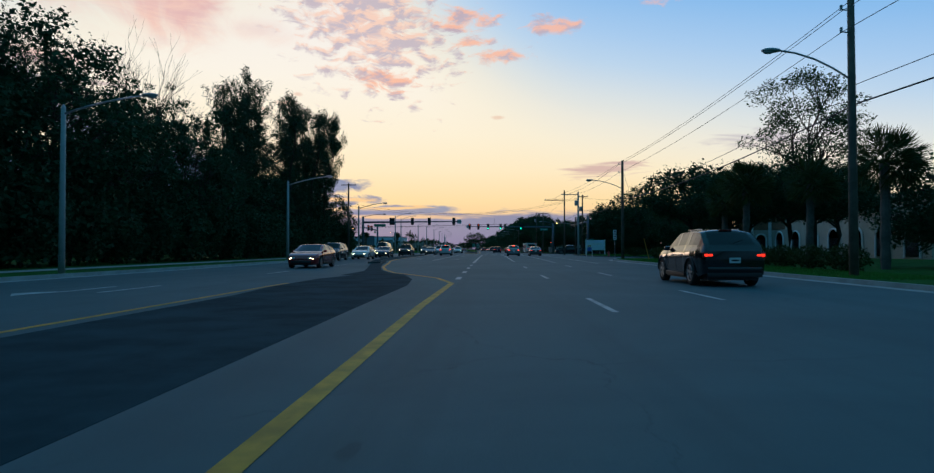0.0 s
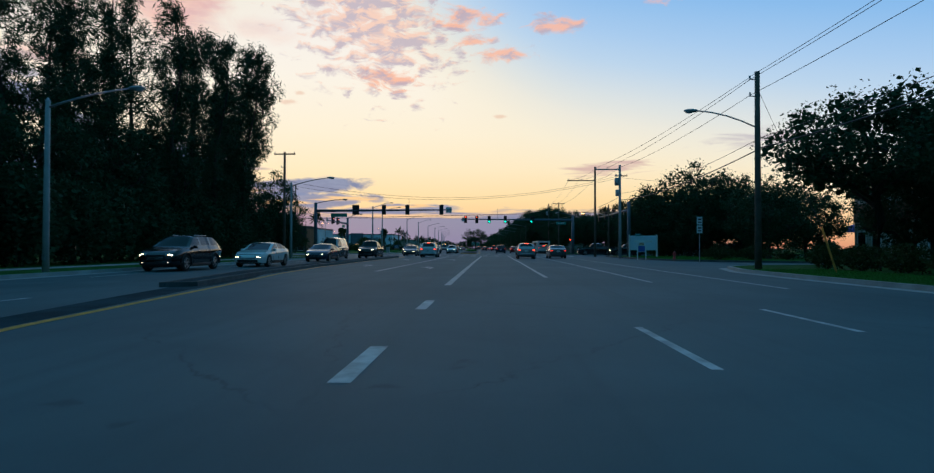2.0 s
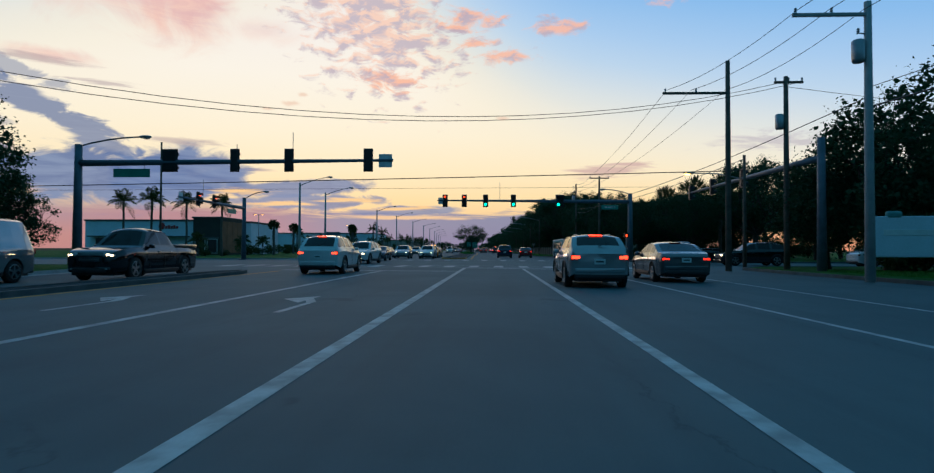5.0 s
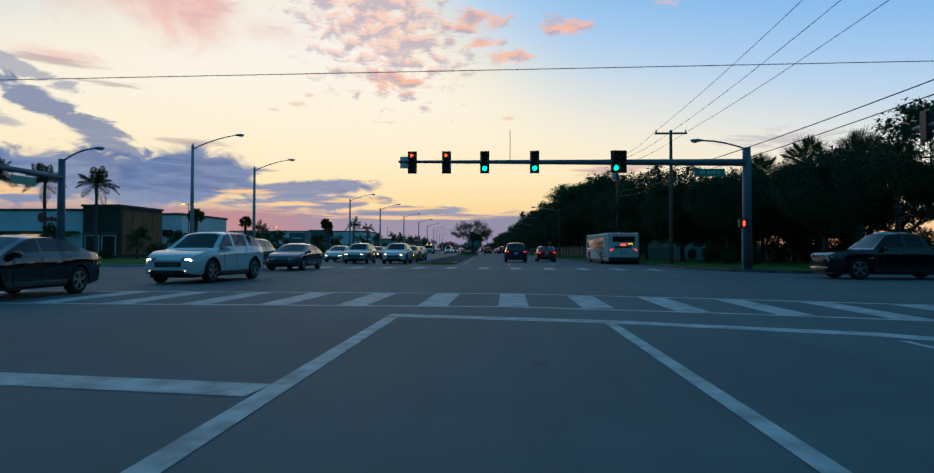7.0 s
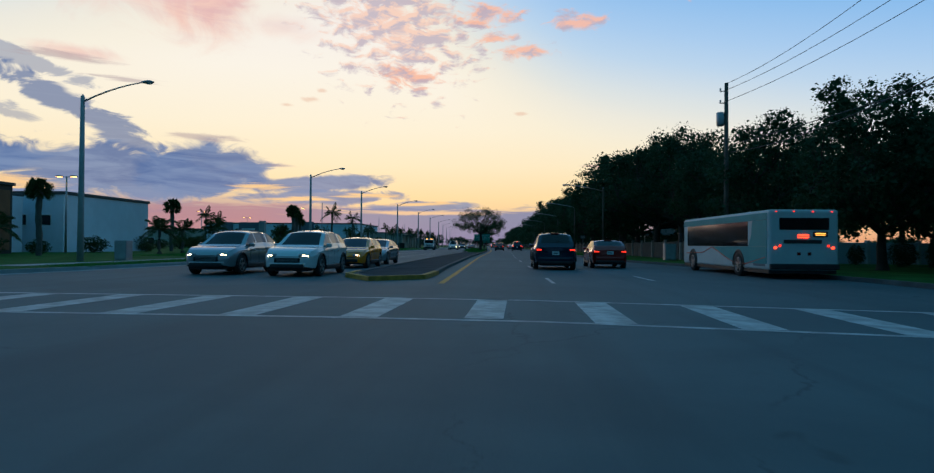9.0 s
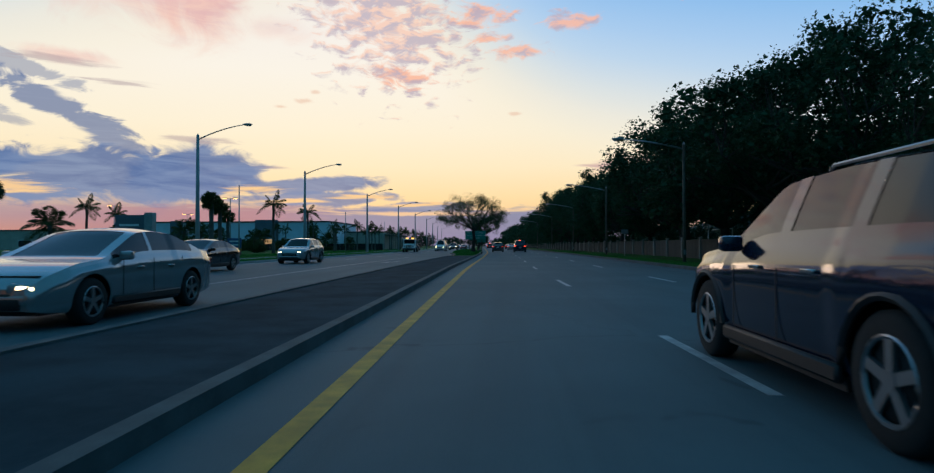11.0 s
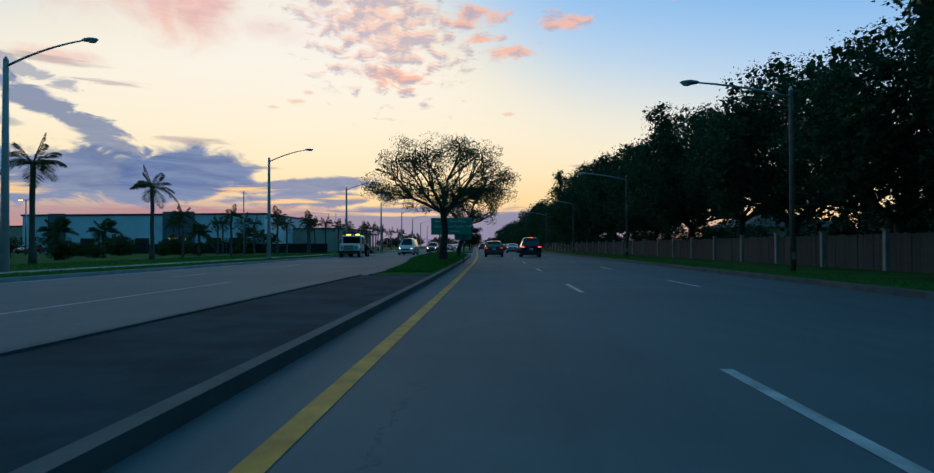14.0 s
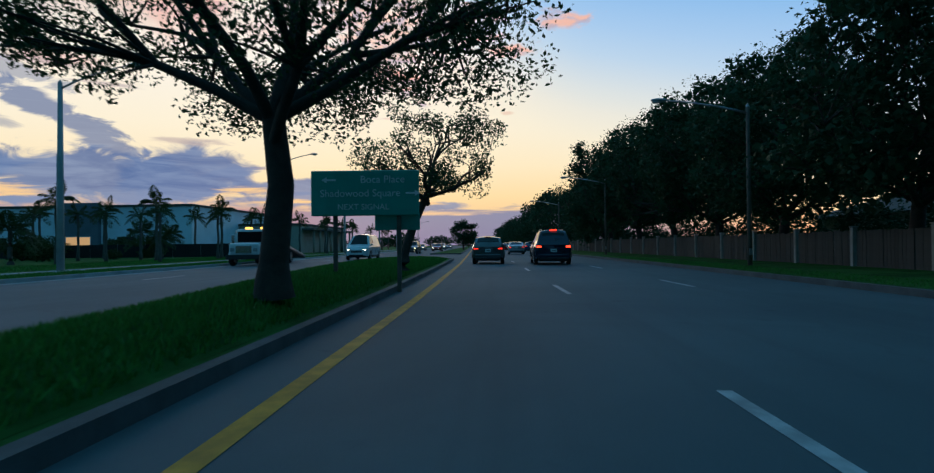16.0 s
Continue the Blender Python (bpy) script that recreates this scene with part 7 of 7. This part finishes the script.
# same way
q7 = vehicle("suv", BLACK, "black suv with lit tail lights driving in the outer lane", 7.15, 20.6, 0, tail=True)
vehicle("suv", WHITE_C, "white suv braking in the turning lane", -6.8, 102.4, 0, brake=True)
vehicle("crossover", GREY, "grey crossover driving ahead in the lane beside the median", -1.6, 253.5, 0, tail=True)
vehicle("large_suv", NAVY, "large dark suv with brake lights on", 1.9, 251.5, 0, brake=True)
vehicle("sedan", SILVER, "silver sedan with lit tail lights", 1.0, 287, 0, tail=True)
vehicle("sedan", RED_C, "red sedan far ahead with lit tail lights", 0.5, 322, 0, tail=True)
vehicle("hatch", BLUE_C, "small dark blue hatchback in the outer lane", 3.6, 306, 0, tail=True)
vehicle("suv", GREY, "grey suv far ahead with brake lights on", -5.6, 365, 0, brake=True)
vehicle("crossover", SILVER, "silver crossover with lit tail lights before the crossing", 3.9, 93.6, 0, brake=True)
vehicle("sedan", GREY, "grey sedan with lit tail lights before the crossing", 7.4, 97.0, 0, tail=True)
vehicle("suv", NAVY, "dark suv with lit tail lights past the crossing", 2.5, 157.0, 0, tail=True)
vehicle("hatch", RED_C, "dark red hatchback with lit tail lights past the crossing", 5.4, 159.5, 0, tail=True)
# oncoming before the crossing
vehicle("sedan", RED_C, "red sedan with headlights on coming towards the camera", -10.5, 36.9, 180, head=True)
vehicle("suv", BLACK, "dark suv with headlights on near the kerb", -14.9, 59.5, 180, head=True)
vehicle("sedan", WHITE_C, "white sedan with headlights on", -13.3, 66.0, 180, head=True)
vehicle("sedan", NAVY, "dark sedan with headlights on", -13.2, 79, 180, head=True)
vehicle("van", SILVER, "silver panel van with headlights on near the kerb", -15.3, 90.6, 180, head=True)
vehicle("pickup", BLACK, "black pickup truck with headlights on beside the van", -12.6, 96.2, 180, head=True)
# in the crossing
vehicle("sedan", BLACK, "black sedan crossing the junction", -10.4, 113.6, 180, head=True)
vehicle("suv", WHITE_C, "white suv with headlights on in the junction", -9.3, 121.5, 176, head=True)
vehicle("sedan", NAVY, "dark blue sedan leaving the junction", -10.2, 133.6, 180)
vehicle("suv", GREY, "dark grey suv with headlights on beside the blue sedan", -13.4, 134.4, 180, head=True)
vehicle("pickup", BLACK, "black pickup truck waiting in the side street", 16.6, 125.6, 90, tail=True)
vehicle("suv", BLACK, "black suv with headlights on waiting in the side street", 20.0, 120.0, 90, head=True)
# oncoming after the crossing
vehicle("crossover", WHITE_C, "white crossover with headlights on waiting beside the median", -7.0, 148.6, 180, head=True)
vehicle("hatch", YELLOW_C, "yellow hatchback with headlights on waiting in the turning lane", -7.1, 156.2, 180, head=True)
vehicle("sedan", SILVER, "silver sedan with headlights on waiting in the turning lane", -7.3, 162.0, 180, head=True)
vehicle("crossover", SILVER, "silver crossover with headlights on beside the white car", -10.1, 149.2, 180, head=True)
vehicle("sedan", WHITE_C, "white sedan with headlights on in the outer lane", -13.4, 155.5, 180, head=True)
vehicle("sedan", RED_C, "dark red sedan with headlights on in the outer lane", -12.7, 169, 180, head=True)
vehicle("sedan", BLACK, "black sedan with amber headlights in the outer lane", -13.9, 178.5, 180, head=True)
vehicle("crossover", SILVER, "silver crossover with headlights on", -13.7, 191.5, 180, head=True)
vehicle("van", WHITE_C, "white van with headlights on far along the road", -12.4, 268, 180, head=True)
vehicle("sedan", RED_C, "red sedan with headlights on far along the road", -12.5, 333, 180, head=True)
for i, (dx, y) in enumerate(((-11, 352), (-7.6, 374), (-11, 398), (-7.6, 420), (-11, 450), (-7.8, 300))):
    vehicle(("sedan", "crossover", "suv")[i % 3], (SILVER, WHITE_C, GREY)[i % 3], "distant car with headlights on", yellow_x(y) + dx, y, 180, head=True)
# parked behind the corner lawn and by the shops
for i, (x, y, a) in enumerate(((28, 117.0, 88), (35, 117.0, 90))):
    vehicle(("sedan", "suv")[i], (WHITE_C, NAVY)[i], "car waiting in the side street beyond the lawn", x, y, a + 180, head=i == 1)
for i in range(5):
    vehicle("sedan", (SILVER, WHITE_C, BLUE_C, GREY, RED_C)[i], "car parked before the far store", -50 - i * 6.5, 286, 180, z=0.13)

# the bus at the stop
BUS_WHITE, BUS_TEAL, BUS_RED = material("bus_white_paint", (0.5, 0.56, 0.56), 0.6, 0.08, 1.0, 40.0, gloss=0.12), material("bus_teal_paint", (0.02, 0.3, 0.32), 0.6, 0.1, 1.0, 40.0, gloss=0.12), material("bus_coral_paint", (0.7, 0.12, 0.06), 0.6, 0.1, gloss=0.12)
bus = thing("bus", pose(10.6, 148.4, 0.0, 0, 0, 2), "white and teal city bus with lit tail lights at the kerb", "bus")
BW, BL, BH = 1.2, 9.4, 2.75
part("body", bevelled((-BW, 0, 0.35), (BW, BL, BH), 0.12, 3), BUS_WHITE, bus)
part("roof_band", bevelled((-BW - 0.014, 0.15, BH - 0.4), (BW + 0.014, BL - 0.1, BH - 0.12), 0.012, 1), BUS_TEAL, bus)
part("skirt", bevelled((-BW + 0.03, 0.1, 0.22), (BW - 0.03, BL - 0.1, 0.38), 0.02, 1), TRIM, bus)
for sx in (-1, 1):
    for k in range(7):
        part("side_window", bevelled((sx * BW - 0.012, 1.75 + k * 1.0, 1.3), (sx * BW + 0.014, 2.742 + k * 1.0, 2.34), 0.01, 1), CAR_GLASS, bus)
    for label, pts in (("teal_sweep", [(0.16, 0.6), (2.0, 0.6), (3.1, 0.64), (3.9, 0.82), (4.7, 1.08), (5.5, 1.29), (0.16, 1.29)]), ("teal_quarter", [(0.16, 1.295), (1.7, 1.295), (1.45, 1.7), (1.35, 2.34), (0.16, 2.34)])):
        sheet = bmesh.new()
        inner, outer = [[sheet.verts.new((sx * (BW + d), y, z)) for y, z in pts] for d in (-0.01, 0.016)]
        sheet.faces.new(outer)
        for k in range(len(pts)):
            sheet.faces.new((inner[k], inner[(k + 1) % len(pts)], outer[(k + 1) % len(pts)], outer[k]))
        bmesh.ops.recalc_face_normals(sheet, faces=sheet.faces[:])
        part(label, sheet, BUS_TEAL, bus)
    part("quarter_window", bevelled((sx * BW - 0.01, 0.6, 1.6), (sx * BW + 0.022, 1.05, 2.28), 0.01, 1), CAR_GLASS, bus)
    part("coral_line", tube(bmesh.new(), [(sx * (BW + 0.008), y, z) for y, z in ((0.3, 0.86), (1.9, 0.56), (3.1, 0.6), (3.9, 0.79), (4.7, 1.05), (5.5, 1.26), (6.6, 0.98), (8.9, 0.92))], 0.02, 5), BUS_RED, bus)
    part("vent", bevelled((sx * BW - 0.012, 0.3, 0.5), (sx * BW + 0.024, 1.25, 1.15), 0.01, 1), GREY_PANEL, bus)
    for yy in (2.6, 7.9):
        bt, br = bmesh.new(), bmesh.new()
        wheel_mesh(bt, br, 0.45, 0.26)
        tyre = fixed("wheel", shared("bus/tyre", lambda: bt, TYRE, True), bus, pose(sx * (BW - 0.095), yy, 0.45))
        fixed("rim", shared("bus/rim", lambda: br, ALLOY), tyre)
        # flat black half-disc on the uncut side, standing for the wheel recess's shade
        well = bmesh.new()
        rim_in, rim_out = [[well.verts.new((sx * (BW + d), yy + 0.56 * math.cos(math.pi * i / 12), 0.42 + 0.62 * math.sin(math.pi * i / 12))) for i in range(13)] for d in (-0.02, 0.019)]
        well.faces.new(rim_out)
        for i in range(12):
            well.faces.new((rim_in[i], rim_in[i + 1], rim_out[i + 1], rim_out[i]))
        bmesh.ops.recalc_face_normals(well, faces=well.faces[:])
        part("wheel_well", well, TRIM, bus)
        part("wheel_arch", tube(bmesh.new(), [(sx * (BW + 0.002), yy + 0.54 * math.cos(math.pi * i / 12), 0.45 + 0.54 * math.sin(math.pi * i / 12)) for i in range(13)], 0.04, 5), TRIM, bus)
    part("tail_light", bevelled((sx * 0.98 - 0.05, -0.03, 1.2), (sx * 0.98 + 0.05, 0.02, 1.3), 0.03, 2), BRAKE_ON, bus)
    part("turn_light", bevelled((sx * 0.83 - 0.045, -0.03, 1.28), (sx * 0.83 + 0.045, 0.02, 1.37), 0.03, 2), TAIL_ON, bus)
    part("rear_reflector", bevelled((sx * 0.18 - 0.06, -0.02, 0.95), (sx * 0.18 + 0.06, 0.02, 1.07), 0.01, 1), RED_LENS, bus)
    part("mirror", bevelled((sx * (BW + 0.16) - 0.09, BL - 0.1, 1.5), (sx * (BW + 0.16) + 0.09, BL, 2.0), 0.03, 2), TRIM, bus)
for x in (-0.95, -0.35, 0.3, 0.95):
    part("marker_light", bevelled((x - 0.03, -0.02, BH - 0.11), (x + 0.03, 0.02, BH - 0.06), 0.01, 1), TAIL_ON, bus)
part("rear_window", bevelled((-0.85, -0.02, 1.95), (0.85, 0.02, 2.42), 0.03, 2), CAR_GLASS, bus)
part("rear_grille", bevelled((-0.7, -0.025, 1.42), (0.6, 0.02, 1.56), 0.01, 1), TRIM, bus)
sign_box = part("route_display", bevelled((0.3, -0.03, 1.68), (0.8, 0.02, 1.88), 0.01, 1), TRIM, bus)
for k in range(2):
    part("writing_bar", bevelled((0.36, -0.04, 1.735 + k * 0.07), (0.72, -0.028, 1.758 + k * 0.07), 0.004, 1), AMBER_DIM, sign_box)
for k in range(2):
    part("high_brake_light", bevelled((-0.22, -0.03, 1.63 + k * 0.09), (0.16, 0.02, 1.68 + k * 0.09), 0.01, 1), BRAKE_ON, bus)
part("rear_bumper", bevelled((-BW + 0.02, -0.09, 0.4), (BW - 0.02, 0.05, 0.62), 0.04, 2), TRIM, bus)
part("windscreen", bevelled((-1.05, BL - 0.02, 0.95), (1.05, BL + 0.02, 2.3), 0.04, 2), CAR_GLASS, bus)
for piece in bus.children:
    if not piece.name.startswith("wheel"):
        piece.scale.z = 0.89

# the recovery truck at the left kerb
truck = thing("tow_truck", pose(-16.3, 255.2, 0.0, 0, 0, 183) @ Matrix.Diagonal((0.95, 0.95, 0.95, 1)), "white recovery truck with amber roof lights and a tilted bed", "tow truck")
part("bonnet", bevelled((-0.95, 1.6, 0.65), (0.95, 3.2, 1.45), 0.14, 3), paint(*WHITE_C), truck)
cab = part("cab", bevelled((-1.08, -0.3, 0.6), (1.08, 1.7, 2.35), 0.14, 3), paint(*WHITE_C), truck)
part("windscreen", bevelled((-0.92, 1.66, 1.5), (0.92, 1.72, 2.2), 0.03, 2), CAR_GLASS, cab)
for sx in (-1, 1):
    part("side_window", bevelled((sx * 1.08 - 0.012, 0.35, 1.45), (sx * 1.08 + 0.012, 1.45, 2.15), 0.03, 1), CAR_GLASS, cab)
    part("headlight", bevelled((sx * 0.72 - 0.14, 3.1, 0.92), (sx * 0.72 + 0.14, 3.24, 1.14), 0.04, 2), LAMP_OFF, truck)
    part("mirror", bevelled((sx * 1.28 - 0.09, 1.5, 1.45), (sx * 1.28 + 0.09, 1.6, 2.0), 0.03, 2), CHROME, truck)
    part("roof_light", bevelled((sx * 0.5 - 0.22, 0.6, 2.35), (sx * 0.5 + 0.22, 0.9, 2.52), 0.04, 2), AMBER_DIM, truck, "glowing amber light")
    part("fender", tube(bmesh.new(), [(sx * 0.95, 2.4 + 0.58 * math.cos(math.pi * i / 10), 0.5 + 0.58 * math.sin(math.pi * i / 10)) for i in range(11)], 0.12, 6), paint(*WHITE_C), truck)
    for yy in (2.4, -2.4, -3.5):
        bt, br = bmesh.new(), bmesh.new()
        wheel_mesh(bt, br, 0.48, 0.28)
        tyre = fixed("wheel", shared("truck/tyre", lambda: bt, TYRE, True), truck, pose(sx * 0.95, yy, 0.48))
        fixed("rim", shared("truck/rim", lambda: br, ALLOY), tyre)
    part("chassis_rail", bevelled((sx * 0.42 - 0.06, -4.6, 0.62), (sx * 0.42 + 0.06, 1.7, 0.86), 0.02, 1), TRIM, truck)
part("grille", bevelled((-0.5, 3.16, 0.8), (0.5, 3.23, 1.3), 0.03, 2), CHROME, truck)
part("bumper", bevelled((-1.1, 3.1, 0.42), (1.1, 3.36, 0.72), 0.05, 2), TRIM, truck)
bed = bevelled((-1.15, -6.4, -0.06), (1.15, 0.0, 0.06), 0.02, 1)
bmesh.ops.transform(bed, matrix=pose(0, -0.8, 1.35, 9, 0, 0), verts=bed.verts)
part("bed", bed, TRIM, truck, "dark tilted carrier bed")
for sx in (-1, 1):
    rail = bevelled((sx * 1.15 - 0.04, -6.4, 0.05), (sx * 1.15 + 0.04, 0.0, 0.2), 0.02, 1)
    bmesh.ops.transform(rail, matrix=pose(0, -0.8, 1.35, 9, 0, 0), verts=rail.verts)
    part("bed_rail", rail, STEEL, truck)


# ---- grass, and the fence's boards last ----
def grass(name, count, spots_of, height, label, z):
    """Blades of grass, too many to count."""
    np.random.seed(7)
    xy = spots_of(count)
    c = np.column_stack([xy, np.zeros(len(xy)) + z])
    a = np.random.uniform(0, 6.283, len(xy))
    hgt = height * np.random.uniform(0.5, 1.3, len(xy))
    s = np.column_stack([np.cos(a), np.sin(a), 0 * a]) * 0.014 * np.random.uniform(0.7, 1.6, (len(xy), 1))
    tip = c + np.column_stack([np.random.normal(0, 0.35, (len(xy), 2)) * hgt[:, None], hgt])
    verts = np.stack([c - s, c + s, tip], 1).reshape(-1, 3)
    k = len(xy)
    me = bpy.data.meshes.new(name)
    me.vertices.add(3 * k)
    me.vertices.foreach_set("co", verts.ravel())
    me.loops.add(3 * k)
    me.loops.foreach_set("vertex_index", np.arange(3 * k))
    me.polygons.add(k)
    me.polygons.foreach_set("loop_start", np.arange(k) * 3)
    me.update(calc_edges=True)
    me.materials.append(GRASS_BLADE)
    return tagged(new(name, me), label, "grass", kind="stuff")


def strip_spots(y0, y1, x_of, wide):
    def f(count):
        y = np.random.uniform(y0, y1, count)
        return np.column_stack([x_of(y) + np.random.uniform(0, 1, count) * wide, y])
    return f


bend = lambda y: np.interp(y, BEND_Y, BEND_X)
grass("grass", 30000, strip_spots(20, 58, lambda y: 11.9 + 0 * y, 3.6), 0.1, "short green grass on the right verge", 0.12)
grass("grass", 25000, strip_spots(83, 104, lambda y: 16.6 + 0 * y, 6.0), 0.1, "short green grass on the corner lawn", 0.12)
grass("grass", 45000, strip_spots(150, 290, lambda y: bend(y) - 17.0 + 0 * y, 2.2), 0.1, "short green grass beside the left kerb", 0.12)
grass("grass", 45000, strip_spots(170, 285, lambda y: bend(y) - 26.0 + 0 * y, 6.8), 0.12, "short green grass behind the left pavement", 0.12)
grass("grass", 22000, strip_spots(170, 262, lambda y: bend(y) + 10.4 + 0 * y, 1.8), 0.07, "short green grass before the fence", 0.12)

def lawn_blades():
    np.random.seed(9)
    k = 70000
    y = np.random.uniform(214, 260, k)
    left, right_x = np.interp(y, [q[1] for q in M4L], [q[0] for q in M4L]) + 0.3, np.interp(y, BEND_Y, BEND_X) - 1.1
    f = np.random.uniform(0, 1, k)
    z = 0.11 + 0.40 * np.sin(np.pi * np.clip((y - 213.5) / 48.0, 0, 1)) ** 0.6 * np.sin(np.pi * f) ** 0.7
    return np.column_stack([left + (right_x - left) * f, y]), z


spots_xy, spots_z = lawn_blades()
grass("grass", 0, lambda c: spots_xy, 0.1, "short green grass on the median mound", spots_z)

fence = thing("boundary_fence", pose(0, 0, 0.13), "weathered board fence between pale piers", "fence")
BAY = 4.4
board_me = None
far_boards = bmesh.new()
made = 0
for bay in range(58):
    y0 = 170.5 + bay * BAY
    x0, x1 = yellow_x(y0) + 15.8, yellow_x(y0 + BAY) + 15.8
    fixed("pier", shared("fence/pier", lambda: bevelled((-0.1, -0.1, -0.15), (0.1, 0.1, 1.5), 0.02, 1), FENCE_PIER), fence, pose(x0, y0, 0))
    fixed("pier_cap", shared("fence/pier_cap", lambda: bevelled((-0.13, -0.13, 1.5), (0.13, 0.13, 1.56), 0.02, 1), FENCE_PIER), fence, pose(x0, y0, 0))
    for k in range(20):
        f = (k + 0.5) / 20
        yy = y0 + 0.18 + (BAY - 0.36) * f
        xx = x0 + (x1 - x0) * f + rs.uniform(-0.012, 0.012)
        hgt = 1.38 + rs.uniform(-0.03, 0.03)
        if 4 <= bay < 19:
            fixed("board", shared("fence/board", lambda: box(bmesh.new(), (-0.012, -0.096, -0.13), (0.012, 0.096, 1.0)), FENCE_WOOD), fence, Matrix.Translation((xx, yy, 0)) @ Matrix.Diagonal((1, 1, hgt, 1)))
        else:
            box(far_boards, (xx - 0.012, yy - 0.096, -0.15), (xx + 0.012, yy + 0.096, hgt))
tagged(part("board_rest", far_boards, FENCE_WOOD, fence), kind="stuff")
